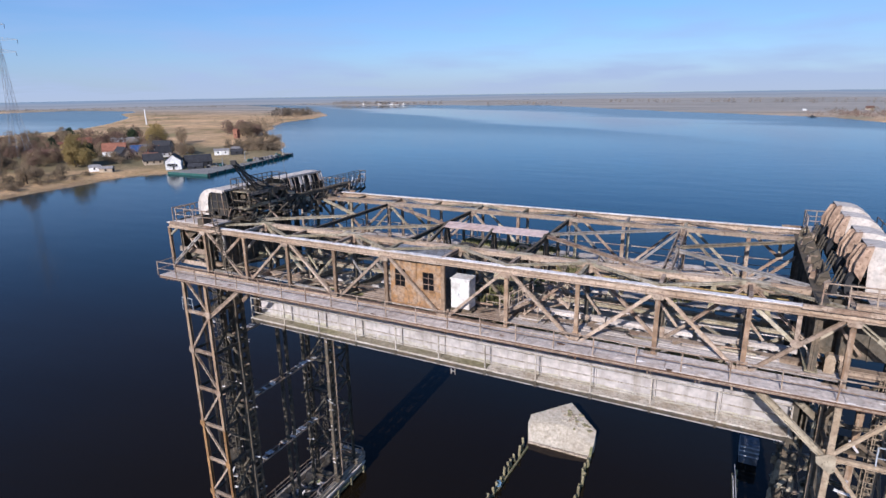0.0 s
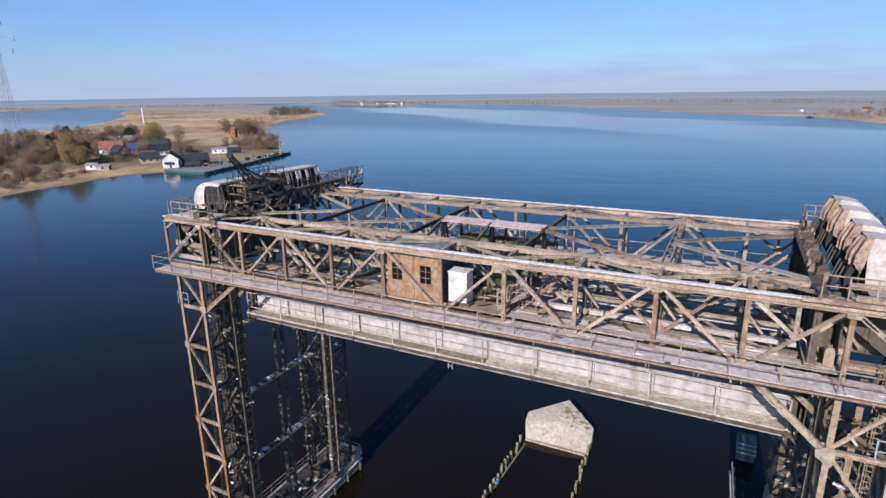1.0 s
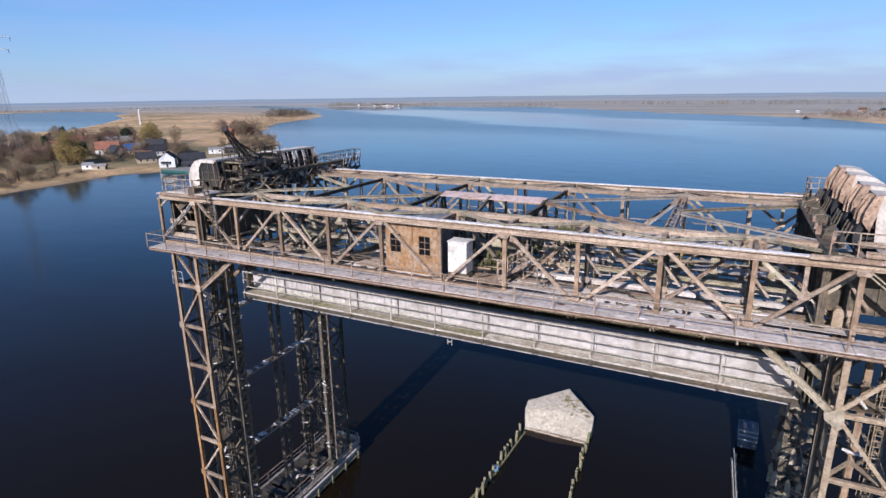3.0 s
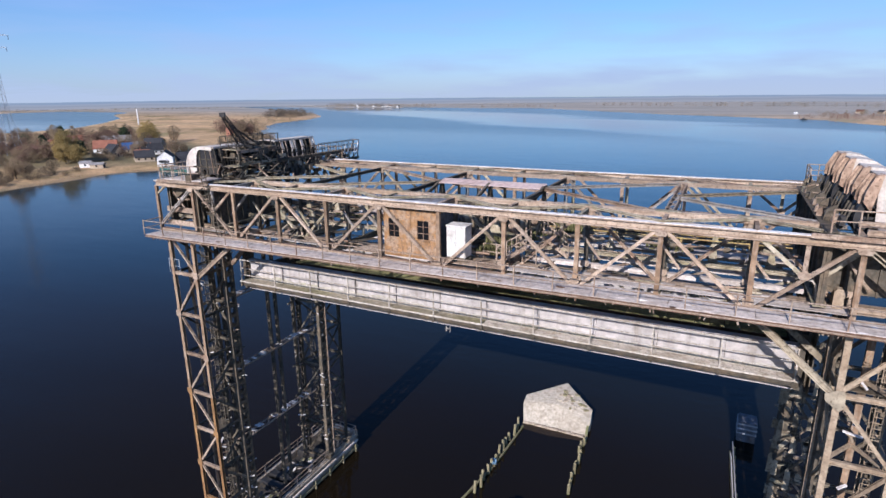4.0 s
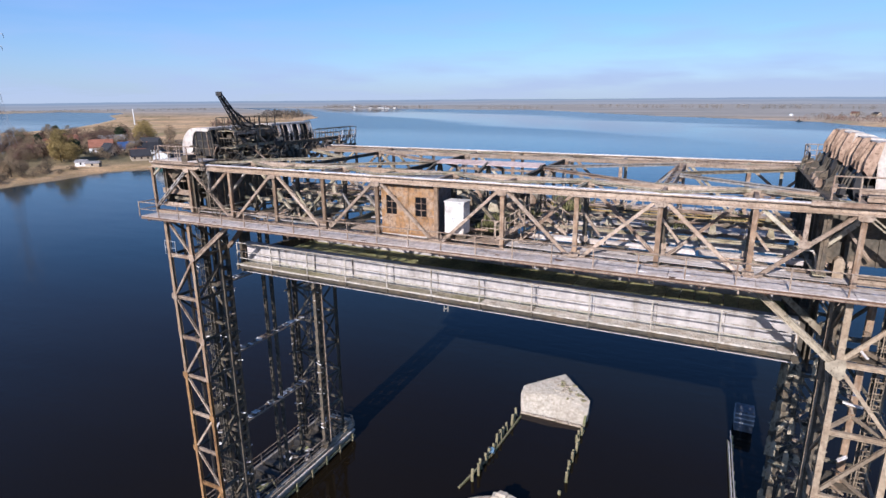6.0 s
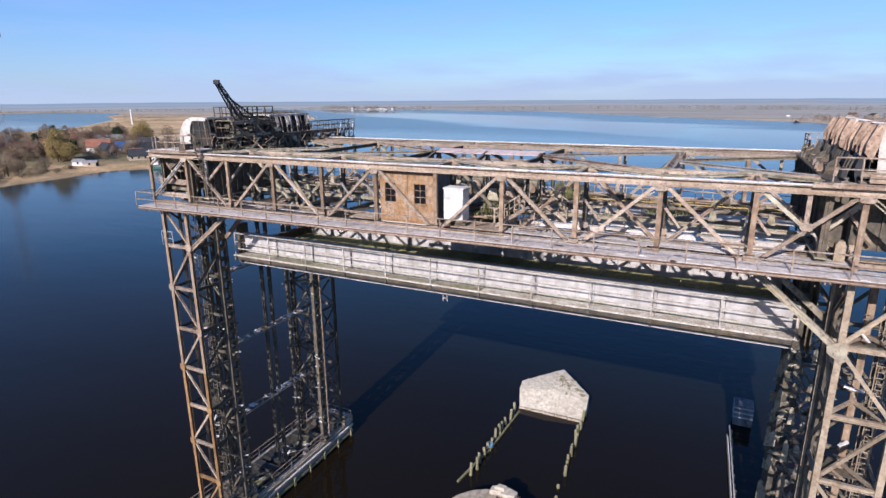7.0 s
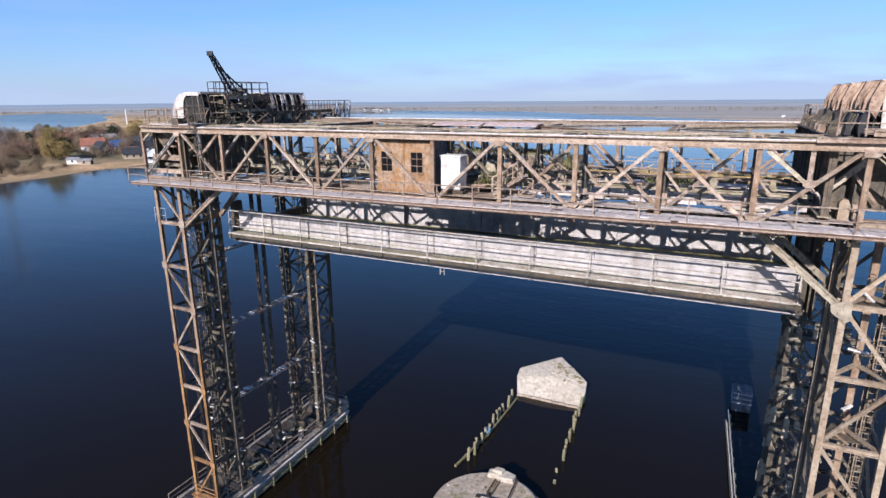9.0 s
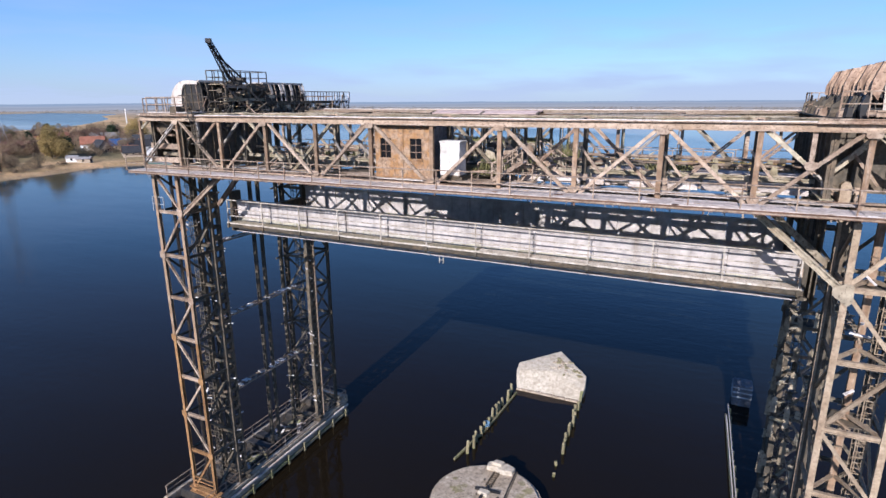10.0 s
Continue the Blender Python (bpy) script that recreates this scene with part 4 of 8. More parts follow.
# ---------- moving span hung between the towers ----------
span = thing("lift_span", (0, 6, 25.1), "raised plate-girder railway span, grey paint with moss and rust", "lift bridge")
for side in (-1, 1):
    yw = 6 + side * 4.3
    out = side
    gd = part("main_girder", Build().box(-19.8, 19.8, yw - 0.25, yw + 0.25, 27.6, 27.64), GIRDER, span, "pale grey riveted plate girder with water stains")
    for k in range(11):
        part("web_plate", Build().box(-19.8 + 3.6 * k + 0.012, -19.8 + 3.6 * (k + 1) - 0.012, yw - 0.02, yw + 0.02, 25.2, 27.6), GIRDER, gd)
    part("flange", Build().box(-19.8, 19.8, yw - 0.35, yw + 0.35, 25.14, 25.2), GIRDER, gd)
    for z in (27.46, 25.3):
        part("flange_angle", Build().box(-19.8, 19.8, yw - 0.06, yw + 0.06, z - 0.07, z + 0.07), GIRDER, gd)
    for k in range(33):
        # algae has crept up the plates from the walkway
        xa = -19.75 + 1.197 * k
        thin = 1.0 if xa < -3 else 0.45
        ha, hb = thin * random.uniform(0.16, 0.42), thin * random.uniform(0.16, 0.42)
        ya, yb = yw + out * 0.022, yw + out * 0.03
        part("algae_film", Build().add([(xa + 0.03, ya, 25.25), (xa + 1.16, ya, 25.25), (xa + 1.16, ya, 26.0 + hb), (xa + 0.6, ya, 26.0 + 0.5 * (ha + hb) + random.uniform(-0.08, 0.1)), (xa + 0.03, ya, 26.0 + ha),
                                       (xa + 0.03, yb, 25.25), (xa + 1.16, yb, 25.25), (xa + 1.16, yb, 26.0 + hb), (xa + 0.6, yb, 26.0 + 0.5 * (ha + hb)), (xa + 0.03, yb, 26.0 + ha)],
                                      [[0, 1, 2, 3, 4], [9, 8, 7, 6, 5], [0, 5, 6, 1], [1, 6, 7, 2], [2, 7, 8, 3], [3, 8, 9, 4], [4, 9, 5, 0]]), ALGAE, gd)
    for k in range(34):
        xx = -19.75 + 1.197 * k
        wdt = 0.05 if k % 3 else 0.12
        part("stiffener", Build().box(xx - 0.02, xx + 0.02, yw - wdt, yw + wdt, 25.2, 27.6), GIRDER, gd)
    a, c = yw + out * 0.25, yw + out * 1.1
    w = part("service_walkway", Build().box(-19.8, 19.8, c - 0.03, c + 0.03, 25.92, 26.03), CHALKY, span, "moss-covered service walkway along the girder")
    for k in range(11):
        part("deck_sheet", Build().box(-19.8 + 3.6 * k + 0.01, -19.8 + 3.6 * (k + 1) - 0.01, min(a, c - out * 0.04), max(a, c - out * 0.04), 25.95, 26.0), MOSS if k < 6 else CHALKY, w)
    part("cable_pipe", Build().tube((-19.8, c - out * 0.1, 25.66), (19.8, c - out * 0.1, 25.66), 0.06), STEEL_DARK, w)
    part("edge_channel", Build().hbeam((-19.8, c - out * 0.06, 25.78), (19.8, c - out * 0.06, 25.80), 0.1, 0.2, t=0.03), STEEL_DARK, w)
    for k in range(12):
        xx = -19.6 + 3.56 * k
        part("bracket", Build().bar((xx, yw, 25.5), (xx, c, 25.86), 0.1, 0.14), STEEL_DARK, w)
        part("bracket", Build().bar((xx, yw, 25.86), (xx, c, 25.86), 0.08, 0.12), STEEL_DARK, w)
        part("post_shoe", Build().sweep([(-0.1, 0.0), (0.1, 0.0), (0.1, -0.32), (-0.02, -0.4), (-0.1, -0.2)], (xx, c + out * 0.02, 25.95), (xx, c + out * 0.1, 25.95)), STEEL_DARK, w)
    railing("handrail", (-19.6, c, 26.0), (19.56, c, 26.0), 1.83, 12, (0.57, 1.13), span, CHALKY, r=0.04)
for x in (-1.12, -0.82):
    part("hanging_stirrup", Build().bar((x, 1.2, 24.72), (x, 1.2, 25.16), 0.05, 0.05), CHALKY, span)
part("hanging_stirrup", Build().bar((-1.12, 1.2, 24.95), (-0.82, 1.2, 24.95), 0.05, 0.05), CHALKY, span)
for s in (-1, 1):
    for y0, y1 in ((0.6, 1.45), (10.55, 11.4)):
        railing("end_rail", (s * 19.6, y0, 26.0), (s * 19.6, y1, 26.0), 1.1, 2, (0.62,), span, STEEL_PALE, r=0.03)
for k in range(12):
    xx = -19.6 + 3.56 * k
    member("cross_beam", (xx, 1.7, 25.45), (xx, 10.3, 25.45), 0.3, 0.5, EDGE_RUST, parent=span)
for k in range(44):
    xa = -19.75 + 0.898 * k
    part("deck_board", Build().box(xa + 0.008, xa + 0.89 - random.uniform(0.0, 0.03), 2.05, 9.95, 25.75, 25.81 + random.uniform(-0.01, 0.012)), MOSSY_DECK, span)
for y in (5.28, 6.72):
    part("running_rail", Build().hbeam((-19.7, y, 25.9), (19.7, y, 25.9), 0.14, 0.17, t=0.03), EDGE_RUST, span)
for y in (3.2, 4.9, 7.1, 8.8):
    member("stringer", (-19.8, y, 25.55), (19.8, y, 25.55), 0.2, 0.36, EDGE_RUST, parent=span)
for s in (-1, 1):
    for y in (1.7, 10.3):
        part("hanger_bracket", Build().box(s * 19.8 - 0.15, s * 19.8 + 0.15, y - 0.5, y + 0.5, 25.2, 28.4), STEEL_DARK, span)
        for dy in (-0.3, -0.1, 0.1, 0.3):
            part("rope", Build().tube((s * 19.95, y + dy, 28.4), (s * 19.95, y + dy, 35.6), 0.03, 5), BLACK, span)
    member("end_beam", (s * 19.8, 1.7, 25.9), (s * 19.8, 10.3, 25.9), 0.4, 1.4, STEEL_DARK, parent=span)

# ---------- lift towers ----------
LEVELS = [30.3, 27.2, 23.7, 20.2, 16.7, 13.2, 9.7, 6.2, 2.3]


def tower(name, label):
    """The western tower; the eastern one is the same turned half round."""
    tw = thing(name, (-22.2, 6, 2.0), label, "lift tower", "pair of lift towers")
    # inner and far members: rusty steel darkened with the shade inside the tower
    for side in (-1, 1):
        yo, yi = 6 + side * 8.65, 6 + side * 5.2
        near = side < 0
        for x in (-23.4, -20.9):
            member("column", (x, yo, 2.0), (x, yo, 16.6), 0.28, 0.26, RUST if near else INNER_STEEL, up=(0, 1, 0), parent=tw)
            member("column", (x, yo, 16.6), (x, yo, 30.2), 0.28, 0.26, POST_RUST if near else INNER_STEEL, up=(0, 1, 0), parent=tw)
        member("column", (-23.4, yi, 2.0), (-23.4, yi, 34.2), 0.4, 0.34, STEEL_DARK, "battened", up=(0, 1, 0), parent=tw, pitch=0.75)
        # broad plated guide column, its shade put into dark steel
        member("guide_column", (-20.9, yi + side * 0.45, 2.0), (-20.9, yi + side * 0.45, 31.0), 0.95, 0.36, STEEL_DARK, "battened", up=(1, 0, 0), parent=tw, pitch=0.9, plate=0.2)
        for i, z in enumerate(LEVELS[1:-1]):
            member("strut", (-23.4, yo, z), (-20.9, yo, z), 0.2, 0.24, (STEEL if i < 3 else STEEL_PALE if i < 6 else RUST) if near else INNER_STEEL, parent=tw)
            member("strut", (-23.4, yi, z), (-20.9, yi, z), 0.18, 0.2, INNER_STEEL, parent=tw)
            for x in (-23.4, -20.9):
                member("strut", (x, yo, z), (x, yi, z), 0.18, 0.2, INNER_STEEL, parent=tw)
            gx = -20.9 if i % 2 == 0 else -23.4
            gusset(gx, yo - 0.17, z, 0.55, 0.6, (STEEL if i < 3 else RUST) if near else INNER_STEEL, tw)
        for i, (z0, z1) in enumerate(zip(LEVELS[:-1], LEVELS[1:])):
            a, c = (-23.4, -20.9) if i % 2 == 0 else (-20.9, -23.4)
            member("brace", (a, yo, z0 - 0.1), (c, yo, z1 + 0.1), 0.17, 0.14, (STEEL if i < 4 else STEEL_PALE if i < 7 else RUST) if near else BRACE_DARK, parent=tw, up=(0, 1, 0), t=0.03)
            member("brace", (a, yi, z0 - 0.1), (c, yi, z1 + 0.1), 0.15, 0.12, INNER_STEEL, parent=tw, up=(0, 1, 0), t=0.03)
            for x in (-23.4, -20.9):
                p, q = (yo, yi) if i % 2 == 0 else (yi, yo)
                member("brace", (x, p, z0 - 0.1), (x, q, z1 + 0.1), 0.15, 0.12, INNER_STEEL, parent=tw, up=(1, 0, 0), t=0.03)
        # knee braces under the bridge
        member("knee_brace", (-20.9, yo + side * -0.0, 27.0), (-16.9, 6 + side * 8.0, 30.35), 0.24, 0.3, STEEL_PALE, "hbeam", parent=tw, up=(0, 0, 1), t=0.06)
        member("knee_brace", (-20.7, yi, 27.3), (-17.3, 6 + side * 5.6, 30.4), 0.3, 0.26, STEEL, "hbeam", parent=tw, up=(0, 1, 0))
        member("foot", (-23.9, yo, 2.25), (-20.4, yo, 2.25), 0.6, 0.5, RUST if near else INNER_STEEL, parent=tw)
        member("foot", (-23.9, yi, 2.25), (-20.4, yi, 2.25), 0.6, 0.5, STEEL_DARK, parent=tw)
        for z in (2.9, 3.3, 3.7):
            member("foot_rail", (-23.4, yo - 0.2, z), (-20.9, yo - 0.2, z), 0.07, 0.07, RUST, "bar", parent=tw)
        # caged ladder inside the leg
        lx, ly = (-21.75, -1.15) if near else (-23.05, 12.8)
        lad = Build()
        for dx in (-0.22, 0.22):
            lad.bar((lx + dx, ly, 3.0), (lx + dx, ly, 31.5), 0.05, 0.05)
        ld = part("ladder", lad, INNER_STEEL, tw, "caged steel ladder")
        rung = Build()
        for k in range(90):
            rung.bar((lx - 0.22, ly, 3.2 + 0.31 * k), (lx + 0.22, ly, 3.2 + 0.31 * k), 0.03, 0.03)
        tagged(part("rung_set", rung, INNER_STEEL, ld), kind="stuff")
        cage = Build()
        for k in range(33):
            z = 5.0 + 0.8 * k
            pts = [(lx + 0.38 * math.cos(t), ly - side * 0.42 * math.sin(t) - side * 0.05, z) for t in np.linspace(-0.35, math.pi + 0.35, 9)]
            cage.path(pts, 0.035, 0.06)
        for t in (0.5, 1.57, 2.6):
            cage.bar((lx + 0.38 * math.cos(t), ly - side * 0.42 * math.sin(t) - side * 0.05, 5.0), (lx + 0.38 * math.cos(t), ly - side * 0.42 * math.sin(t) - side * 0.05, 30.6), 0.035, 0.035)
        part("cage", cage, INNER_STEEL, ld)
        # rest platforms
        for z in (26.9, 19.9, 12.9):
            part("rest_platform", Build().box(-22.9, -21.2, min(yo, yi) + 0.6, min(yo, yi) + 2.2, z, z + 0.05), STEEL_DARK, tw)
        railing("lookout_rail", (-23.9, yo, 27.2), (-22.7, yo, 27.2), 1.1, 3, (0.55,), tw, GALVANISED)
        # balance-weight guide frame in the inner bay
        for z in LEVELS[1:-1]:
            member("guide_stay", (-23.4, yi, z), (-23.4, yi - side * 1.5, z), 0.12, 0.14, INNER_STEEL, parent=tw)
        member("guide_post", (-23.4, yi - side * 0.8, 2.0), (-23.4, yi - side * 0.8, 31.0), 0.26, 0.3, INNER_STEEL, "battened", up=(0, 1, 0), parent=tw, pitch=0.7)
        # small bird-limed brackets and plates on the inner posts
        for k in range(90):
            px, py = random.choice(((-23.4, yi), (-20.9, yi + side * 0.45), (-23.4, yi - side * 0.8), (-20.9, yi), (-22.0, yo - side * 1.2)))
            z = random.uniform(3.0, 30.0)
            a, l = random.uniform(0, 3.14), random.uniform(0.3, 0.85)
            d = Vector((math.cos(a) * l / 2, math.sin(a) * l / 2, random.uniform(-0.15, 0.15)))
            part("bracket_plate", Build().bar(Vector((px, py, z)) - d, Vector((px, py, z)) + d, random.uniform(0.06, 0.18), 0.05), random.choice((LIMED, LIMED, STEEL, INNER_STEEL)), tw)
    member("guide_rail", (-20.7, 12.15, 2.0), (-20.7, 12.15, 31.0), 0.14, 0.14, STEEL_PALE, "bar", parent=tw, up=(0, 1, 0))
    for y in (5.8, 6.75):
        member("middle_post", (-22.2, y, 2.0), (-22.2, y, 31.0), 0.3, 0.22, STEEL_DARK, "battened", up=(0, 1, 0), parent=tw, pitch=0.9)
    for z in (23.9, 17.2, 10.1):
        member("cross_tie", (-22.2, 0.8, z), (-22.2, 11.2, z), 0.75, 0.12, STEEL_PALE, "laced", parent=tw, pitch=0.95, plate=0.05, bar=0.07)
        for k in range(16):
            yy, ww, dx = 0.8 + 10.4 * random.uniform(0.08, 0.95), random.uniform(0.12, 0.4), random.uniform(-0.2, 0.2)
            part("tie_plate", Build().bar((-22.55 + dx, yy, z + 0.1), (-21.95 + dx, yy + random.uniform(-0.2, 0.2), z + 0.1), ww, 0.03), LIMED, tw)
    return tw


west = tower("lift_tower", "orange-rusted lattice lift tower on a concrete pier")
turn = Matrix.Translation((0, 6, 0)) @ Matrix.Rotation(math.pi, 4, "Z") @ Matrix.Translation((0, -6, 0))


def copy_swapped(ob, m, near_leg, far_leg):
    """A copy whose near leg has weathered tan and whose far leg carries its shade in darker steel."""
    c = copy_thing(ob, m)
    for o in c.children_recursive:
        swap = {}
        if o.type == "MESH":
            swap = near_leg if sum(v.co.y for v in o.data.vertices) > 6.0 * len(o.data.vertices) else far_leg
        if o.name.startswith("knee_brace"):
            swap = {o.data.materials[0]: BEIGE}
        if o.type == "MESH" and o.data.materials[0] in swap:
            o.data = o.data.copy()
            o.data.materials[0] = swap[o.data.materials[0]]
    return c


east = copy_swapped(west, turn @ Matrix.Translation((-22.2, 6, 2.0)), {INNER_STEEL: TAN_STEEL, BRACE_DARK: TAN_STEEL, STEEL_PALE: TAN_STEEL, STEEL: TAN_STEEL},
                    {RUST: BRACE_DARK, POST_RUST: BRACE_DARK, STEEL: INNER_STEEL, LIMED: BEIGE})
for k in range(70):
    px, py = random.choice(((20.9, 11.2), (20.9, 14.65), (23.4, 11.2), (23.4, 14.65), (20.9, 10.75), (22.0, 12.6)))
    z, a, l = random.uniform(2.5, 25.0), random.uniform(0, 3.14), random.uniform(0.35, 0.95)
    d = Vector((math.cos(a) * l / 2, math.sin(a) * l / 2, random.uniform(-0.3, 0.3)))
    pl = part("bracket_plate", Build().bar(Vector((px, py, z)) - d, Vector((px, py, z)) + d, random.uniform(0.15, 0.45), 0.05), random.choice((BEIGE, BEIGE, STEEL_MOSS)), None)
    pl.parent = east
    pl.matrix_parent_inverse = (turn @ Matrix.Translation((-22.2, 6, 2.0))).inverted()


def east_part(name, bm, mat):
    ob = part(name, bm, mat, None)
    ob.parent = east
    ob.matrix_parent_inverse = (turn @ Matrix.Translation((-22.2, 6, 2.0))).inverted()


east_part("column", Build().hbeam((22.2, -0.6, 2.0), (22.2, -0.6, 30.2), 0.3, 0.26, up=(0, 1, 0)), POST_RUST)
part("column", Build().hbeam((-23.4, -1.25, 2.0), (-23.4, -1.25, 30.2), 0.2, 0.18, up=(0, 1, 0)), POST_RUST, west)
for z in LEVELS[1:-1]:
    east_part("strut", Build().bar((20.9, -2.5, z), (22.2, -0.6, z), 0.14, 0.16), TAN_STEEL)
    east_part("strut", Build().bar((23.4, -2.5, z), (22.2, -0.6, z), 0.14, 0.16), TAN_STEEL)
east_part("knee_plate", Build().sweep([(-0.55, -0.05), (0.05, -0.5), (0.25, -0.3), (0.2, 0.5), (-0.1, 0.55), (-0.6, 0.28)], (20.95, -2.87, 26.95), (20.95, -2.83, 26.95)), BEIGE)
# dark panels with slits past the eastern end of the span
for k in range(5):
    ya = 1.2 + 2.0 * k
    east_part("guide_web", Build().box(20.32, 20.38, ya, ya + 1.86, 24.9 - 0.15 * (k % 2), 29.6 + 0.3 * (k % 3)), STEEL_DARK)
    east_part("guide_web_rib", Build().bar((20.27, ya + 0.9, 24.9), (20.27, ya + 0.9, 29.6), 0.12, 0.09), INNER_STEEL)
for px, py in ((20.5, 10.5), (21.5, 11.0), (20.75, 14.3), (22.3, 11.2), (21.0, 12.4), (21.9, 13.4), (23.2, 12.0)):
    z = 2.4
    while z < 24.0:
        hgt, off = random.uniform(0.7, 2.2), random.uniform(-0.12, 0.12)
        east_part("web_plate", Build().sweep([(-0.2, 0.0), (0.2, 0.05), (0.18, hgt * random.uniform(0.7, 1.0)), (-0.03, hgt), (-0.16, hgt * 0.85)], (px + off, py, z), (px + off, py + 0.03, z)), BEIGE)
        z += hgt + random.uniform(0.3, 1.6)
tagged(east, "tan weathered lattice lift tower on a concrete pier")


def pier():
    p = thing("tower_pier", (-23, 6, 0), "long concrete pier under a lift tower with timber fender", "bridge pier", "tower piers")
    o = [(-25.4, -4.4), (-24.4, -5.2), (-21.7, -5.2), (-20.75, -4.4), (-20.75, 16.4), (-21.4, 17.2), (-24.6, 17.2), (-25.4, 16.4)]
    body = part("body", Build().plan(o, -2.5, 1.1, 0.05), CONCRETE, p)
    part("sump", Build().plan([(-25.0, -4.35), (-21.16, -4.35), (-21.16, 16.35), (-25.0, 16.35)], 1.1, 1.14), BLACK, body, "dark hollow top of the pier")
    for x0, x1, y0, y1 in ((-21.12, -20.78, -4.4, 16.4), (-25.38, -25.05, -4.4, 16.4), (-25.05, -21.12, 16.4, 17.15), (-25.05, -21.12, -5.15, -4.4)):
        part("rim_wall", Build().box(x0, x1, y0, y1, 1.1, 1.95, 0.06), CONCRETE, body)
    for yy in (-2.65, 0.8, 5.35, 6.7, 11.2, 14.65):
        part("bearing_beam", Build().box(-25.0, -21.15, yy - 0.4, yy + 0.4, 1.14, 1.98, 0.05), BLACK, body)
    for x0, x1 in ((-20.78, -20.66), (-25.5, -25.38)):
        part("capping", Build().box(x0, x1, -4.4, 16.4, 1.5, 1.72), CONCRETE, body)
    for z in (0.45, 1.25):
        part("waling", Build().bar((-20.56, -4.2, z), (-20.56, 16.3, z), 0.18, 0.18), PLANK if z > 1 else TIMBER, p)
    for k in range(9):
        part("fender_post", Build().bar((-20.5, -3.8 + 2.45 * k, -1.5), (-20.5, -3.8 + 2.45 * k, 0.95), 0.2, 0.2), TIMBER, p)
    railing("pipe_rail", (-20.85, -4.2, 1.95), (-20.85, 16.4, 1.95), 1.0, 9, (0.5,), p, STEEL, r=0.04)
    railing("pipe_rail", (-25.2, -4.2, 1.95), (-25.2, 16.4, 1.95), 1.0, 9, (0.5,), p, STEEL, r=0.04)
    railing("pipe_rail", (-20.85, 16.4, 1.95), (-25.2, 16.4, 1.95), 1.0, 3, (0.5,), p, STEEL, r=0.04)
    return p


pw = pier()
copy_thing(pw, turn @ Matrix.Translation((-23, 6, 0)))


def rubble(x, y, n, label):
    """A loose heap of broken planks and sheet on the pier."""
    h = thing("debris_heap", (x, y, 1.14), label, "debris", "debris on the piers")
    for k in range(n):
        a, l = random.uniform(0, 3.14), random.uniform(0.5, 1.6)
        cx, cy, z = x + random.uniform(-1.2, 1.2), y + random.uniform(-0.8, 0.8), 1.2 + random.uniform(0.0, 0.7)
        d = Vector((math.cos(a) * l / 2, math.sin(a) * l / 2, random.uniform(-0.05, 0.2)))
        c = Vector((cx, cy, z))
        part("plank", Build().bar(c - d, c + d, random.uniform(0.12, 0.4), 0.05), random.choice((LIMED, STEEL_DARK, PLANK, TIMBER, BLACK)), h)


for x in (-23.0, 23.0):
    for y in (2.3, 4.0, 8.2, 9.8):
        rubble(x + random.uniform(-0.3, 0.3), y, 14, "loose broken planks and pale sheet metal on the pier")

# ---------- sheave covers ----------
def sheet(c, name, P, prof, y0, y1, mat, thick=0.05, drop=(0.0, 0.0)):
    """A bent plate along a profile (q, z), from y0 to y1; the last edge may hang askew."""
    n = len(prof)
    lower = []
    for i in range(n):
        u, v = prof[max(0, i - 1)], prof[min(n - 1, i + 1)]
        k = Vector((v[1] - u[1], u[0] - v[0])).normalized() * thick
        lower.append((prof[i][0] - k.x, prof[i][1] - k.y))
    loop = list(prof) + lower[::-1]
    m = 2 * n
    vs = []
    for y, d in ((y0, drop[0]), (y1, drop[1])):
        vs += [P((q[0], q[1] + (d if i in (n - 1, n) else 0.0)), y) for i, q in enumerate(loop)]
    fs = [[i, (i + 1) % m, m + (i + 1) % m, m + i] for i in range(m)]
    fs += [[i + 1, i, m - 1 - i, m - 2 - i] for i in range(n - 1)] + [[m + i, m + i + 1, 2 * m - 2 - i, 2 * m - 1 - i] for i in range(n - 1)]
    p = Build().add(vs, fs)
    return part(name, p, mat, c)


def plate(c, name, P, ring, y, t, mat):
    n = len(ring)
    part(name, Build().add([P(q, y) for q in ring] + [P(q, y + t) for q in ring],
         [list(range(n)), list(range(n, 2 * n))[::-1]] + [[i, (i + 1) % n, n + (i + 1) % n, n + i] for i in range(n)]), mat, c)


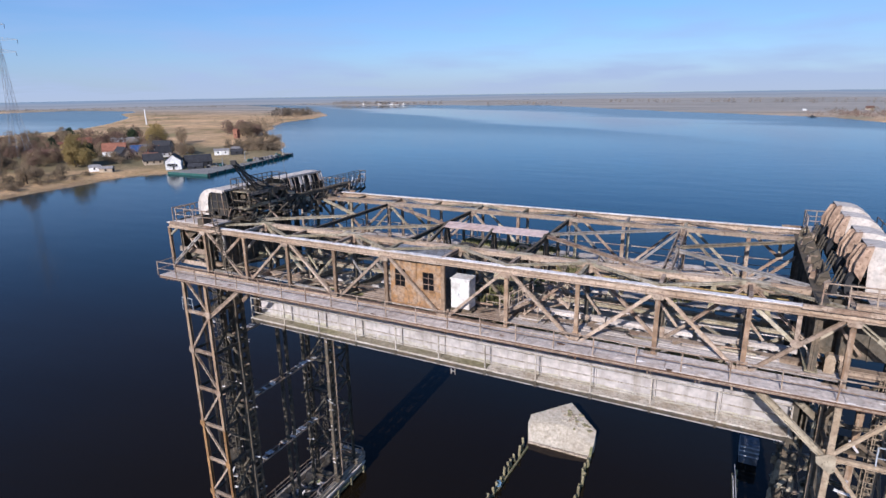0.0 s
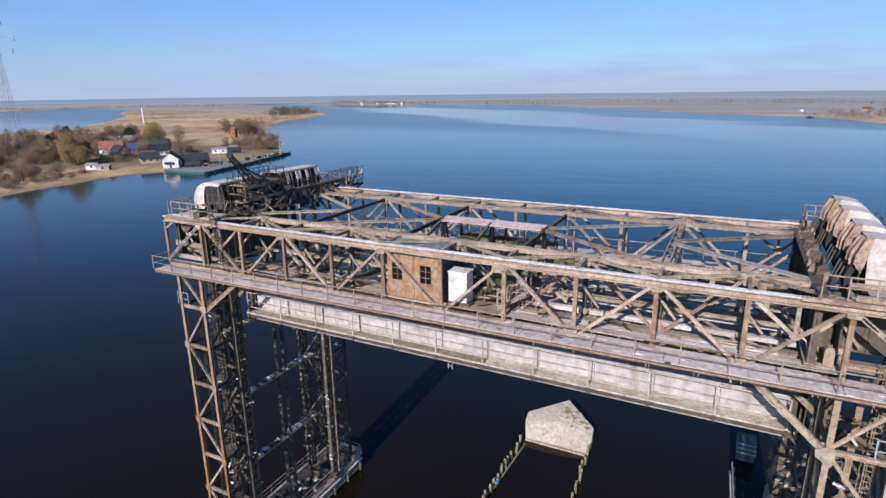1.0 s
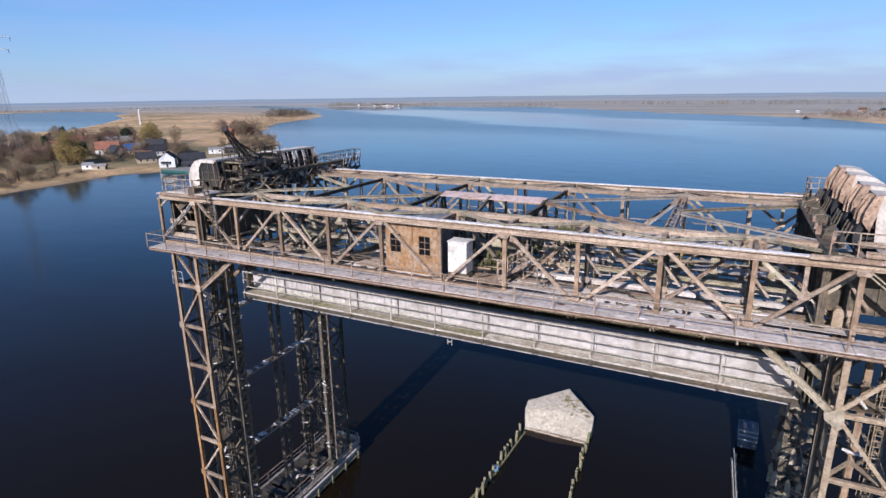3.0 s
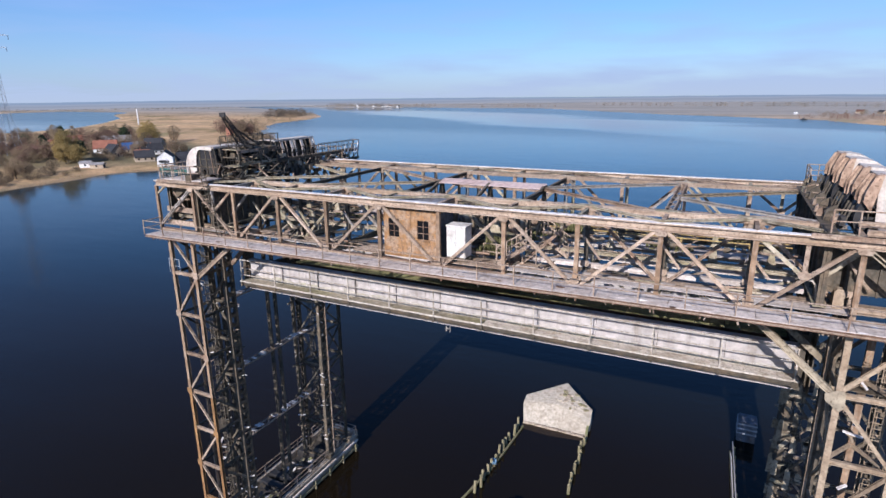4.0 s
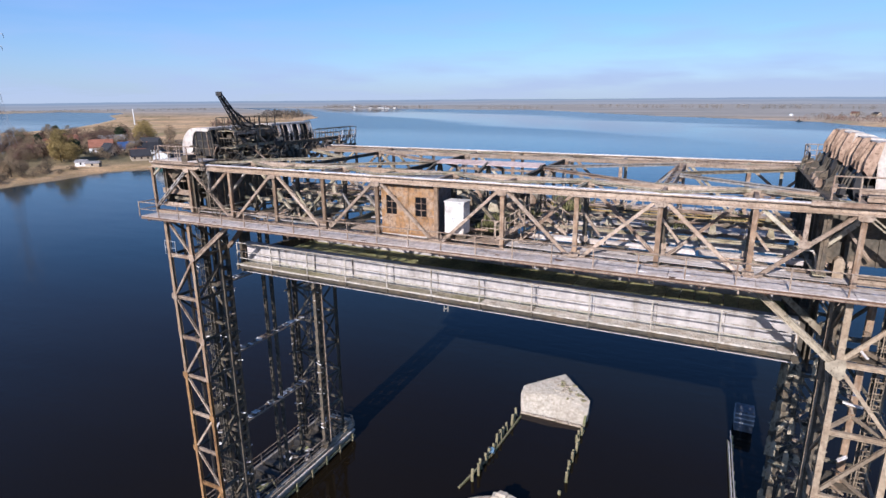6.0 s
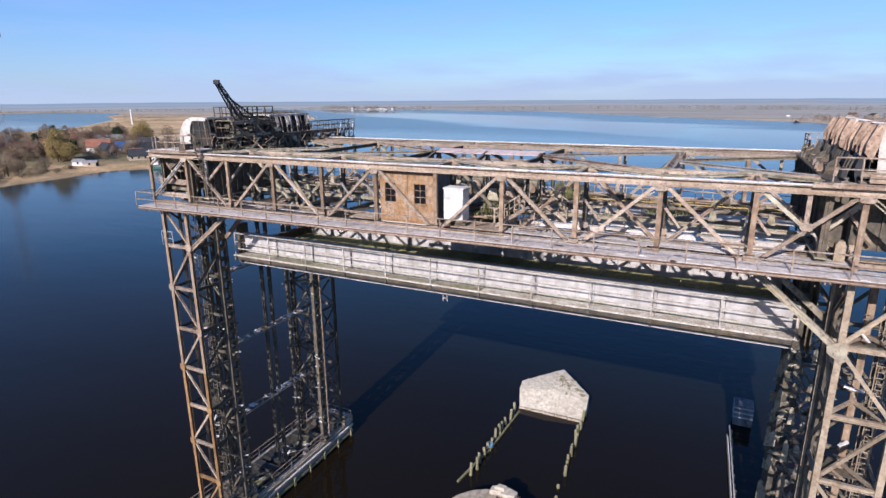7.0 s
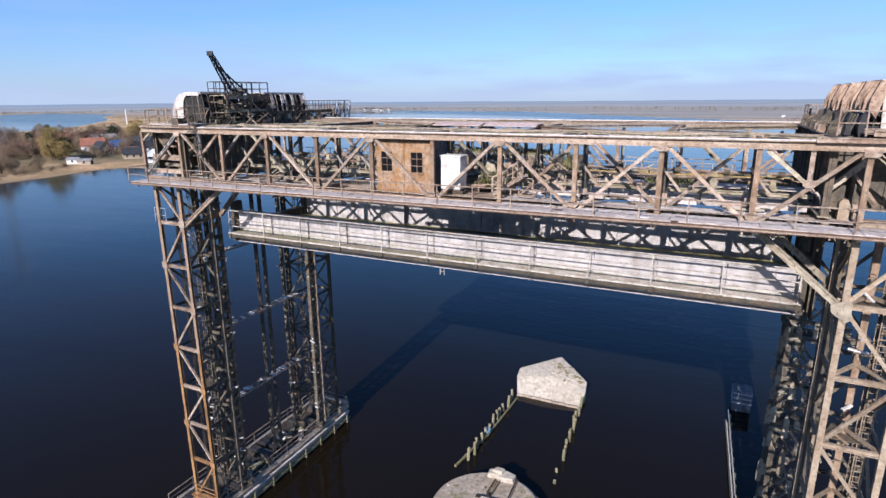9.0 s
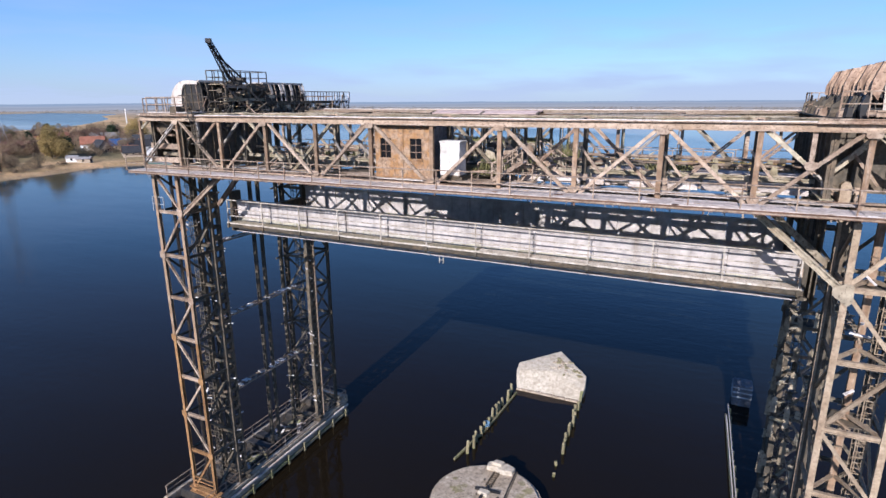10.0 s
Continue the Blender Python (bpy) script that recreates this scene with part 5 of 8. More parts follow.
def sheave_cover(x, y0, y1, rust):
    """A hood over a rope sheave: curved outer shell, end plates, panels on the bridge side."""
    s = 1 if x > 0 else -1
    c = thing("sheave_cover", (x, (y0 + y1) / 2, 34.66), "pale sheet hood over a rope sheave with rust-brown faceted side" if rust else "pale rounded sheet hood over a rope sheave, side panels missing",
              "sheave cover", "rope sheave covers")
    P = lambda q, y: (x + s * q[0], y, q[1])
    wide = y1 - y0
    if rust:
        shell = [(1.5, 34.7), (1.5, 35.5), (1.3, 36.1), (0.95, 36.55), (0.5, 36.85), (0.0, 36.97), (-0.75, 37.0)]
        sheet(c, "shell", P, shell, y0, y1, COVER_PALE)
        for y, t in ((y0, -0.03), (y1, 0.03)):
            plate(c, "end_plate", P, shell + [(-0.6, 36.2), (-0.5, 34.7)], y, t, COVER_PALE)
        # dark sheet paints the shade between the ribs
        sheet(c, "back_sheet", P, [(-0.75, 36.98), (-0.85, 36.2), (-0.8, 34.7)], y0 + 0.05, y1, STEEL_DARK, 0.04)
        # broad rust-brown arch ribs standing one behind the other
        for k in range(3):
            yy = y0 + 0.02 + k * wide * 0.24
            o = 0.11 * k + random.uniform(-0.04, 0.04)
            plate(c, "arch_rib", P, [(-0.5, 37.03 - 0.02 * k), (-0.82 - o * 0.6, 36.96), (-1.1 - o, 36.15), (-1.12 - o, 35.65 + random.uniform(-0.15, 0.1)), (-0.8, 35.3), (-0.62, 36.2)], yy, -0.07 if k else -0.3, COVER_RUST)
        for f in (0.1, 0.55, 0.95):
            yy = y0 + wide * f
            part("rib", Build().bar(P((-1.4, 35.5), yy), P((-1.65, 34.6), yy), 0.08, 0.08, (0, 1, 0)), STEEL_DARK, c)
    else:
        arc = [(1.85, 34.7)] + [(0.15 + 1.7 * math.cos(a), 35.2 + 1.72 * math.sin(a)) for a in np.linspace(0.0, 1.57, 10)] + [(-0.55, 36.93), (-1.2, 36.86)]
        sheet(c, "shell", P, arc, y0, y1, COVER_PALE, 0.06)
        if y0 < 1 or y1 > 12:
            y, t = (y0, -0.04) if y0 < 1 else (y1, 0.04)
            # a crescent of pale sheet closes the outer part of the end; a black plate paints the rest as a shaded
            # opening
            inner = [(0.7, 34.72)] + [(0.12 + 0.55 * math.cos(a), 35.3 + 1.36 * math.sin(a)) for a in np.linspace(0.0, 1.57, 10)]
            for i in range(10):
                plate(c, "end_plate", P, [arc[i], arc[i + 1], inner[i + 1], inner[i]], y, t, COVER_PALE if y0 < 1 else STEEL_DARK)
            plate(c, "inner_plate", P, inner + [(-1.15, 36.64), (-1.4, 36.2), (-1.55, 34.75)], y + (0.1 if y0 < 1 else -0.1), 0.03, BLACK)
            plate(c, "end_fascia", P, [inner[-1], arc[-3], (-0.55, 36.93), (-1.2, 36.86), (-1.15, 36.64)], y, t, COVER_PALE if y0 < 1 else STEEL_DARK)
            for q in (0.3, -0.45, -1.1):
                part("stud", Build().bar(P((q, 34.8), y - 1.2 * t), P((q * 0.85 + 0.02, 36.6), y - 1.2 * t), 0.06, 0.05, (0, 1, 0)), INNER_STEEL if q > -1 else STEEL, c)
            for z in (35.3, 35.9):
                part("girt", Build().bar(P((0.4, z), y - 1.6 * t), P((-1.4, z + 0.05), y - 1.6 * t), 0.05, 0.07), STEEL_DARK, c)
        # the side towards the bridge: black sheets painted as shaded openings between pale upright ribs, few sheets
        # left
        n = max(3, round(wide / 0.62))
        for f in range(n):
            ya, yb = y0 + wide * f / n, y0 + wide * (f + 1) / n
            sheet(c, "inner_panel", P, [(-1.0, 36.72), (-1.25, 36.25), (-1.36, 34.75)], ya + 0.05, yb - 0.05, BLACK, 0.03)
            rib = [(-1.12, 36.9), (-1.36, 36.7), (-1.5, 36.1), (-1.62, 34.7)]
            part("rib", Build().path([P(u, ya + 0.06) for u in rib], 0.06, 0.08, (0, 1, 0)), STEEL_DARK if y0 < 6 else random.choice((COVER_PALE, STEEL, STEEL_DARK)), c)
        part("rib", Build().path([P(u, y1 - 0.06) for u in rib], 0.07, 0.13, (0, 1, 0)), COVER_PALE, c)
        part("eaves_strip", Build().bar(P((-1.26, 36.86), y0), P((-1.26, 36.86), y1), 0.1, 0.16), COVER_PALE, c)
        for q, z in ((-1.55, 35.75), (-1.6, 35.0)):
            part("purlin", Build().bar(P((q, z), y0), P((q, z), y1), 0.06, 0.07), STEEL_DARK, c)
        if y0 > 6:
            for f, low in ((1, 35.9), (n - 1, 36.0)):
                sheet(c, "side_panel", P, [(-1.34, 36.75), (-1.55, 36.1), (-1.58, low)], y0 + wide * f / n + 0.1, y0 + wide * (f + 0.55) / n, COVER_PALE, 0.03, (0.0, random.uniform(-0.2, 0.1)))
    # the sheave itself
    w = Build()
    ym = (y0 + y1) / 2
    n = 28
    for dy in (-0.5, 0.5):
        vs, fs = [], []
        for rr, yy in ((1.35, -0.28), (1.35, 0.28), (1.1, 0.28), (1.1, -0.28)):
            vs += [(x + rr * math.cos(2 * math.pi * i / n), ym + dy + yy, 34.9 + rr * math.sin(2 * math.pi * i / n)) for i in range(n)]
        for r in range(4):
            fs += [[r * n + i, r * n + (i + 1) % n, ((r + 1) % 4) * n + (i + 1) % n, ((r + 1) % 4) * n + i] for i in range(n)]
        w.add(vs, fs)
        for i in range(8):
            t = math.pi / 4 * i
            w.bar((x + 0.2 * math.cos(t), ym + dy, 34.9 + 0.2 * math.sin(t)), (x + 1.15 * math.cos(t), ym + dy, 34.9 + 1.15 * math.sin(t)), 0.14, 0.14)
    part("rope_sheave", w, BLACK, c)
    part("axle", Build().tube((x, y0 + 0.1, 34.9), (x, y1 - 0.1, 34.9), 0.22, 12), BLACK, c)
    part("bearing", Build().box(x - 0.5, x + 0.5, y0 + 0.15, y0 + 0.5, 34.5, 35.2, 0.08), STEEL_DARK, c)
    part("bearing", Build().box(x - 0.5, x + 0.5, y1 - 0.5, y1 - 0.15, 34.5, 35.2, 0.08), STEEL_DARK, c)


for a, b in ((0.25, 1.85), (3.3, 4.95), (7.4, 9.0), (10.7, 12.3)):
    sheave_cover(22.1, a, b, True)
for a, b in ((0.2, 2.4), (2.46, 4.75), (7.0, 9.6), (9.66, 12.3)):
    sheave_cover(-22.1, a, b, False)


# ---------- timber fender wall beyond the eastern pier ----------
def fender_wall():
    f = thing("fender_wall", (19.5, 25, 0), "slender weathered timber fender with two pale rails beyond the eastern pier", "fender")
    at = lambda y: 19.75 - 0.031 * (y - 16.8)
    for k in range(11):
        y = 17.2 + k * 1.6
        part("pile", Build().tube((at(y) + 0.16, y, -2.0), (at(y) + 0.16 + random.uniform(-.05, .05), y, random.uniform(1.2, 1.8)), 0.15, 7, 0.12), TIMBER, f)
    part("waling", Build().bar((at(16.9) + 0.02, 16.9, 1.55), (at(34.4) + 0.02, 34.4, 1.55), 0.1, 0.14), PLANK, f)
    part("waling", Build().bar((at(16.9) - 0.12, 16.9, 0.9), (at(33.2) - 0.12, 33.2, 0.8), 0.1, 0.14), PLANK, f)
    part("waling", Build().bar((at(16.9) - 0.12, 16.9, 0.3), (at(34.4) - 0.12, 34.4, 0.25), 0.16, 0.2), TIMBER, f)


fender_wall()
dp = thing("dolphin_head", (20.7, 38.8, 0), "blue-grey sheeted dolphin head with pale bands at the fender end", "dolphin")
part("body", Build().plan([(19.7, 37.6), (21.7, 37.6), (21.7, 39.8), (19.7, 39.8)], -2.0, 2.6, 0.1), GREY_WALL, dp)
for z in (1.0, 1.6, 2.2):
    part("band", Build().plan([(19.64, 37.54), (21.76, 37.54), (21.76, 39.86), (19.64, 39.86)], z, z + 0.16), GALVANISED, dp)

# ---------- old pier stumps in the channel ----------
def pier_stump():
    p = thing("pier_stump", (-1, 33, 0), "broken pale stone bridge pier stump sloping into the water", "pier stump")
    # shoulder line at the back, slope towards the bridge
    top = [(-4.6, 30.2, 0.25), (3.1, 30.5, 0.25), (3.45, 31.9, 1.0), (3.25, 33.9, 1.75), (-1.0, 37.8, 2.65), (-5.4, 33.6, 2.0), (-5.3, 32.1, 1.6)]
    b = Build()
    n = len(top)
    c = (-0.9, 33.2, 1.95)
    b.add(top + [(x, y, -2.5) for x, y, z in top] + [c],
          [[i, (i + 1) % n, 2 * n] for i in range(n)] + [[n + i, n + (i + 1) % n, (i + 1) % n, i] for i in range(n)] + [list(range(n, 2 * n))[::-1]])
    body = part("core", b, STONE, p)

    def lift(x, y):
        # height of the sloping top at a plan point
        for i in range(n):
            a, d = top[i], top[(i + 1) % n]
            det = (d[1] - c[1]) * (a[0] - c[0]) + (c[0] - d[0]) * (a[1] - c[1])
            u = ((d[1] - c[1]) * (x - c[0]) + (c[0] - d[0]) * (y - c[1])) / det
            v = ((c[1] - a[1]) * (x - c[0]) + (a[0] - c[0]) * (y - c[1])) / det
            if u >= -1e-6 and v >= -1e-6 and u + v <= 1 + 1e-6:
                return u * a[2] + v * d[2] + (1 - u - v) * c[2]
        return None
    for r in range(9):
        y0 = 30.45 + r * 0.82
        x = -5.3 + (0.55 if r % 2 else 0.0)
        while x < 3.4:
            w = random.uniform(0.85, 1.5)
            cs = [(x + 0.006, y0 + 0.006), (x + w - 0.006, y0 + 0.006), (x + w - 0.006, y0 + 0.812), (x + 0.006, y0 + 0.812)]
            zs = [lift(*q) for q in cs]
            if all(z is not None for z in zs) and random.random() > 0.01:
                rise = random.uniform(0.0, 0.035)
                s = Build()
                s.add([(q[0], q[1], z - 0.2) for q, z in zip(cs, zs)] + [(q[0] + (0.04 if i in (0, 3) else -0.04), q[1] + (0.04 if i < 2 else -0.04), z + rise) for i, (q, z) in enumerate(zip(cs, zs))],
                      [[3, 2, 1, 0], [4, 5, 6, 7], [0, 1, 5, 4], [1, 2, 6, 5], [2, 3, 7, 6], [3, 0, 4, 7]])
                part("stone", s, STONE, body)
            x += w
    # loose broken stones and dark growth below the peak
    for k in range(46):
        x, y = random.gauss(0.4, 1.1), random.gauss(34.9, 0.8)
        z = lift(x, y)
        if z is None:
            continue
        w, q = random.uniform(0.1, 0.36), random.uniform(0.7, 1.3)
        ring = [(x + w * random.uniform(0.7, 1.1) * math.cos(a), y + w * q * random.uniform(0.7, 1.1) * math.sin(a)) for a in np.linspace(0, 5.24, 6)]
        part("rubble_stone", Build().plan(ring, z - 0.15, z + random.uniform(0.04, 0.2), 0.03), random.choice((STONE, CONCRETE, CONCRETE, STONE, TIMBER)), p)
    for x, y, w in ((1.9, 34.3, 0.7), (2.4, 33.6, 0.5), (-0.6, 35.6, 0.5), (0.8, 35.9, 0.4)):
        z = lift(x, y)
        ring = [(x + w * random.uniform(0.5, 1.1) * math.cos(a), y + 0.6 * w * random.uniform(0.5, 1.1) * math.sin(a)) for a in np.linspace(0, 5.9, 13)]
        if z is not None:
            part("moss_patch", Build().plan(ring, z - 0.1, z + 0.06), LICHEN, p)
    part("wet_ledge", Build().plan([(-4.7, 28.9), (-1.0, 28.7), (3.3, 29.4), (3.3, 30.6), (-4.7, 30.3)], -1.5, 0.025), WET_SILT, p, "brown wet silt-covered ledge at the waterline")
    for k in range(5):
        part("broken_edge", Build().bar((-4.6 + k * 1.55, 30.15, 0.05), (-3.15 + k * 1.55, 30.2, 0.08), 0.35, 0.4), CONCRETE, p)


pier_stump()


def round_pier():
    cx, cy, n = 0.1, 7.5, 44
    p = thing("round_pier", (cx, cy, 0), "round concrete pivot pier with old iron track on top", "bridge pier")
    ring = lambda rr: [(cx + (rr + random.uniform(-0.05, 0.03)) * math.cos(2 * math.pi * i / n), cy + (rr + random.uniform(-0.05, 0.03)) * math.sin(2 * math.pi * i / n)) for i in range(n)]
    body = part("drum", Build().plan(ring(4.75), -2.5, 1.9, 0.2), CONCRETE, p)
    part("coping", Build().plan(ring(4.9), 1.35, 1.6), CONCRETE, body)
    # the top is cast in two pours: a worn grey one and a mossier strip past the joint
    part("joint_strip", Build().path([(1.36, 12.0, 1.93), (1.45, 10.0, 1.93), (1.6, 7.6, 1.93), (1.9, 4.0, 1.93)], 0.13, 0.07), BLACK, p)
    part("joint_rail", Build().path([(1.52, 11.9, 1.95), (1.62, 10.0, 1.95), (1.77, 7.6, 1.95), (2.05, 4.0, 1.95)], 0.07, 0.12), STEEL_DARK, p)
    part("slab", Build().plan([(-1.25, 11.15), (-0.2, 11.3), (-0.1, 11.0), (1.2, 11.25), (1.25, 12.0), (0.5, 12.25), (-0.7, 12.2), (-1.3, 11.9)], 1.9, 2.35, 0.1), STONE, p, "pale broken concrete block at the rim")
    part("slab", Build().plan([(-0.9, 11.5), (0.1, 11.45), (0.2, 12.1), (-0.7, 12.15)], 2.35, 2.62, 0.12), STONE, p)
    for x in (-0.42, 0.05):
        part("track", Build().hbeam((x, 11.1, 1.99), (x - 0.05, 8.9, 1.99), 0.1, 0.18, t=0.03), STEEL_DARK, p)
    for k in range(7):
        part("track_tie", Build().bar((-0.5, 9.0 + k * 0.32, 1.95), (0.12, 9.02 + k * 0.32, 1.95), 0.1, 0.08), STEEL_DARK, p)
    part("cross_arm", Build().hbeam((-1.2, 8.2, 2.02), (1.05, 8.5, 2.02), 0.2, 0.2, t=0.04), BLACK, p)
    part("cross_arm", Build().hbeam((-0.2, 9.0, 2.0), (-0.35, 6.4, 2.0), 0.2, 0.2, t=0.04), BLACK, p)
    part("pivot_block", Build().plan([(-0.75, 7.7), (0.15, 7.6), (0.25, 8.2), (-0.7, 8.25)], 1.9, 2.2, 0.1), STONE, p)
    part("pivot_cap", Build().tube((-0.15, 8.45, 1.95), (-0.15, 8.45, 2.25), 0.22, 12, 0.16), BLACK, p)
    for mx, my, mr in ((-2.6, 7.5, 0.7), (-2.2, 8.2, 0.45), (3.2, 9.9, 0.6), (2.8, 9.0, 0.5), (3.9, 8.4, 0.5), (-3.4, 8.8, 0.3), (2.4, 10.7, 0.4)):
        rim = [(mx + mr * random.uniform(0.4, 1.15) * math.cos(a), my + mr * random.uniform(0.4, 1.15) * math.sin(a)) for a in np.linspace(0, 6.0, 21)]
        part("moss_patch", Build().plan(rim, 1.9, 1.912), LICHEN, p)
    for k in range(26):
        a, d = random.uniform(0, 6.28), random.uniform(0.5, 4.4)
        sx, sy, w = cx + d * math.cos(a), cy + d * math.sin(a), random.uniform(0.04, 0.16)
        rim = [(sx + w * random.uniform(0.6, 1.1) * math.cos(b), sy + w * random.uniform(0.6, 1.1) * math.sin(b)) for b in np.linspace(0, 5.24, 6)]
        part("loose_stone", Build().plan(rim, 1.9, 1.9 + w * 0.8, w * 0.3), random.choice((CONCRETE, STONE, STEEL_DARK)), p)


round_pier()


def pile(x, y, h):
    t = thing("timber_pile", (x, y, 0), "mossy weathered timber pile standing in the water", "pile", "rows of piles in the channel")
    lean = (random.uniform(-0.12, 0.12), random.uniform(-0.12, 0.12))
    part("shaft", Build().tube((x - lean[0], y - lean[1], -2.0), (x + lean[0], y + lean[1], h), 0.19, 7, 0.16), TIMBER, t)
    part("head", Build().tube((x + lean[0], y + lean[1], h), (x + lean[0] * 1.05, y + lean[1] * 1.05, h + 0.1), 0.17, 7, 0.08), TIMBER, t)


for k in range(13):
    pile(-4.85 + random.uniform(-0.15, 0.15), 29.3 - k * 1.17, random.uniform(0.8, 1.5))
for k, y in enumerate((28.6, 27.6, 26.6, 25.8, 24.9, 24.0, 23.0, 21.9, 20.6, 19.4, 17.2, 15.5)):
    pile(3.35 + k * 0.06 + random.uniform(-0.1, 0.1), y, random.uniform(0.7, 1.4) if y > 18 else 0.35)
rp = thing("rope_coil", (-4.75, 20.1, 0.5), "pale blue rope wound round a timber pile", "rope")
coil = Build()
turns = [(-4.75 + 0.3 * math.cos(t), 20.15 + 0.3 * math.sin(t), 0.45 + 0.03 * t) for t in np.linspace(0, 16, 50)]
coil.path(turns, 0.07, 0.07)
part("coil", coil, plain("blue_rope", (0.22, 0.38, 0.55)), rp)
wb = thing("floating_waling", (-4.6, 22, 0.1), "weathered timber beam along the pile row", "beam")
part("beam", Build().bar((-4.3, 29.2, 0.12), (-4.7, 20.0, 0.14), 0.2, 0.2), TIMBER, wb)
part("beam", Build().bar((-4.75, 19.8, 0.2), (-5.7, 13.6, 0.12), 0.2, 0.2), TIMBER, wb)
tb = thing("timber_tail", (3.5, 29.6, 0.4), "leaning mossy timber at the stump corner", "beam")
part("beam", Build().bar((3.3, 31.2, 1.0), (3.5, 28.6, -0.3), 0.3, 0.3), TIMBER, tb)

# ---------- hut and cabinet on the upper deck ----------
DECK = 31.0


def control_hut():
    h = thing("control_hut", (-2.2, -0.2, DECK), "rusted sheet-metal control hut with two barred windows", "hut")
    x0, x1, y0, y1, z0, z1 = -4.05, -0.12, -1.72, 1.2, 30.75, 33.95
    wins = ((-3.73, -2.9), (-1.65, -0.79))
    wz0, wz1 = 31.96, 33.22
    # front wall in pieces round the two openings
    f = Build()
    xs = [x0, wins[0][0], wins[0][1], wins[1][0], wins[1][1], x1]
    for i in range(5):
        if i in (1, 3):
            f.box(xs[i], xs[i + 1], y0, y0 + 0.08, z0, wz0)
            f.box(xs[i], xs[i + 1], y0, y0 + 0.08, wz1, z1)
        else:
            f.box(xs[i], xs[i + 1], y0, y0 + 0.08, z0, z1)
    front = part("front_wall", f, RUST_WALL, h, "blotchy orange rusted front wall")
    for i in range(3):
        xx = x0 + 0.04 + i * (x1 - x0 - 0.08) / 2
        if not any(a - 0.05 < xx < b + 0.05 for a, b in wins):
            part("seam", Build().box(xx - 0.03, xx + 0.03, y0 - 0.025, y0 - 0.002, z0, z1), RUST_WALL, front)
    for z in (z0 + 0.06, z1 - 0.08):
        part("batten", Build().box(x0, x1, y0 - 0.04, y0 - 0.002, z - 0.06, z + 0.06), RUST, front)
    part("side_wall", Build().box(x1 - 0.08, x1, y0 + 0.08, y1, z0, z1), GREY_WALL, h, "grey-blue side wall")
    part("side_wall", Build().box(x0, x0 + 0.08, y0 + 0.08, y1, z0, z1), GREY_WALL, h)
    part("back_wall", Build().box(x0 + 0.08, x1 - 0.08, y1 - 0.08, y1, z0, z1), GREY_WALL, h)
    part("floor", Build().box(x0, x1, y0, y1, z0 - 0.08, z0 - 0.004), PLANK, h)
    roof = Build()
    roof.sweep([(-1.75, 0.0), (0.0, 0.45), (1.65, 0.05), (1.65, 0.0), (0.0, 0.38), (-1.75, -0.06)], (x0 - 0.1, -0.25, z1 + 0.02), (x1 + 0.15, -0.25, z1 + 0.02))
    r = part("roof", roof, GREY_WALL, h, "low grey sheet roof with ragged edge")
    for k in range(9):
        xx = x0 + k * 0.48
        part("torn_strip", Build().bar((xx, y0 - 0.12, z1 - 0.03), (xx + 0.4, y0 - 0.14, z1 - 0.06 - random.uniform(0, 0.08)), 0.05, 0.09), STEEL_DARK, r)
    for a, b in wins:
        fr = Build()
        for u, v in (((a, wz0), (b, wz0)), ((a, wz1), (b, wz1)), ((a, wz0), (a, wz1)), ((b, wz0), (b, wz1))):
            fr.bar((u[0], y0 + 0.02, u[1]), (v[0], y0 + 0.02, v[1]), 0.07, 0.07)
        w = part("window", fr, RUST_WALL, h)
        part("pane", Build().box(a, b, y0 + 0.05, y0 + 0.06, wz0, wz1), PANE, w)
        m = (a + b) / 2
        part("glazing_bar", Build().bar((m, y0 + 0.03, wz0), (m, y0 + 0.03, wz1), 0.03, 0.03), COVER_RUST, w)
        for k in (1, 2):
            z = wz0 + (wz1 - wz0) * k / 3
            part("glazing_bar", Build().bar((a, y0 + 0.03, z), (b, y0 + 0.03, z), 0.03, 0.03), COVER_RUST, w)
        part("sill", Build().box(a - 0.06, b + 0.06, y0 - 0.08, y0 - 0.003, wz0 - 0.1, wz0 - 0.03), RUST_WALL, w)


control_hut()


def cabinet():
    c = thing("switch_cabinet", (1.0, -1.2, DECK), "tall white sheet-metal switch cabinet with double doors", "cabinet")
    part("body", Build().box(0.38, 1.62, -1.66, -0.72, 31.12, 33.02, 0.03), WHITE, c)
    part("lid", Build().box(0.33, 1.67, -1.72, -0.66, 33.02, 33.1, 0.03), WHITE, c)
    for a, b in ((0.42, 0.99), (1.01, 1.58)):
        d = part("door", Build().box(a, b, -1.69, -1.662, 31.2, 32.98), WHITE, c)
        part("handle", Build().box(b - 0.08 if a < 0.9 else a + 0.05, b - 0.05 if a < 0.9 else a + 0.08, -1.72, -1.69, 32.0, 32.12), GALVANISED, d)
    part("plinth", Build().box(0.42, 1.58, -1.62, -0.76, 31.0, 31.12), STEEL_DARK, c)
    part("foot_beam", Build().box(0.3, 1.7, -1.5, -1.3, 30.85, 31.0), STEEL_DARK, c)
    part("foot_beam", Build().box(0.3, 1.7, -1.05, -0.85, 30.85, 31.0), STEEL_DARK, c)


cabinet()


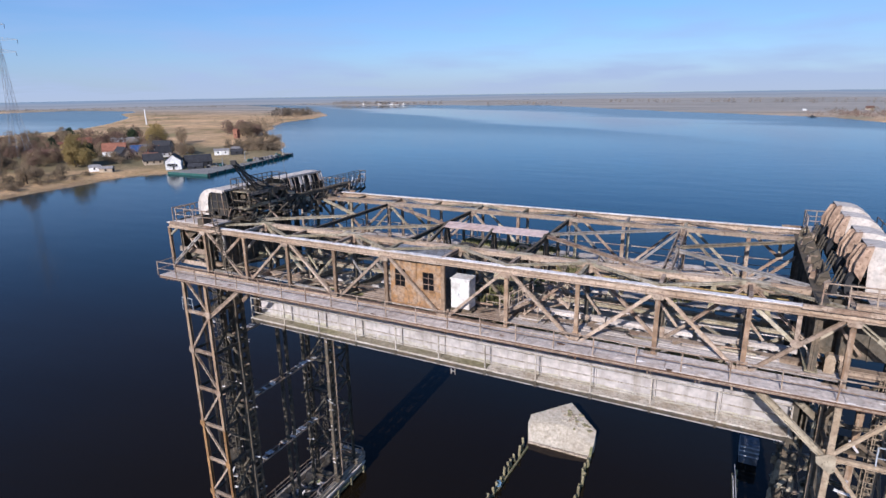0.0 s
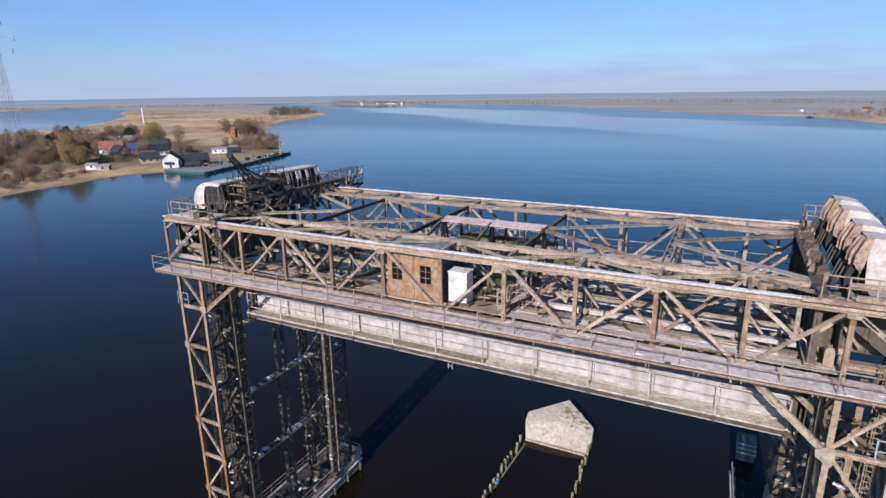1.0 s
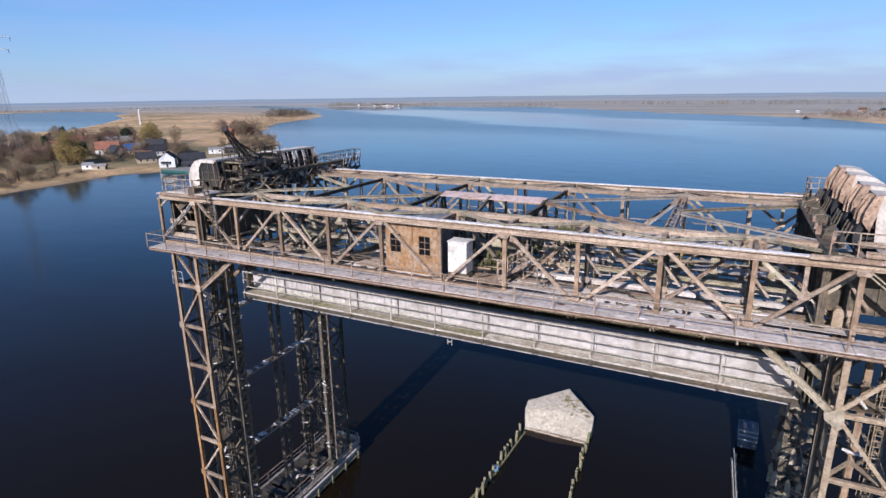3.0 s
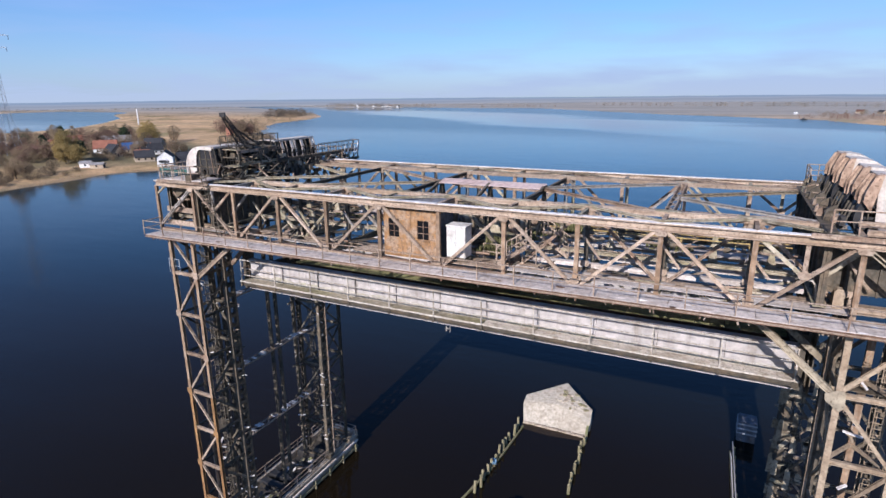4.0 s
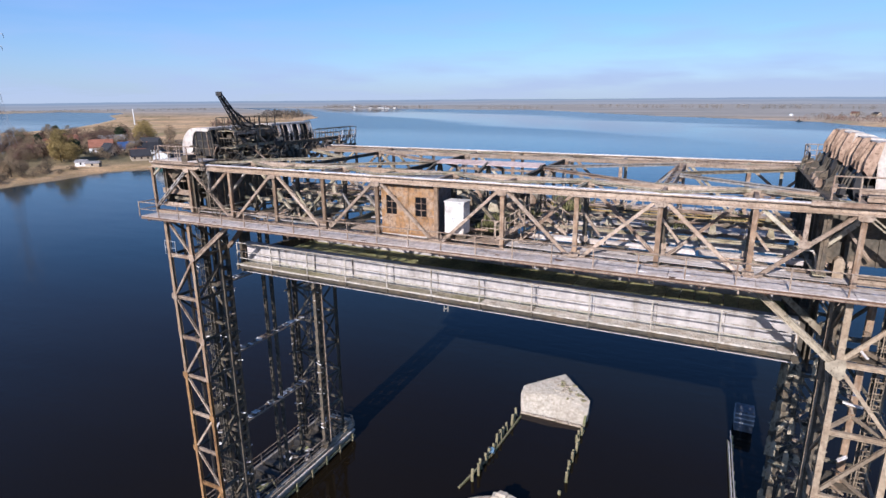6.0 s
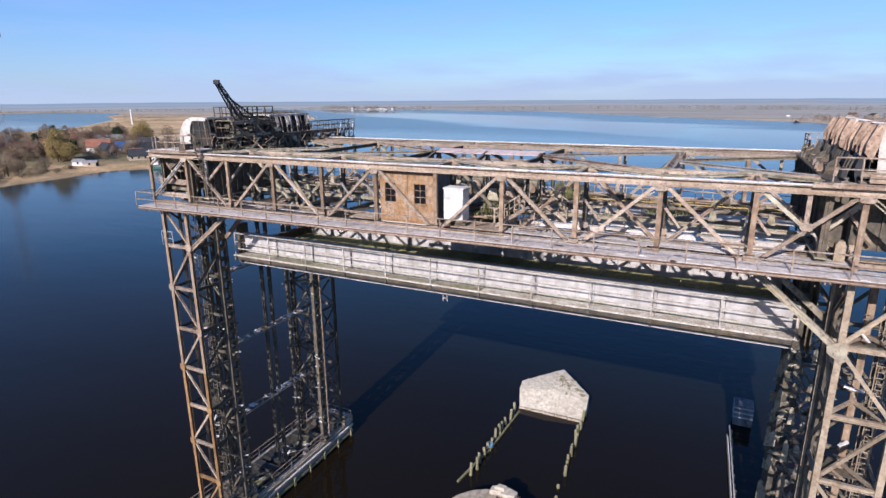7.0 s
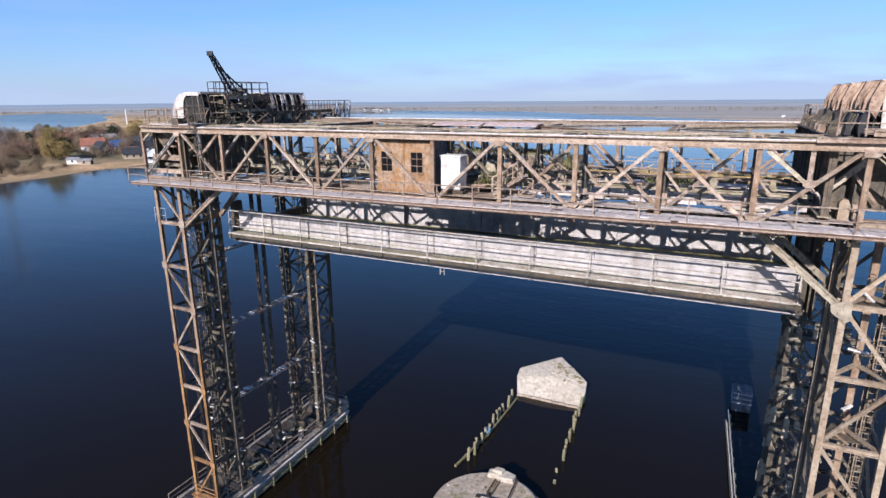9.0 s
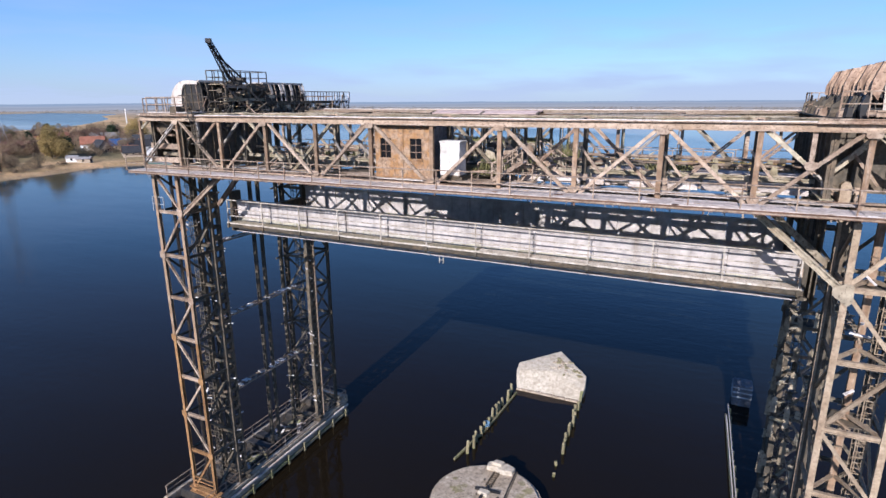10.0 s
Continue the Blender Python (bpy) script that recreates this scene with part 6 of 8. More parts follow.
def stair(x0, x1, y, z0, z1, w):
    s = thing("steel_stair", ((x0 + x1) / 2, y, z0), "open steel stair with pipe handrails on the deck", "stair")
    n = 6
    for yy in (y - w / 2, y + w / 2):
        part("stringer", Build().bar((x0, yy, z0), (x1, yy, z1), 0.05, 0.22), STEEL, s)
        rl = part("handrail", Build().tube((x0, yy, z0 + 1.0), (x1, yy, z1 + 1.0), 0.035), STEEL_PALE, s)
        part("rail", Build().tube((x0, yy, z0 + 0.55), (x1, yy, z1 + 0.55), 0.028), STEEL_PALE, rl)
        for k in range(4):
            f = k / 3
            x, z = x0 + (x1 - x0) * f, z0 + (z1 - z0) * f
            part("post", Build().bar((x, yy, z), (x, yy, z + 1.0), 0.05, 0.05), STEEL_PALE, rl)
    for k in range(n):
        f = (k + 0.5) / n
        x, z = x0 + (x1 - x0) * f, z0 + (z1 - z0) * f
        part("tread", Build().box(x - 0.14, x + 0.14, y - w / 2, y + w / 2, z - 0.02, z + 0.02), WALKWAY, s)


stair(3.4, 5.2, -0.5, 30.85, 32.0, 0.9)
stair(5.4, 7.0, 2.3, 32.0, 30.9, 0.9)

# ---------- deck planks ----------
deck = thing("plank_deck", (0, 6, 30.6), "grey weathered plank decking with gaps on the upper bridge", "deck")


def plank_rows(y0, y1, rows, z, xs, drop, mat=PLANK):
    w = (y1 - y0) / rows
    for a, b in zip(xs[:-1], xs[1:]):
        for r in range(rows):
            if random.random() < drop:
                continue
            ya = y0 + r * w
            t, k = random.uniform(-0.015, 0.02), random.uniform(-0.03, 0.03)
            e = random.uniform(0.0, 0.5) if random.random() < 0.2 else 0.02
            part("plank", Build().add(
                [(a + 0.02, ya + 0.02 + k, z + t), (b - e, ya + 0.02, z), (b - e, ya + w - 0.03, z), (a + 0.02, ya + w - 0.03 + k, z + t),
                 (a + 0.02, ya + 0.02 + k, z + t + 0.05), (b - e, ya + 0.02, z + 0.05), (b - e, ya + w - 0.03, z + 0.05), (a + 0.02, ya + w - 0.03 + k, z + t + 0.05)],
                [[3, 2, 1, 0], [4, 5, 6, 7], [0, 1, 5, 4], [1, 2, 6, 5], [2, 3, 7, 6], [3, 0, 4, 7]]), mat, deck)


plank_rows(-1.72, 0.05, 6, 30.72, [-6.6, -4.2, 0.0, 4.2], 0.06, STEEL_PALE)
plank_rows(-1.72, -1.12, 2, 30.72, PANELS[1:5] + [-6.6], 0.4, GREYED)
plank_rows(-1.72, -0.7, 4, 30.72, PANELS[7:-1], 0.12)
plank_rows(0.75, 2.1, 3, 30.98, [-6.6, -4.2, 0.0, 3.0], 0.25, PLANK)
plank_rows(11.95, 13.75, 5, 30.72, PANELS[1:-1], 0.15)
plank_rows(9.9, 11.2, 3, 30.98, PANELS[1:-1], 0.45, PLANK)
for a, b, n in ((7.7, 9.8, 4), (9.9, 11.3, 3)):
    plank_rows(a, b, n, 31.12, [-12.6, -8.4, -6.6], 0.25, PLANK)
    plank_rows(a, b, n, 31.12, [3.0, 5.4, 8.4, 12.6], 0.3, STEEL_MOSS)
# dark boards put in for the deep shade of the western bays
plank_rows(7.7, 9.8, 3, 31.12, [-19.6, -16.8, -12.6], 0.2, STEEL_DARK)
plank_rows(7.7, 11.3, 6, 31.12, [-6.6, -4.2, 0.0, 3.0], 0.08, STEEL_MOSS)
plank_rows(4.4, 7.6, 6, 31.17, [-6.6, -4.2, 0.0, 3.0], 0.0, STEEL_MOSS)
plank_rows(2.3, 4.2, 4, 31.17, [-6.6, -4.2, 0.0, 3.0], 0.0, STEEL_MOSS)
plank_rows(4.6, 6.4, 3, 31.17, [-21.0, -16.8, -12.6, -8.4], 0.75, STEEL_DARK)
plank_rows(4.6, 6.4, 3, 31.17, [8.4, 12.6, 16.8, 21.0], 0.3, PLANK)

# ---------- roofless machine house ----------
mh = thing("machine_house_frame", (0.2, 5.7, 31.2), "roofless machine house frame with pale ridge plate and dark rafters", "roof frame")
for xa, xb in ((-3.6, 0.3), (0.34, 4.25)):
    q = [(xa, 5.05, 34.46), (xb, 5.05, 34.46), (xb, 6.15, 34.64), (xa, 6.15, 34.64)]
    part("ridge_plate", Build().add([(x, y, z) for x, y, z in q] + [(x, y, z + 0.05) for x, y, z in q], [[3, 2, 1, 0], [4, 5, 6, 7], [0, 1, 5, 4], [1, 2, 6, 5], [2, 3, 7, 6], [3, 0, 4, 7]]), PINKISH, mh, "pale pinkish roof plate")
part("ridge_beam", Build().hbeam((-3.6, 5.7, 34.5), (4.25, 5.7, 34.5), 0.2, 0.2), STEEL_DARK, mh)
for x in (-3.6, 0.25, 4.2):
    for y, s in ((2.7, -1), (8.7, 1)):
        part("rafter", Build().hbeam((x, 5.7 + s * 0.2, 34.55), (x, y, 33.78), 0.16, 0.2), STEEL_DARK, mh)
        part("wall_post", Build().hbeam((x, y, 31.1), (x, y, 33.85), 0.18, 0.18, up=(0, 1, 0)), STEEL_DARK, mh)
        part("strut", Build().bar((x, 5.7 + s * 0.15, 34.45), (x, 5.7 + s * 0.9, 31.6), 0.12, 0.12), STEEL_DARK, mh)
    part("king_post", Build().bar((x, 5.7, 31.2), (x, 5.7, 34.45), 0.16, 0.16), STEEL_DARK, mh)
for y in (2.7, 8.7):
    part("eaves_beam", Build().hbeam((-3.6, y, 33.72), (4.2, y, 33.72), 0.14, 0.16), STEEL_DARK if y < 5 else STEEL, mh)


# deep unseen box below the house floor, added to throw shade on the far girder
shadow_box = part("machinery_tray", Build().box(-6.4, 1.4, 4.45, 7.5, 29.55, 30.3, 0.04), STEEL_DARK, bridge, "dark riveted box under the floor, unseen, added to cast shade")
for k in range(6):
    part("tray_rib", Build().bar((-6.2 + 1.5 * k, 4.4, 29.9), (-6.2 + 1.5 * k, 4.4, 30.9), 0.1, 0.06), STEEL_DARK, shadow_box)

# low mossy platform over the far machinery
mp = thing("machine_platform", (0.3, 9.1, 31.2), "low moss-grown plank platform over the machinery", "platform")
for k in range(8):
    y = 7.7 + 0.37 * k
    part("plank", Build().box(-3.9, 4.0 - random.uniform(0, 0.5), y, y + 0.33, 32.3, 32.36 + random.uniform(0, 0.03)), MOSS, mp)
for x in (-3.7, -1.2, 1.3, 3.8):
    for y in (7.9, 10.4):
        part("post", Build().bar((x, y, 31.15), (x, y, 32.3), 0.14, 0.14), STEEL_DARK, mp)

# ---------- hoisting machinery ----------
def gear(x, y, z, r, w, teeth):
    b = Build()
    vs, fs = [], []
    n = teeth * 2
    for yy in (y - w / 2, y + w / 2):
        for i in range(n):
            rr = r if i % 2 else r * 0.93
            vs.append((x + rr * math.cos(2 * math.pi * i / n), yy, z + rr * math.sin(2 * math.pi * i / n)))
    for yy in (y - w / 2, y + w / 2):
        for i in range(n):
            vs.append((x + r * 0.8 * math.cos(2 * math.pi * i / n), yy, z + r * 0.8 * math.sin(2 * math.pi * i / n)))
    for i in range(n):
        j = (i + 1) % n
        fs += [[i, j, n + j, n + i], [2 * n + j, 2 * n + i, 3 * n + i, 3 * n + j], [i, 2 * n + i, 2 * n + j, j], [n + j, 3 * n + j, 3 * n + i, n + i]]
    b.add(vs, fs)
    # hub ring, joined to the rim by spokes
    o = len(b.v)
    for rr, yy in ((0.2, y - w / 2), (0.2, y + w / 2), (0.08, y + w / 2), (0.08, y - w / 2)):
        b.v += [(x + r * rr * math.cos(2 * math.pi * i / n), yy, z + r * rr * math.sin(2 * math.pi * i / n)) for i in range(n)]
    for i in range(n):
        j = (i + 1) % n
        for q in range(4):
            b.f.append([o + q * n + i, o + q * n + j, o + ((q + 1) % 4) * n + j, o + ((q + 1) % 4) * n + i])
        if i % max(2, n // 6) == 0:
            b.f += [[2 * n + i, 2 * n + j, o + j, o + i], [3 * n + j, 3 * n + i, o + n + i, o + n + j], [2 * n + i, o + i, o + n + i, 3 * n + i], [2 * n + j, 3 * n + j, o + n + j, o + j]]
    return b


def winch(x, y, flip):
    w = thing("hoist_winch", (x, y, 31.22), "greasy mossy hoisting winch with gear wheels", "winch", "hoisting winches")
    part("bed_frame", Build().box(x - 1.5, x + 1.5, y - 0.9, y + 0.9, 31.22, 31.5, 0.05), STEEL_MOSS, w)
    part("large_gear", gear(x - 0.5, y - 0.6 * flip, 32.25, 0.85, 0.16, 30), BLACK, w)
    part("pinion", gear(x + 0.6, y - 0.6 * flip, 32.0, 0.3, 0.2, 12), BLACK, w)
    part("drum", Build().tube((x - 0.5, y - 0.45, 32.25), (x - 0.5, y + 0.75, 32.25), 0.42, 16), STEEL_DARK, w)
    for yy in (y - 0.8, y + 0.8):
        part("bearing_stand", Build().sweep([(-0.45, 0), (0.45, 0), (0.2, 0.85), (-0.2, 0.85)], (x - 0.5, yy - 0.07, 31.5), (x - 0.5, yy + 0.07, 31.5)), STEEL_MOSS, w)
    m = part("motor", Build().tube((x + 0.7, y - 0.35, 31.95), (x + 0.7, y + 0.65, 31.95), 0.4, 14), STEEL_MOSS, w)
    for yy in (y - 0.38, y + 0.62):
        part("end_bell", Build().tube((x + 0.7, yy, 31.95), (x + 0.7, yy + 0.1, 31.95), 0.44, 14), STEEL, m)
    part("brake_lever", Build().bar((x + 1.3, y, 31.4), (x + 1.6, y + 0.1, 32.6), 0.07, 0.07), STEEL, w)


for x, y, f in ((-2.2, 4.6, 1), (2.0, 4.4, -1), (-1.8, 7.1, 1), (2.4, 7.0, -1)):
    winch(x, y, f)


def shaft(x0, x1, y, z):
    s = thing("line_shaft", ((x0 + x1) / 2, y, z), "long rusty line shaft on bearing stools", "shaft", "line shafts")
    part("rod", Build().tube((x0, y, z), (x1, y, z), 0.09, 8), STEEL, s)
    n = 5
    for k in range(n):
        x = x0 + (x1 - x0) * (k + 0.5) / n
        part("bearing_stool", Build().sweep([(-0.28, 0), (0.28, 0), (0.12, z - 30.95), (-0.12, z - 30.95)], (x, y - 0.1, 30.98), (x, y + 0.1, 30.98)), STEEL_MOSS, s)
        part("coupling", Build().tube((x + 0.5, y, z), (x + 0.85, y, z), 0.17, 10), STEEL_DARK, s)


for a, b in ((-19.5, -4.0), (4.6, 19.5)):
    shaft(a, b, 4.3, 31.75)
    shaft(a, b, 7.7, 31.75)


def controller(x, y, h):
    c = thing("controller_stand", (x, y, 31.2), "mossy iron controller pedestal", "pedestal", "controller pedestals")
    part("column", Build().tube((x, y, 31.22), (x, y, 31.2 + h), 0.16, 8, 0.11), STEEL_MOSS, c)
    part("head", Build().tube((x, y, 31.2 + h), (x, y, 31.5 + h), 0.22, 10), STEEL_DARK, c)
    part("wheel", gear(x, y - 0.2, 31.3 + h, 0.3, 0.05, 10), STEEL_DARK, c)


for x, y, h in ((-6.5, 3.0, 0.9), (-5.2, 6.8, 1.1), (5.4, 6.2, 0.9), (7.2, 5.2, 1.2), (6.2, 7.2, 1.0), (9.6, 4.9, 0.9), (0.6, 3.2, 1.0), (-0.8, 2.6, 0.8)):
    controller(x, y, h)


def weeds(x, y, z, r, n, tall=0.45):
    b = Build()
    for k in range(n):
        a, d = random.uniform(0, 6.28), r * math.sqrt(random.random())
        px, py = x + d * math.cos(a), y + d * math.sin(a) * 0.6
        h, w, t = random.uniform(0.2, 1.0) * tall, random.uniform(0.04, 0.1), random.uniform(0, 6.28)
        dx, dy = w * math.cos(t), w * math.sin(t)
        b.add([(px - dx, py - dy, z), (px + dx, py + dy, z), (px + dx * 0.3 + random.uniform(-.1, .1), py + random.uniform(-.1, .1), z + h)], [[0, 1, 2]])
    tagged(part("weeds", b, LEAF, None), "tufts of moss and dry weeds growing on the deck", "weeds", "weeds on the bridge", "stuff")


for x, y, z, r in ((1.8, 6.0, 31.2, 1.8), (-2.0, 5.8, 31.2, 1.6), (3.2, 4.2, 31.2, 1.2), (5.0, 5.6, 31.22, 1.3), (-6.5, 5.8, 31.22, 1.4), (12.5, 5.4, 31.22, 1.4), (16.0, 10.4, 31.05, 1.6), (2.2, 0.6, 31.0, 1.0), (-12.0, 5.6, 31.2, 1.4)):
    weeds(x, y, z, r, 220)
for x, y, r, tall in ((5.4, 8.2, 1.0, 1.6), (6.2, 6.6, 1.0, 1.2), (5.8, 9.2, 1.2, 1.0), (2.6, 1.4, 0.9, 0.9)):
    weeds(x, y, 31.1, r, 420, tall)
for x, y, r in ((-2.6, 9.0, 1.3), (-0.4, 9.2, 1.5), (1.6, 9.0, 1.4), (3.2, 9.3, 1.0)):
    weeds(x, y, 32.3, r, 420, 0.45)


def scrap(x, y, z, n, reach):
    """Loose rods, angles and plates lying where the old machinery was."""
    h = thing("scrap_heap", (x, y, z), "loose rusty rods, pipes and plates on the bridge deck", "scrap", "scrap on the bridge")
    for k in range(n):
        a, l = random.choice((0.0, 0.0, 1.57, random.uniform(0, 3.14))), random.uniform(0.4, 2.2)
        c = Vector((x + random.uniform(-reach, reach), y + random.uniform(-0.6, 0.6), z + random.uniform(0.03, 0.5)))
        d = Vector((math.cos(a) * l / 2, math.sin(a) * l / 2, random.choice((0.0, 0.0, random.uniform(-0.3, 0.6)))))
        m = random.choice((STEEL, STEEL_DARK, STEEL_DARK, STEEL_MOSS, STEEL_PALE, BLACK, COVER_RUST))
        if k % 3 == 0:
            part("pipe", Build().tube(c - d, c + d, random.uniform(0.03, 0.07)), m, h)
        elif k % 3 == 1:
            part("angle_bar", Build().bar(c - d, c + d, 0.08, 0.08), m, h)
        else:
            part("plate", Build().bar(c - d * 0.5, c + d * 0.5, random.uniform(0.15, 0.5), 0.03), m, h)


for k in range(34):
    sx = -19.5 + 39.0 * (k + random.random() * 0.6) / 34
    scrap(sx, random.choice((1.5, 2.6, 5.4, 8.6, 9.6, 10.6) if -7 < sx < 2 else (5.4, 8.6, 9.6, 10.6)), 31.0, 12 if -7 < sx < 6 else 7, 1.5)
for k in range(8):
    scrap(-18.0 + 4.9 * k, -0.7, 30.78, 7, 1.2)


def deck_rail(x0, y0, x1, y1, z, n):
    r = thing("deck_railing", ((x0 + x1) / 2, (y0 + y1) / 2, z), "bent pipe railing standing on the bridge deck", "railing", "deck railings")
    railing("handrail", (x0, y0, z), (x1, y1, z), 1.0, n, (0.5,), r, STEEL_PALE, r=0.025)


for q in ((2.2, -0.2, 5.6, -0.2, 30.8, 5), (5.6, -0.2, 5.6, 2.4, 31.0, 4), (-8.0, 2.2, -4.6, 2.2, 31.0, 5), (6.6, 2.2, 12.2, 2.2, 31.0, 7), (-16.5, 2.2, -9.0, 2.2, 31.0, 8), (7.0, 9.8, 16.0, 9.8, 31.0, 9), (-15.0, 9.8, -6.0, 9.8, 31.0, 9)):
    deck_rail(*q)

# ---------- derrick crane on its service car above the western sheaves ----------
cr = thing("service_car", (-20.2, 3.4, 34.6), "dark rusty service car with railed platform above the sheaves", "service car")
for x in (-20.9, -19.2):
    for y in (1.3, 3.5, 5.6):
        part("leg", Build().hbeam((x, y, 34.66), (x, y, 36.55), 0.16, 0.16, up=(0, 1, 0)), STEEL_DARK, cr)
    part("side_beam", Build().hbeam((x, 1.1, 36.5), (x, 5.8, 36.5), 0.16, 0.24), STEEL, cr)
    part("side_beam", Build().hbeam((x, 1.1, 35.5), (x, 5.8, 35.5), 0.14, 0.2), STEEL_MOSS, cr)
    for a, b in ((1.3, 3.5), (3.5, 5.6)):
        part("cross_brace", Build().bar((x, a, 34.8), (x, b, 36.4), 0.1, 0.1), STEEL_DARK, cr)
        part("cross_brace", Build().bar((x, b, 34.8), (x, a, 36.4), 0.1, 0.1), STEEL, cr)
for k in range(12):
    y = 1.1 + k * 0.39
    if k not in (4, 9):
        part("floor_board", Build().box(-20.9, -19.2, y, y + 0.35, 36.62, 36.67), STEEL_DARK if k % 3 else STEEL_MOSS, cr)
for p, q, n in (((-19.2, 1.1), (-19.2, 5.8), 6), ((-20.9, 1.1), (-20.9, 5.8), 9), ((-20.9, 1.1), (-19.2, 1.1), 3), ((-20.9, 5.8), (-19.2, 5.8), 3)):
    railing("car_rail", (*p, 36.67), (*q, 36.67), 1.0, n, (0.5,), cr, STEEL_DARK, r=0.025)
for k in range(22):
    x, y, z = random.uniform(-20.6, -19.2), random.uniform(1.1, 6.6), random.uniform(34.8, 36.2)
    l = random.uniform(0.3, 0.8)
    part("gear_housing", Build().box(x - l / 2, x + l / 2, y - l / 2, y + l / 2, z, z + random.uniform(0.25, 0.6), 0.06), random.choice((STEEL_DARK, BLACK, STEEL_MOSS, STEEL_DARK)), cr)

for k in range(70):
    x, y, z = random.uniform(-19.9, -18.2), random.uniform(-0.4, 5.8), random.uniform(34.5, 36.3)
    if (x + 19.9) / 2.5 + (z - 34.4) / 2.0 > 1.25:
        z = random.uniform(34.4, 34.8)
    a, l = random.choice((0.0, 1.57, 1.57, random.uniform(0, 3.14))), random.uniform(0.3, 1.3)
    d = Vector((math.cos(a) * l / 2, math.sin(a) * l / 2, random.choice((0.0, 0.0, random.uniform(-0.5, 0.5)))))
    part("lever_rod", Build().bar(Vector((x, y, z)) - d, Vector((x, y, z)) + d, random.uniform(0.04, 0.13), random.uniform(0.04, 0.09)), random.choice((STEEL_MOSS, STEEL_DARK, STEEL_DARK, BLACK, BLACK, STEEL)), cr)
for z in (34.5, 35.35):
    for y in (0.6, 2.2, 4.4):
        part("deck_grate", Build().box(-20.4, -18.6 if z < 35 else -19.0, y, y + random.uniform(0.5, 0.9), z, z + 0.05), random.choice((STEEL_MOSS, STEEL_DARK)), cr)

dk = thing("derrick_crane", (-19.6, 2.3, 36.67), "black lattice derrick crane jib with back stay", "crane")
foot, tip = Vector((-19.7, 2.5, 36.75)), Vector((-17.5, -1.5, 39.45))
axis = (tip - foot).normalized()
sd = axis.cross(Vector((0, 0, 1))).normalized()
upv = sd.cross(axis)
for a, b in ((-1, -1), (1, -1), (1, 1), (-1, 1)):
    part("jib_chord", Build().bar(foot + sd * a * 0.24 + upv * b * 0.3, tip + sd * a * 0.1 + upv * b * 0.1, 0.07, 0.07), BLACK, dk)
lac = Build()
N = 10
for i in range(N):
    f, g = i / N, (i + 1) / N
    for b in (-1, 1):
        wf, wg = 0.24 - 0.14 * f, 0.24 - 0.14 * g
        s = 1 if i % 2 else -1
        lac.bar(foot.lerp(tip, f) + sd * s * wf + upv * b * (0.28 - 0.16 * f), foot.lerp(tip, g) - sd * s * wg + upv * b * (0.28 - 0.16 * g), 0.035, 0.035)
    for a in (-1, 1):
        lac.bar(foot.lerp(tip, f) + sd * a * (0.24 - 0.14 * f) - upv * (0.28 - 0.16 * f), foot.lerp(tip, g) + sd * a * (0.24 - 0.14 * g) + upv * (0.3 - 0.2 * g), 0.035, 0.035)
part("jib_lacing", lac, BLACK, dk)
part("jib_head", Build().bar(tip - sd * 0.18, tip + sd * 0.18, 0.3, 0.3), BLACK, dk)
part("back_stay", Build().bar(foot.lerp(tip, 0.72), (-19.9, 4.3, 36.75), 0.09, 0.09), BLACK, dk)
part("back_stay", Build().bar(foot.lerp(tip, 0.72), (-20.7, 3.6, 36.75), 0.09, 0.09), BLACK, dk)
part("turntable", Build().tube((-19.7, 2.6, 36.67), (-19.7, 2.6, 36.85), 0.6, 14), STEEL_DARK, dk)
part("winch_drum", Build().tube((-20.3, 3.1, 37.0), (-19.3, 3.5, 37.0), 0.22, 10), BLACK, dk)
part("crank_frame", Build().bar((-20.2, 3.2, 36.7), (-19.9, 3.4, 37.5), 0.08, 0.08), BLACK, dk)

# caged ladder from the walkway to the western platform
ld = thing("caged_ladder", (-18.8, -2.35, 30.5), "rusty caged ladder from walkway to sheave platform", "ladder")
for dx in (-0.22, 0.22):
    part("stile", Build().bar((-18.3 + dx, -2.3, 30.6), (-19.5 + dx, -2.3, 35.9), 0.045, 0.045), STEEL_DARK, ld)
for k in range(17):
    f = k / 17
    part("rung", Build().bar((-18.3 - 1.2 * f - 0.22, -2.3, 30.7 + 5.2 * f), (-18.3 - 1.2 * f + 0.22, -2.3, 30.7 + 5.2 * f), 0.03, 0.03), STEEL_DARK, ld)
for k in range(9):
    f = 0.34 + k * 0.08
    cx, cz = -18.3 - 1.2 * f, 30.7 + 5.2 * f
    b = Build()
    pts = [(cx + 0.36 * math.cos(t), -2.3 - 0.5 * math.sin(t), cz) for t in np.linspace(0, math.pi, 8)]
    part("hoop", b.path(pts, 0.03, 0.06), STEEL_DARK, ld)

# ---------- village and shore ----------
def height_at(x, y):
    return float(land_height(np.array([float(x)]), np.array([float(y)]))[0])


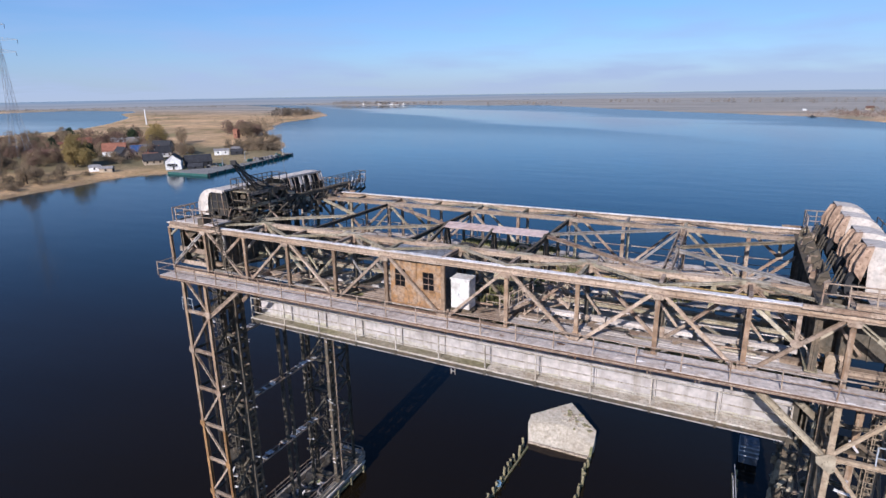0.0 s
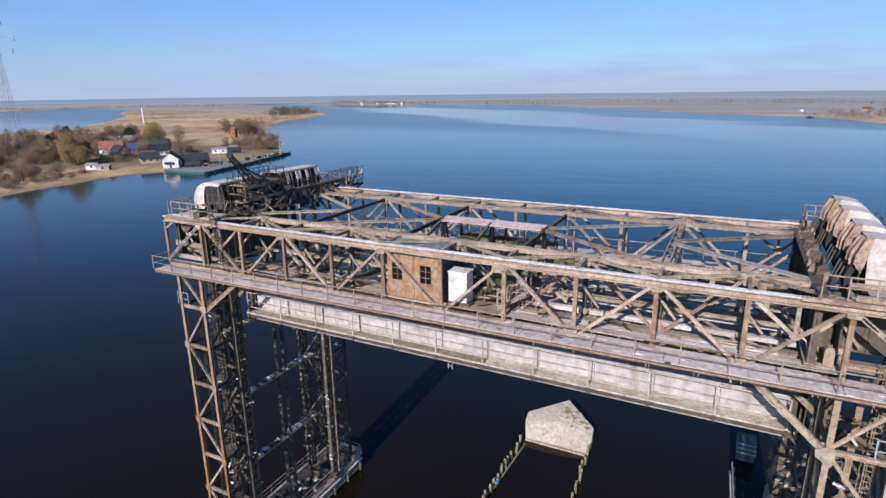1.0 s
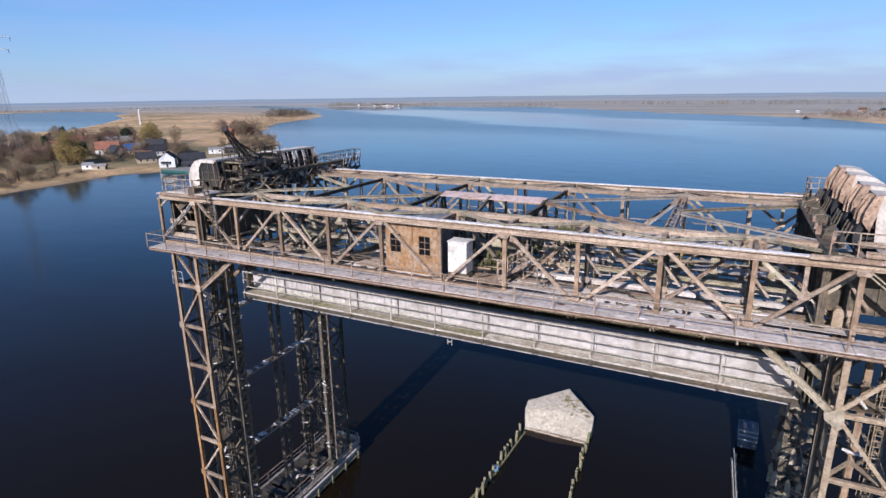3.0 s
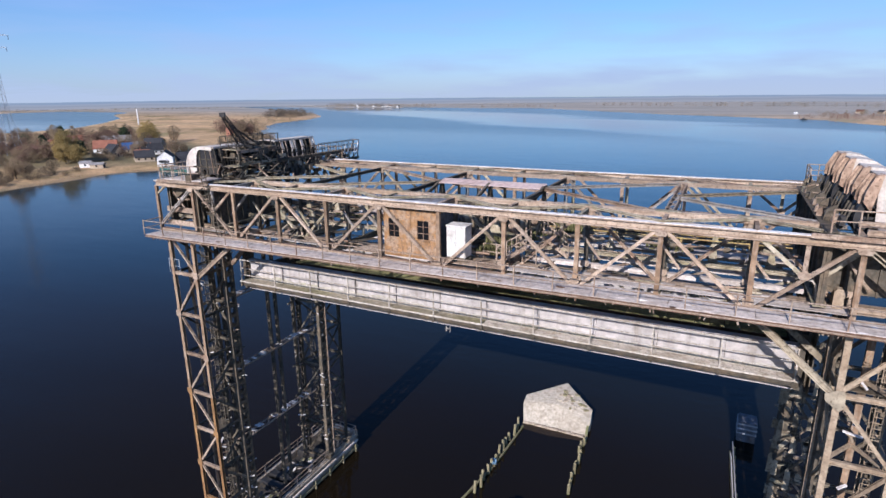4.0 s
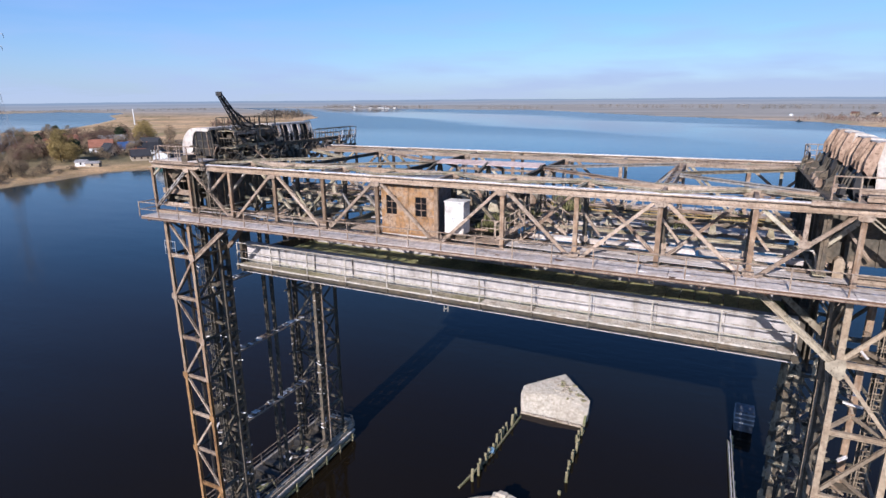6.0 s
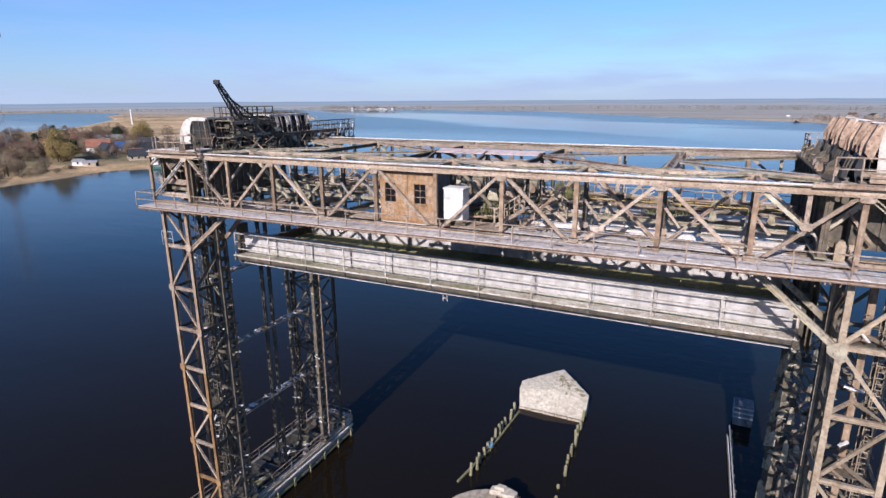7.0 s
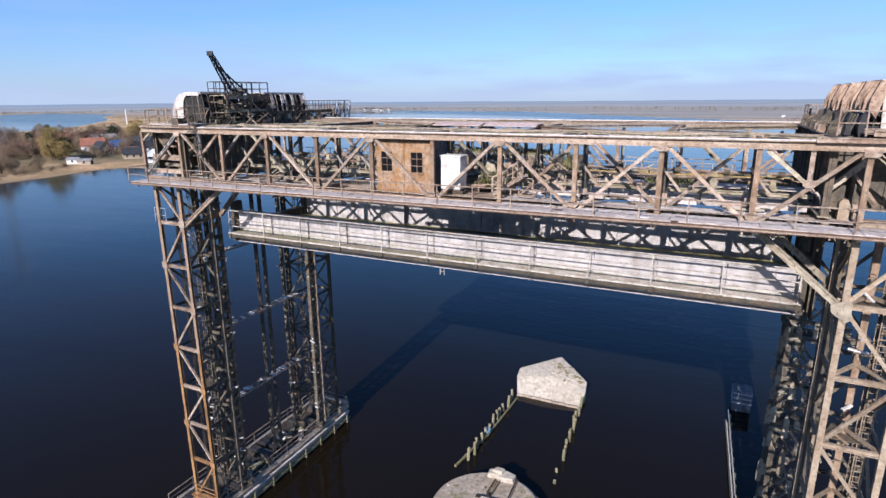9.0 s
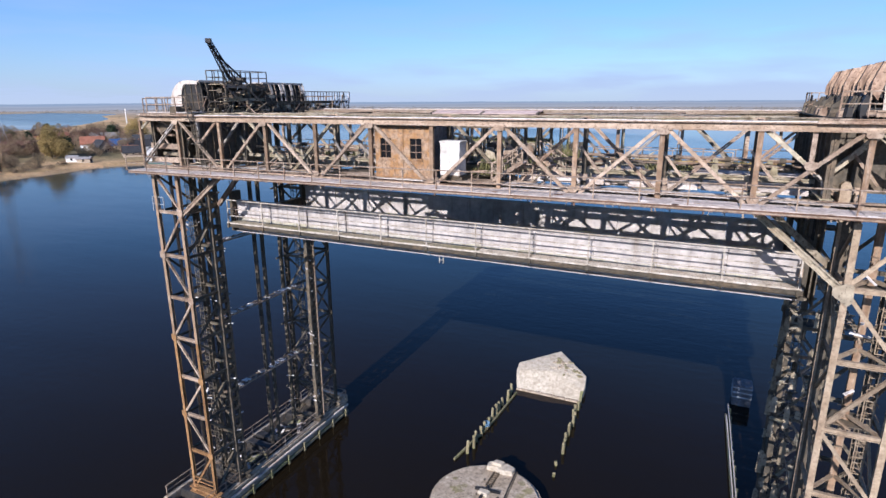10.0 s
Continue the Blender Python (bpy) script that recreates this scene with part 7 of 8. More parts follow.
def house(x, y, w, d, h, rise, turn_deg, wall, roof, label, windows=3, chimney=True):
    z = max(0.2, height_at(x, y)) - 0.1
    t = thing("house", (0, 0, 0), label, "house", "village houses")
    walls = Build()
    walls.box(-w / 2, w / 2, -d / 2, d / 2, 0, h)
    for s in (-1, 1):
        xx = s * w / 2
        walls.add([(xx, -d / 2, h), (xx, d / 2, h), (xx, 0, h + rise - 0.12), (xx - s * 0.25, -d / 2, h), (xx - s * 0.25, d / 2, h), (xx - s * 0.25, 0, h + rise - 0.12)],
                  [[0, 1, 2], [5, 4, 3], [0, 2, 5, 3], [1, 4, 5, 2], [0, 3, 4, 1]])
    wl = part("wall", walls, wall, t)
    for s in (-1, 1):
        r = Build()
        r.add([(-w / 2 - 0.4, s * (d / 2 + 0.4), h - 0.4 * rise / (d / 2)), (w / 2 + 0.4, s * (d / 2 + 0.4), h - 0.4 * rise / (d / 2)), (w / 2 + 0.4, 0, h + rise), (-w / 2 - 0.4, 0, h + rise),
               (-w / 2 - 0.4, s * (d / 2 + 0.4), h - 0.4 * rise / (d / 2) + 0.18), (w / 2 + 0.4, s * (d / 2 + 0.4), h - 0.4 * rise / (d / 2) + 0.18), (w / 2 + 0.4, 0, h + rise + 0.18), (-w / 2 - 0.4, 0, h + rise + 0.18)],
              [[0, 1, 2, 3], [7, 6, 5, 4], [0, 4, 5, 1], [1, 5, 6, 2], [2, 6, 7, 3], [3, 7, 4, 0]])
        part("roof", r, roof, t)
    for s in (-1, 1):
        for k in range(windows):
            cx = -w / 2 + w * (k + 0.5) / windows
            part("window", Build().box(cx - 0.5, cx + 0.5, s * d / 2 - 0.04, s * d / 2 + 0.04, h * 0.4, h * 0.4 + 1.2), PANE, wl)
    for s in (-1, 1):
        for cy in (-d / 5, d / 5):
            part("window", Build().box(s * w / 2 - 0.04, s * w / 2 + 0.04, cy - 0.45, cy + 0.45, h * 0.4, h * 0.4 + 1.2), PANE, wl)
    part("door", Build().box(w / 2 - 0.03, w / 2 + 0.05, -0.5, 0.5, 0.1, 2.1), TILE_DARK, wl)
    if chimney:
        part("chimney", Build().box(-w / 5 - 0.35, -w / 5 + 0.35, 0.2, 0.9, h + rise * 0.5, h + rise + 0.9), BRICK_WALL, t)
    t.matrix_basis = pose(x, y, z, 0, 0, turn_deg)
    return t


white_house = house(-284.5, 198, 12, 8.6, 5.4, 3.4, -44, RENDER_WHITE, TILE_DARK, "white rendered house with dark roof by the quay", 3, False)
part("balcony", Build().box(6.02, 7.2, -3.2, 1.0, 2.6, 2.75), TILE_DARK, white_house)
part("balcony_rail", Build().box(7.1, 7.2, -3.2, 1.0, 2.75, 3.7), TILE_DARK, white_house)
house(-282, 213, 15, 10, 3.0, 3.8, 58, TILE_DARK, TILE_DARK, "dark timber boat shed with dark roof", 3, False)
house(-272, 203, 8, 6, 2.4, 1.6, 40, TILE_DARK, TILE_DARK, "low dark lean-to beside the boat shed", 1, False)
house(-409, 193, 19, 9, 3.2, 4.6, 58, BRICK_WALL, TILE_BROWN, "long low house with brown-red tiled roof")
house(-389, 230, 15, 9, 4.2, 5.2, 50, RENDER_WHITE, TILE_RED, "white house with red tiled roof")
house(-480, 262, 13, 9, 3.6, 4.8, 62, RENDER_SAND, TILE_RED, "sand house with orange-red roof among trees")
house(-364, 219, 12, 9, 3.4, 5.0, -10, RENDER_SAND, TILE_DARK, "sand gabled house with steep dark roof")
house(-372, 236, 8, 7, 3.6, 4.2, 48, RENDER_SAND, TILE_BLUE, "house with bright blue tarpaulin roof")
house(-381, 250, 9, 7, 4.0, 3.2, 70, RENDER_WHITE, TILE_GREY, "white house with pale grey roof")
house(-442, 275, 21, 11, 4.6, 4.0, 57, BRICK_WALL, TILE_GREY, "long barn with pale grey roof and dark wall")
house(-368, 254, 14, 10, 4.2, 5.6, 22, RENDER_SAND, TILE_DARK, "tall sand rendered house with dark roof")
house(-350, 240, 10, 8, 3.4, 4.2, 64, RENDER_WHITE, TILE_DARK, "white house with dark roof")
house(-316, 207, 11, 8, 3.0, 3.8, 58, RENDER_SAND, TILE_DARK, "sand cottage with dark brown roof")
house(-327, 214, 9, 7, 3.0, 3.4, 30, RENDER_SAND, TILE_BROWN, "sand cottage with brown roof")
house(-340, 224, 9, 7, 2.8, 3.6, 75, BRICK_WALL, TILE_DARK, "brick cottage with dark roof")
house(-455, 228, 14, 9, 3.4, 4.6, 50, BRICK_WALL, TILE_RED, "brick house with red tiled roof")
house(-356, 261, 8, 7, 3.0, 5.0, -30, RENDER_WHITE, TILE_DARK, "narrow white gable house with dark roof")
house(-320, 172, 6, 4, 2.6, 1.2, 35, RENDER_WHITE, TILE_GREY, "small white shed near the shore", 1, False)
house(-309.5, 172, 7, 4, 2.4, 1.0, 35, RENDER_SAND, TILE_GREY, "small sand-coloured shed near the shore", 1, False)
house(-319, 265, 10, 6, 3.4, 1.0, 50, RENDER_WHITE, TILE_GREY, "flat white harbour building", 2, False)
house(-325, 284, 6, 5, 3.0, 1.0, 50, RENDER_WHITE, TILE_GREY, "small white harbour kiosk", 1, False)
house(-309, 270, 8, 5, 2.6, 1.6, 40, TILE_DARK, TILE_DARK, "dark timber harbour shed", 1, False)
house(-427, 382, 4.5, 4.5, 8.0, 1.2, 10, BRICK_WALL, TILE_RED, "slender brick transformer tower", 1, False)
house(108, 1112, 5, 4, 2.0, 1.2, 10, RENDER_WHITE, RENDER_WHITE, "bright white house on the far shore", 2, False)
for k, (x, y) in enumerate(((-1010, 1580), (-985, 1560), (-960, 1545), (-1050, 1590), (-1120, 1600), (-940, 1560), (230, 1130), (260, 1090), (205, 1160))):
    house(x, y, 11, 8, 3.4, 3, 20 + 17 * k, RENDER_WHITE if k < 6 else RENDER_SAND, (TILE_DARK, TILE_GREY, TILE_BROWN)[k % 3], "pale house in the far village across the lake", 2, False)


# ---------- quay, boats, masts ----------
def quay():
    q = thing("quay", (-260, 230, 0), "green sheet-pile quay with grey deck at the harbour", "quay")
    o = [(-276, 186), (-244.5, 187), (-253, 222), (-274, 289), (-279, 289), (-262, 230), (-268, 205)]
    part("wall", Build().plan(o, -2.5, 1.3), QUAY_GREEN, q)
    part("deck", Build().plan([(x + (0.4 if x < -262 else -0.4), y + 0.3) for x, y in o], 1.3, 1.45), QUAY_DECK, q)
    for k in range(14):
        f = k / 13
        x, y = -244.0 + (-274 + 244) * f, 188 + 101 * f
        if k > 3:
            x = -253 + (-274 + 253) * (k - 4) / 9 + 0.6
            y = 222 + 67 * (k - 4) / 9
        part("fender", Build().tube((x, y, -0.6), (x, y, 1.9), 0.35, 8), TILE_DARK, q)
    return q


quay()


def boat(x, y, turn_deg, l, hull, cabin, label):
    b = thing("moored_boat", (0, 0, 0), label, "boat", "moored boats")
    w = l * 0.3
    n = 9
    vs, fs = [], []
    for z, k in ((-0.3, 0.7), (0.9, 1.0)):
        for i in range(n):
            u = i / (n - 1)
            hw = w / 2 * k * (1 - max(0, (u - 0.55) / 0.45) ** 2)
            vs += [(-l / 2 + l * u, hw, z + (0.3 * u * u if z > 0 else 0)), (-l / 2 + l * u, -hw, z + (0.3 * u * u if z > 0 else 0))]
    for i in range(n - 1):
        a, c = 2 * i, 2 * n + 2 * i
        fs += [[a, a + 2, c + 2, c], [a + 1, c + 1, c + 3, a + 3], [c, c + 2, c + 3, c + 1], [a, a + 1, a + 3, a + 2]]
    fs += [[0, 2 * n, 2 * n + 1, 1]]
    part("hull", Build().add(vs, fs), hull, b)
    part("cabin", Build().box(-l * 0.25, l * 0.08, -w * 0.3, w * 0.3, 0.9, 2.3, 0.2), cabin, b)
    part("mast", Build().tube((l * 0.1, 0, 0.9), (l * 0.1, 0, 0.9 + l * 0.6), 0.06, 6), GALVANISED, b)
    b.matrix_basis = pose(x, y, 0.1, 0, 0, turn_deg)


for x, y, a, l in ((-259.5, 217, 70, 8), (-258, 226, 80, 7), (-262.5, 209, 60, 6)):
    boat(x, y, a, l, RENDER_WHITE if l > 6 else TILE_GREY, TILE_GREY, "pale motor boat laid up at the quay")
boat(104, 926, 20, 9, TILE_DARK, TILE_DARK, "dark boat off the far shore")


def stacks():
    """Loose goods on the quay."""
    for k in range(36):
        f = random.random()
        x, y = -268 + 6 * random.random() + (-6 * f), 206 + 72 * f
        w, l, h = random.uniform(0.8, 2.6), random.uniform(0.8, 3.4), random.uniform(0.6, 1.8)
        t = thing("crate_stack", (x, y, 1.4), "dark stacked goods on the quay deck", "crate", "goods on the quay")
        b = Build()
        b.box(x - w / 2, x + w / 2, y - l / 2, y + l / 2, 1.45, 1.45 + h, 0.08)
        part("crate", b, random.choice((TILE_DARK, TILE_DARK, QUAY_GREEN, RENDER_SAND, TILE_GREY)), t)


stacks()
mast = thing("white_mast", (-771, 533, 1), "tall white tapered mast in the meadow", "mast")
part("pole", Build().tube((-771, 533, 0), (-771, 533, 24), 1.0, 10, 0.7), RENDER_WHITE, mast)
for x, y, h in ((-282, 288, 11), (-270, 240, 8), (-263, 215, 7)):
    lp = thing("quay_lamp_post", (x, y, 1.4), "pale slender lamp post on the quay", "lamp post", "quay lamp posts")
    part("pole", Build().tube((x, y, 1.2), (x, y, h), 0.25, 6, 0.12), GALVANISED, lp)
    part("arm", Build().bar((x, y, h), (x + 1.2, y, h + 0.2), 0.14, 0.1), GALVANISED, lp)


def pylon(x, y, h):
    p = thing("power_pylon", (x, y, 1), "tall grey lattice power pylon with three cross-arms", "pylon")
    levels = [(1.0, 6.0), (14, 4.4), (27, 3.1), (40, 2.3), (53, 1.8), (66, 1.3), (79, 0.9), (h, 0.4)]
    for sx, sy in ((-1, -1), (1, -1), (1, 1), (-1, 1)):
        leg = Build()
        n = len(levels)
        leg.v = [(x + sx * w + dx, y + sy * w + dy, z) for z, w in levels for dx, dy in ((-.08, -.08), (.08, -.08), (.08, .08), (-.08, .08))]
        leg.f = [[4 * i + k, 4 * i + (k + 1) % 4, 4 * i + 4 + (k + 1) % 4, 4 * i + 4 + k] for i in range(n - 1) for k in range(4)] + [[3, 2, 1, 0], [4 * n - 4, 4 * n - 3, 4 * n - 2, 4 * n - 1]]
        part("leg", leg, GALVANISED, p)
    for (z0, w0), (z1, w1) in zip(levels[:-1], levels[1:]):
        for a, c in (((-1, -1), (1, -1)), ((1, -1), (1, 1)), ((1, 1), (-1, 1)), ((-1, 1), (-1, -1))):
            part("brace", Build().bar((x + a[0] * w0, y + a[1] * w0, z0), (x + c[0] * w1, y + c[1] * w1, z1), 0.08, 0.08), GALVANISED, p)
            part("brace", Build().bar((x + c[0] * w0, y + c[1] * w0, z0), (x + a[0] * w1, y + a[1] * w1, z1), 0.08, 0.08), GALVANISED, p)
            part("brace", Build().bar((x + a[0] * w1, y + a[1] * w1, z1), (x + c[0] * w1, y + c[1] * w1, z1), 0.08, 0.08), GALVANISED, p)
    ux, uy = 0.88, 0.47
    for z, r in ((74, 11.0), (82, 13.5), (92, 6.5)):
        for s in (-1, 1):
            arm = Build()
            tip_ = (x + s * ux * r, y + s * uy * r, z + 0.4)
            arm.bar((x, y, z), tip_, 0.25, 0.25)
            arm.bar((x, y, z + 2.2), tip_, 0.22, 0.22)
            for k in range(1, 4):
                f = k / 4
                arm.bar((x + s * ux * r * f, y + s * uy * r * f, z + 0.4 * f), (x + s * ux * r * f, y + s * uy * r * f, z + 2.2 - 1.8 * f), 0.14, 0.14)
            part("cross_arm", arm, GALVANISED, p)
            part("insulator", Build().tube((tip_[0], tip_[1], z - 2.4), (tip_[0], tip_[1], z + 0.4), 0.16, 6), TILE_DARK, p)


pylon(-448, 198, 94)


# ---------- trees, shrubs and reeds ----------
def tree(name, kind, mat, h, spread, seed, label, clumps=70):
    rnd = random.Random(seed)
    t = thing(name, (0, 0, 0), label, "tree" if h > 5 else "shrub", "shore trees" if h > 5 else "shore shrubs")
    tr = Build()
    tr.tube((0, 0, -0.5), (0, 0, h * 0.45), h * 0.028, 6, h * 0.018)
    tr.tube((0, 0, h * 0.45), (rnd.uniform(-.3, .3), rnd.uniform(-.3, .3), h * 0.9), h * 0.018, 5, h * 0.004)
    if kind != "conifer":
        for k in range(9):
            a, z0 = rnd.uniform(0, 6.28), h * rnd.uniform(0.2, 0.6)
            l = spread * rnd.uniform(0.5, 0.95)
            tr.tube((0, 0, z0), (l * math.cos(a), l * math.sin(a), z0 + l * rnd.uniform(0.5, 1.1)), h * 0.012, 4, h * 0.003)
    part("trunk", tr, BARK, t)
    c = Build()
    for k in range(clumps):
        if kind == "conifer":
            f = rnd.random() ** 0.8
            z, r = h * (0.08 + 0.92 * f), spread * (1 - f) * rnd.uniform(0.6, 1.05) + 0.1
            a = rnd.uniform(0, 6.28)
            cx, cy, size, n = r * math.cos(a), r * math.sin(a), spread * 0.32, 6
        else:
            while True:
                u = Vector((rnd.uniform(-1, 1), rnd.uniform(-1, 1), rnd.uniform(-1, 1)))
                if 0.25 < u.length < 1:
                    break
            lump = 1 + 0.25 * math.sin(3 * math.atan2(u.y, u.x) + seed) * (1 - abs(u.z))
            low = 0.1 if kind != "shrub" else 0.0
            cx, cy, z = u.x * spread * lump, u.y * spread * lump, h * (low + (1 - low) * (0.5 + 0.5 * u.z))
            size, n = spread * (0.12 if kind != "willow" else 0.10), 9
        for q in range(n):
            ax, ay, az = cx + rnd.gauss(0, size * 0.6), cy + rnd.gauss(0, size * 0.6), z + rnd.gauss(0, size * 0.5)
            d = Vector((rnd.gauss(0, 1), rnd.gauss(0, 1), rnd.gauss(0.5 if kind != "willow" else -0.6, 0.9))).normalized()
            e = d.cross(Vector((rnd.gauss(0, 1), rnd.gauss(0, 1), rnd.gauss(0, 1)))).normalized()
            L, W = size * rnd.uniform(0.8, 1.5), size * (rnd.uniform(0.12, 0.3) if kind in ("bare", "shrub") else rnd.uniform(0.25, 0.5))
            p = Vector((ax, ay, max(0.1, az)))
            c.add([p - e * W, p + d * L * 0.6 - e * W * 0.4, p + d * L, p + e * W], [[0, 1, 2, 3]])
    part("crown", c, mat, t)
    return t


MODELS = {}
for i in range(3):
    MODELS["bare", i] = tree("bare_tree", "bare", TWIGS, 10 + i, 3.6 + 0.4 * i, 11 + i, "leafless brown deciduous tree near the lake shore", 240)
    MODELS["red", i] = tree("bare_tree", "bare", REDDISH, 9 + i, 3.6 + 0.3 * i, 31 + i, "leafless reddish-brown tree in the village", 240)
    MODELS["willow", i] = tree("willow_tree", "willow", WILLOW, 10 + i, 4.2, 51 + i, "yellow-twigged willow tree in the village", 420)
    MODELS["shrub", i] = tree("shrub", "shrub", TWIGS, 4 + 0.6 * i, 3.0 + 0.4 * i, 71 + i, "leafless brown shrub on the bank", 150)
MODELS["conifer", 0] = tree("conifer", "conifer", CONIFER, 9.5, 3.4, 91, "dark evergreen conifer in the village", 90)
MODELS["conifer", 1] = tree("conifer", "conifer", CONIFER, 7.5, 3.2, 92, "dark evergreen conifer in the village", 80)
PLACED = set()


YARDS = [o.matrix_basis.translation.copy() for o in scene.objects if o.parent is None and o.name.startswith("house")]


def plant(kind, x, y, s=1.0):
    z = height_at(x, y)
    if z < 0.25 or (-306 < x < -262 and 150 < y < 222):
        return
    if any((x - p.x + 4.0) ** 2 + (y - p.y - 2.6) ** 2 < 64 for p in YARDS):
        return
    options = [k for k in MODELS if k[0] == kind and k not in PLACED] or [k for k in MODELS if k[0] == kind]
    key = random.choice(options)
    m = Matrix.Translation((x, y, z - 0.1)) @ Matrix.Rotation(random.uniform(0, 6.28), 4, "Z") @ Matrix.Diagonal((s * random.uniform(0.9, 1.15), s * random.uniform(0.9, 1.15), s, 1))
    if key not in PLACED:
        PLACED.add(key)
        MODELS[key].matrix_basis = m
    else:
        set_copy(MODELS[key], m)


def set_copy(ob, m):
    c = copy_thing(ob, Matrix.Identity(4))
    c.matrix_basis = m


def scatter(kinds, n, x0, y0, x1, y1, width, s0=0.7, s1=1.2):
    """Trees along a line in plan, spread to both sides."""
    for k in range(n):
        f = random.random()
        dx, dy = x1 - x0, y1 - y0
        l = math.hypot(dx, dy)
        o = random.uniform(-width, width)
        plant(random.choice(kinds), x0 + dx * f - dy / l * o, y0 + dy * f + dx / l * o, random.uniform(s0, s1))


for x, y, s in ((-356, 183, 1.7), (-364, 186, 1.5), (-350, 178, 1.35), (-345, 182, 1.1), (-416, 285, 1.7), (-411, 280, 1.5), (-421, 290, 1.4)):
    plant("willow", x, y, s)
for x, y, s in ((-524, 249, 1.1), (-520, 244, 0.9), (-556, 296, 1.5), (-548, 292, 1.3), (-462, 297, 1.5), (-457, 292, 1.4), (-432, 212, 1.1), (-398, 218, 1.2), (-395, 213, 1.0), (-470, 232, 1.1)):
    plant("conifer", x, y, s)
for x, y, s in ((-436, 254, 1.35), (-428, 250, 1.4), (-422, 258, 1.25), (-431, 246, 1.2)):
    plant("red", x, y, s)
for k in range(7):
    plant("red", -458 + random.uniform(-14, 14), 414 + random.uniform(-10, 10), random.uniform(1.0, 1.7))
scatter(("bare", "red", "bare", "shrub"), 150, -440, 150, -385, 280, 62, 0.55, 1.05)
scatter(("bare", "red"), 80, -530, 190, -480, 340, 60, 0.8, 1.3)
scatter(("bare", "shrub"), 14, -336, 185, -345, 262, 14, 0.5, 0.9)
scatter(("shrub", "bare", "shrub"), 26, -308, 92, -330, 150, 16, 0.5, 0.95)
scatter(("shrub",), 20, -296, 100, -300, 165, 7, 0.4, 0.7)
scatter(("bare", "shrub", "shrub"), 48, -306, 292, -400, 400, 24, 0.5, 0.8)
scatter(("red", "bare"), 16, -420, 385, -490, 460, 22, 0.9, 1.4)
scatter(("shrub",), 22, -300, 296, -345, 345, 12, 0.6, 1.0)


def wood(n, x0, y0, x1, y1, width, h0, h1, mat, label):
    """Far brush and trees that nobody could count: many small crowns in one mesh."""
    b = Build()
    dx, dy = x1 - x0, y1 - y0
    l = math.hypot(dx, dy)
    for k in range(n):
        f, o = random.random(), random.uniform(-width, width)
        x, y = x0 + dx * f - dy / l * o, y0 + dy * f + dx / l * o
        z = height_at(x, y)
        if z < 0.25:
            continue
        h = random.uniform(h0, h1)
        r = h * random.uniform(0.35, 0.6)
        b.tube((x, y, z - 0.3), (x, y, z + h * 0.6), 0.16, 4, 0.05)
        for q in range(48):
            a, e, u = random.uniform(0, 6.28), math.sqrt(random.random()), random.uniform(0.08, 1.0)
            w = r * e * math.sin(math.pi * min(0.97, 0.12 + 0.85 * u)) ** 0.6
            p = Vector((x + w * math.cos(a), y + w * math.sin(a), z + h * u))
            d = Vector((random.gauss(0, 1), random.gauss(0, 1), random.gauss(0.5, 0.9))).normalized() * (0.13 * h)
            g = d.cross(Vector((random.gauss(0, 1), random.gauss(0, 1), random.gauss(0, 1)))).normalized() * (0.05 * h)
            b.add([p - g, p + d * 0.6 - g * 0.4, p + d, p + g], [[0, 1, 2, 3]])
    tagged(part("far_brush", b, mat, None), label, "trees", "far brush and woods", "stuff")


wood(120, -480, 470, -630, 660, 26, 3, 9, TWIGS, "leafless brown brush along the peninsula shore")
wood(110, -735, 775, -765, 890, 30, 7, 15, DARKWOOD, "dark leafless wood on the peninsula spit")
wood(50, -650, 690, -760, 900, 22, 4, 8, TWIGS, "brown leafless brush along the spit")
wood(30, -700, 500, -1000, 800, 160, 3, 6, TWIGS, "scattered brown bushes in the reed meadow")
wood(170, 112, 985, 360, 800, 46, 4, 8, REDDISH, "brown scrub along the far shore")
wood(110, 130, 1030, 420, 1010, 90, 5, 9, TWIGS, "leafless trees behind the far shore")
wood(240, -2060, 860, -1480, 1330, 45, 3, 7, FARWOOD, "dark tree strips beyond the lagoon")
wood(60, -640, 1530, -440, 1600, 50, 4, 8, FARWOOD, "grey-brown brush on the far bank")
wood(190, -1260, 1620, -820, 1560, 50, 6, 12, FARWOOD, "trees around the far village across the lake")
wood(150, -350, 1720, 700, 1500, 60, 6, 11, FARWOOD, "long grey tree line on the far pasture")
wood(90, 300, 1180, 900, 1050, 50, 5, 10, FARWOOD, "grey tree line behind the far shore")
scatter(("shrub", "shrub", "bare"), 60, -318, 296, -352, 318, 16, 0.5, 0.9)
scatter(("shrub", "red"), 60, -440, 170, -370, 270, 55, 0.5, 0.9)
for key in MODELS:
    if key not in PLACED:
        plant(key[0], -405 + random.uniform(-25, 25), 215 + random.uniform(-25, 25), 1.0)


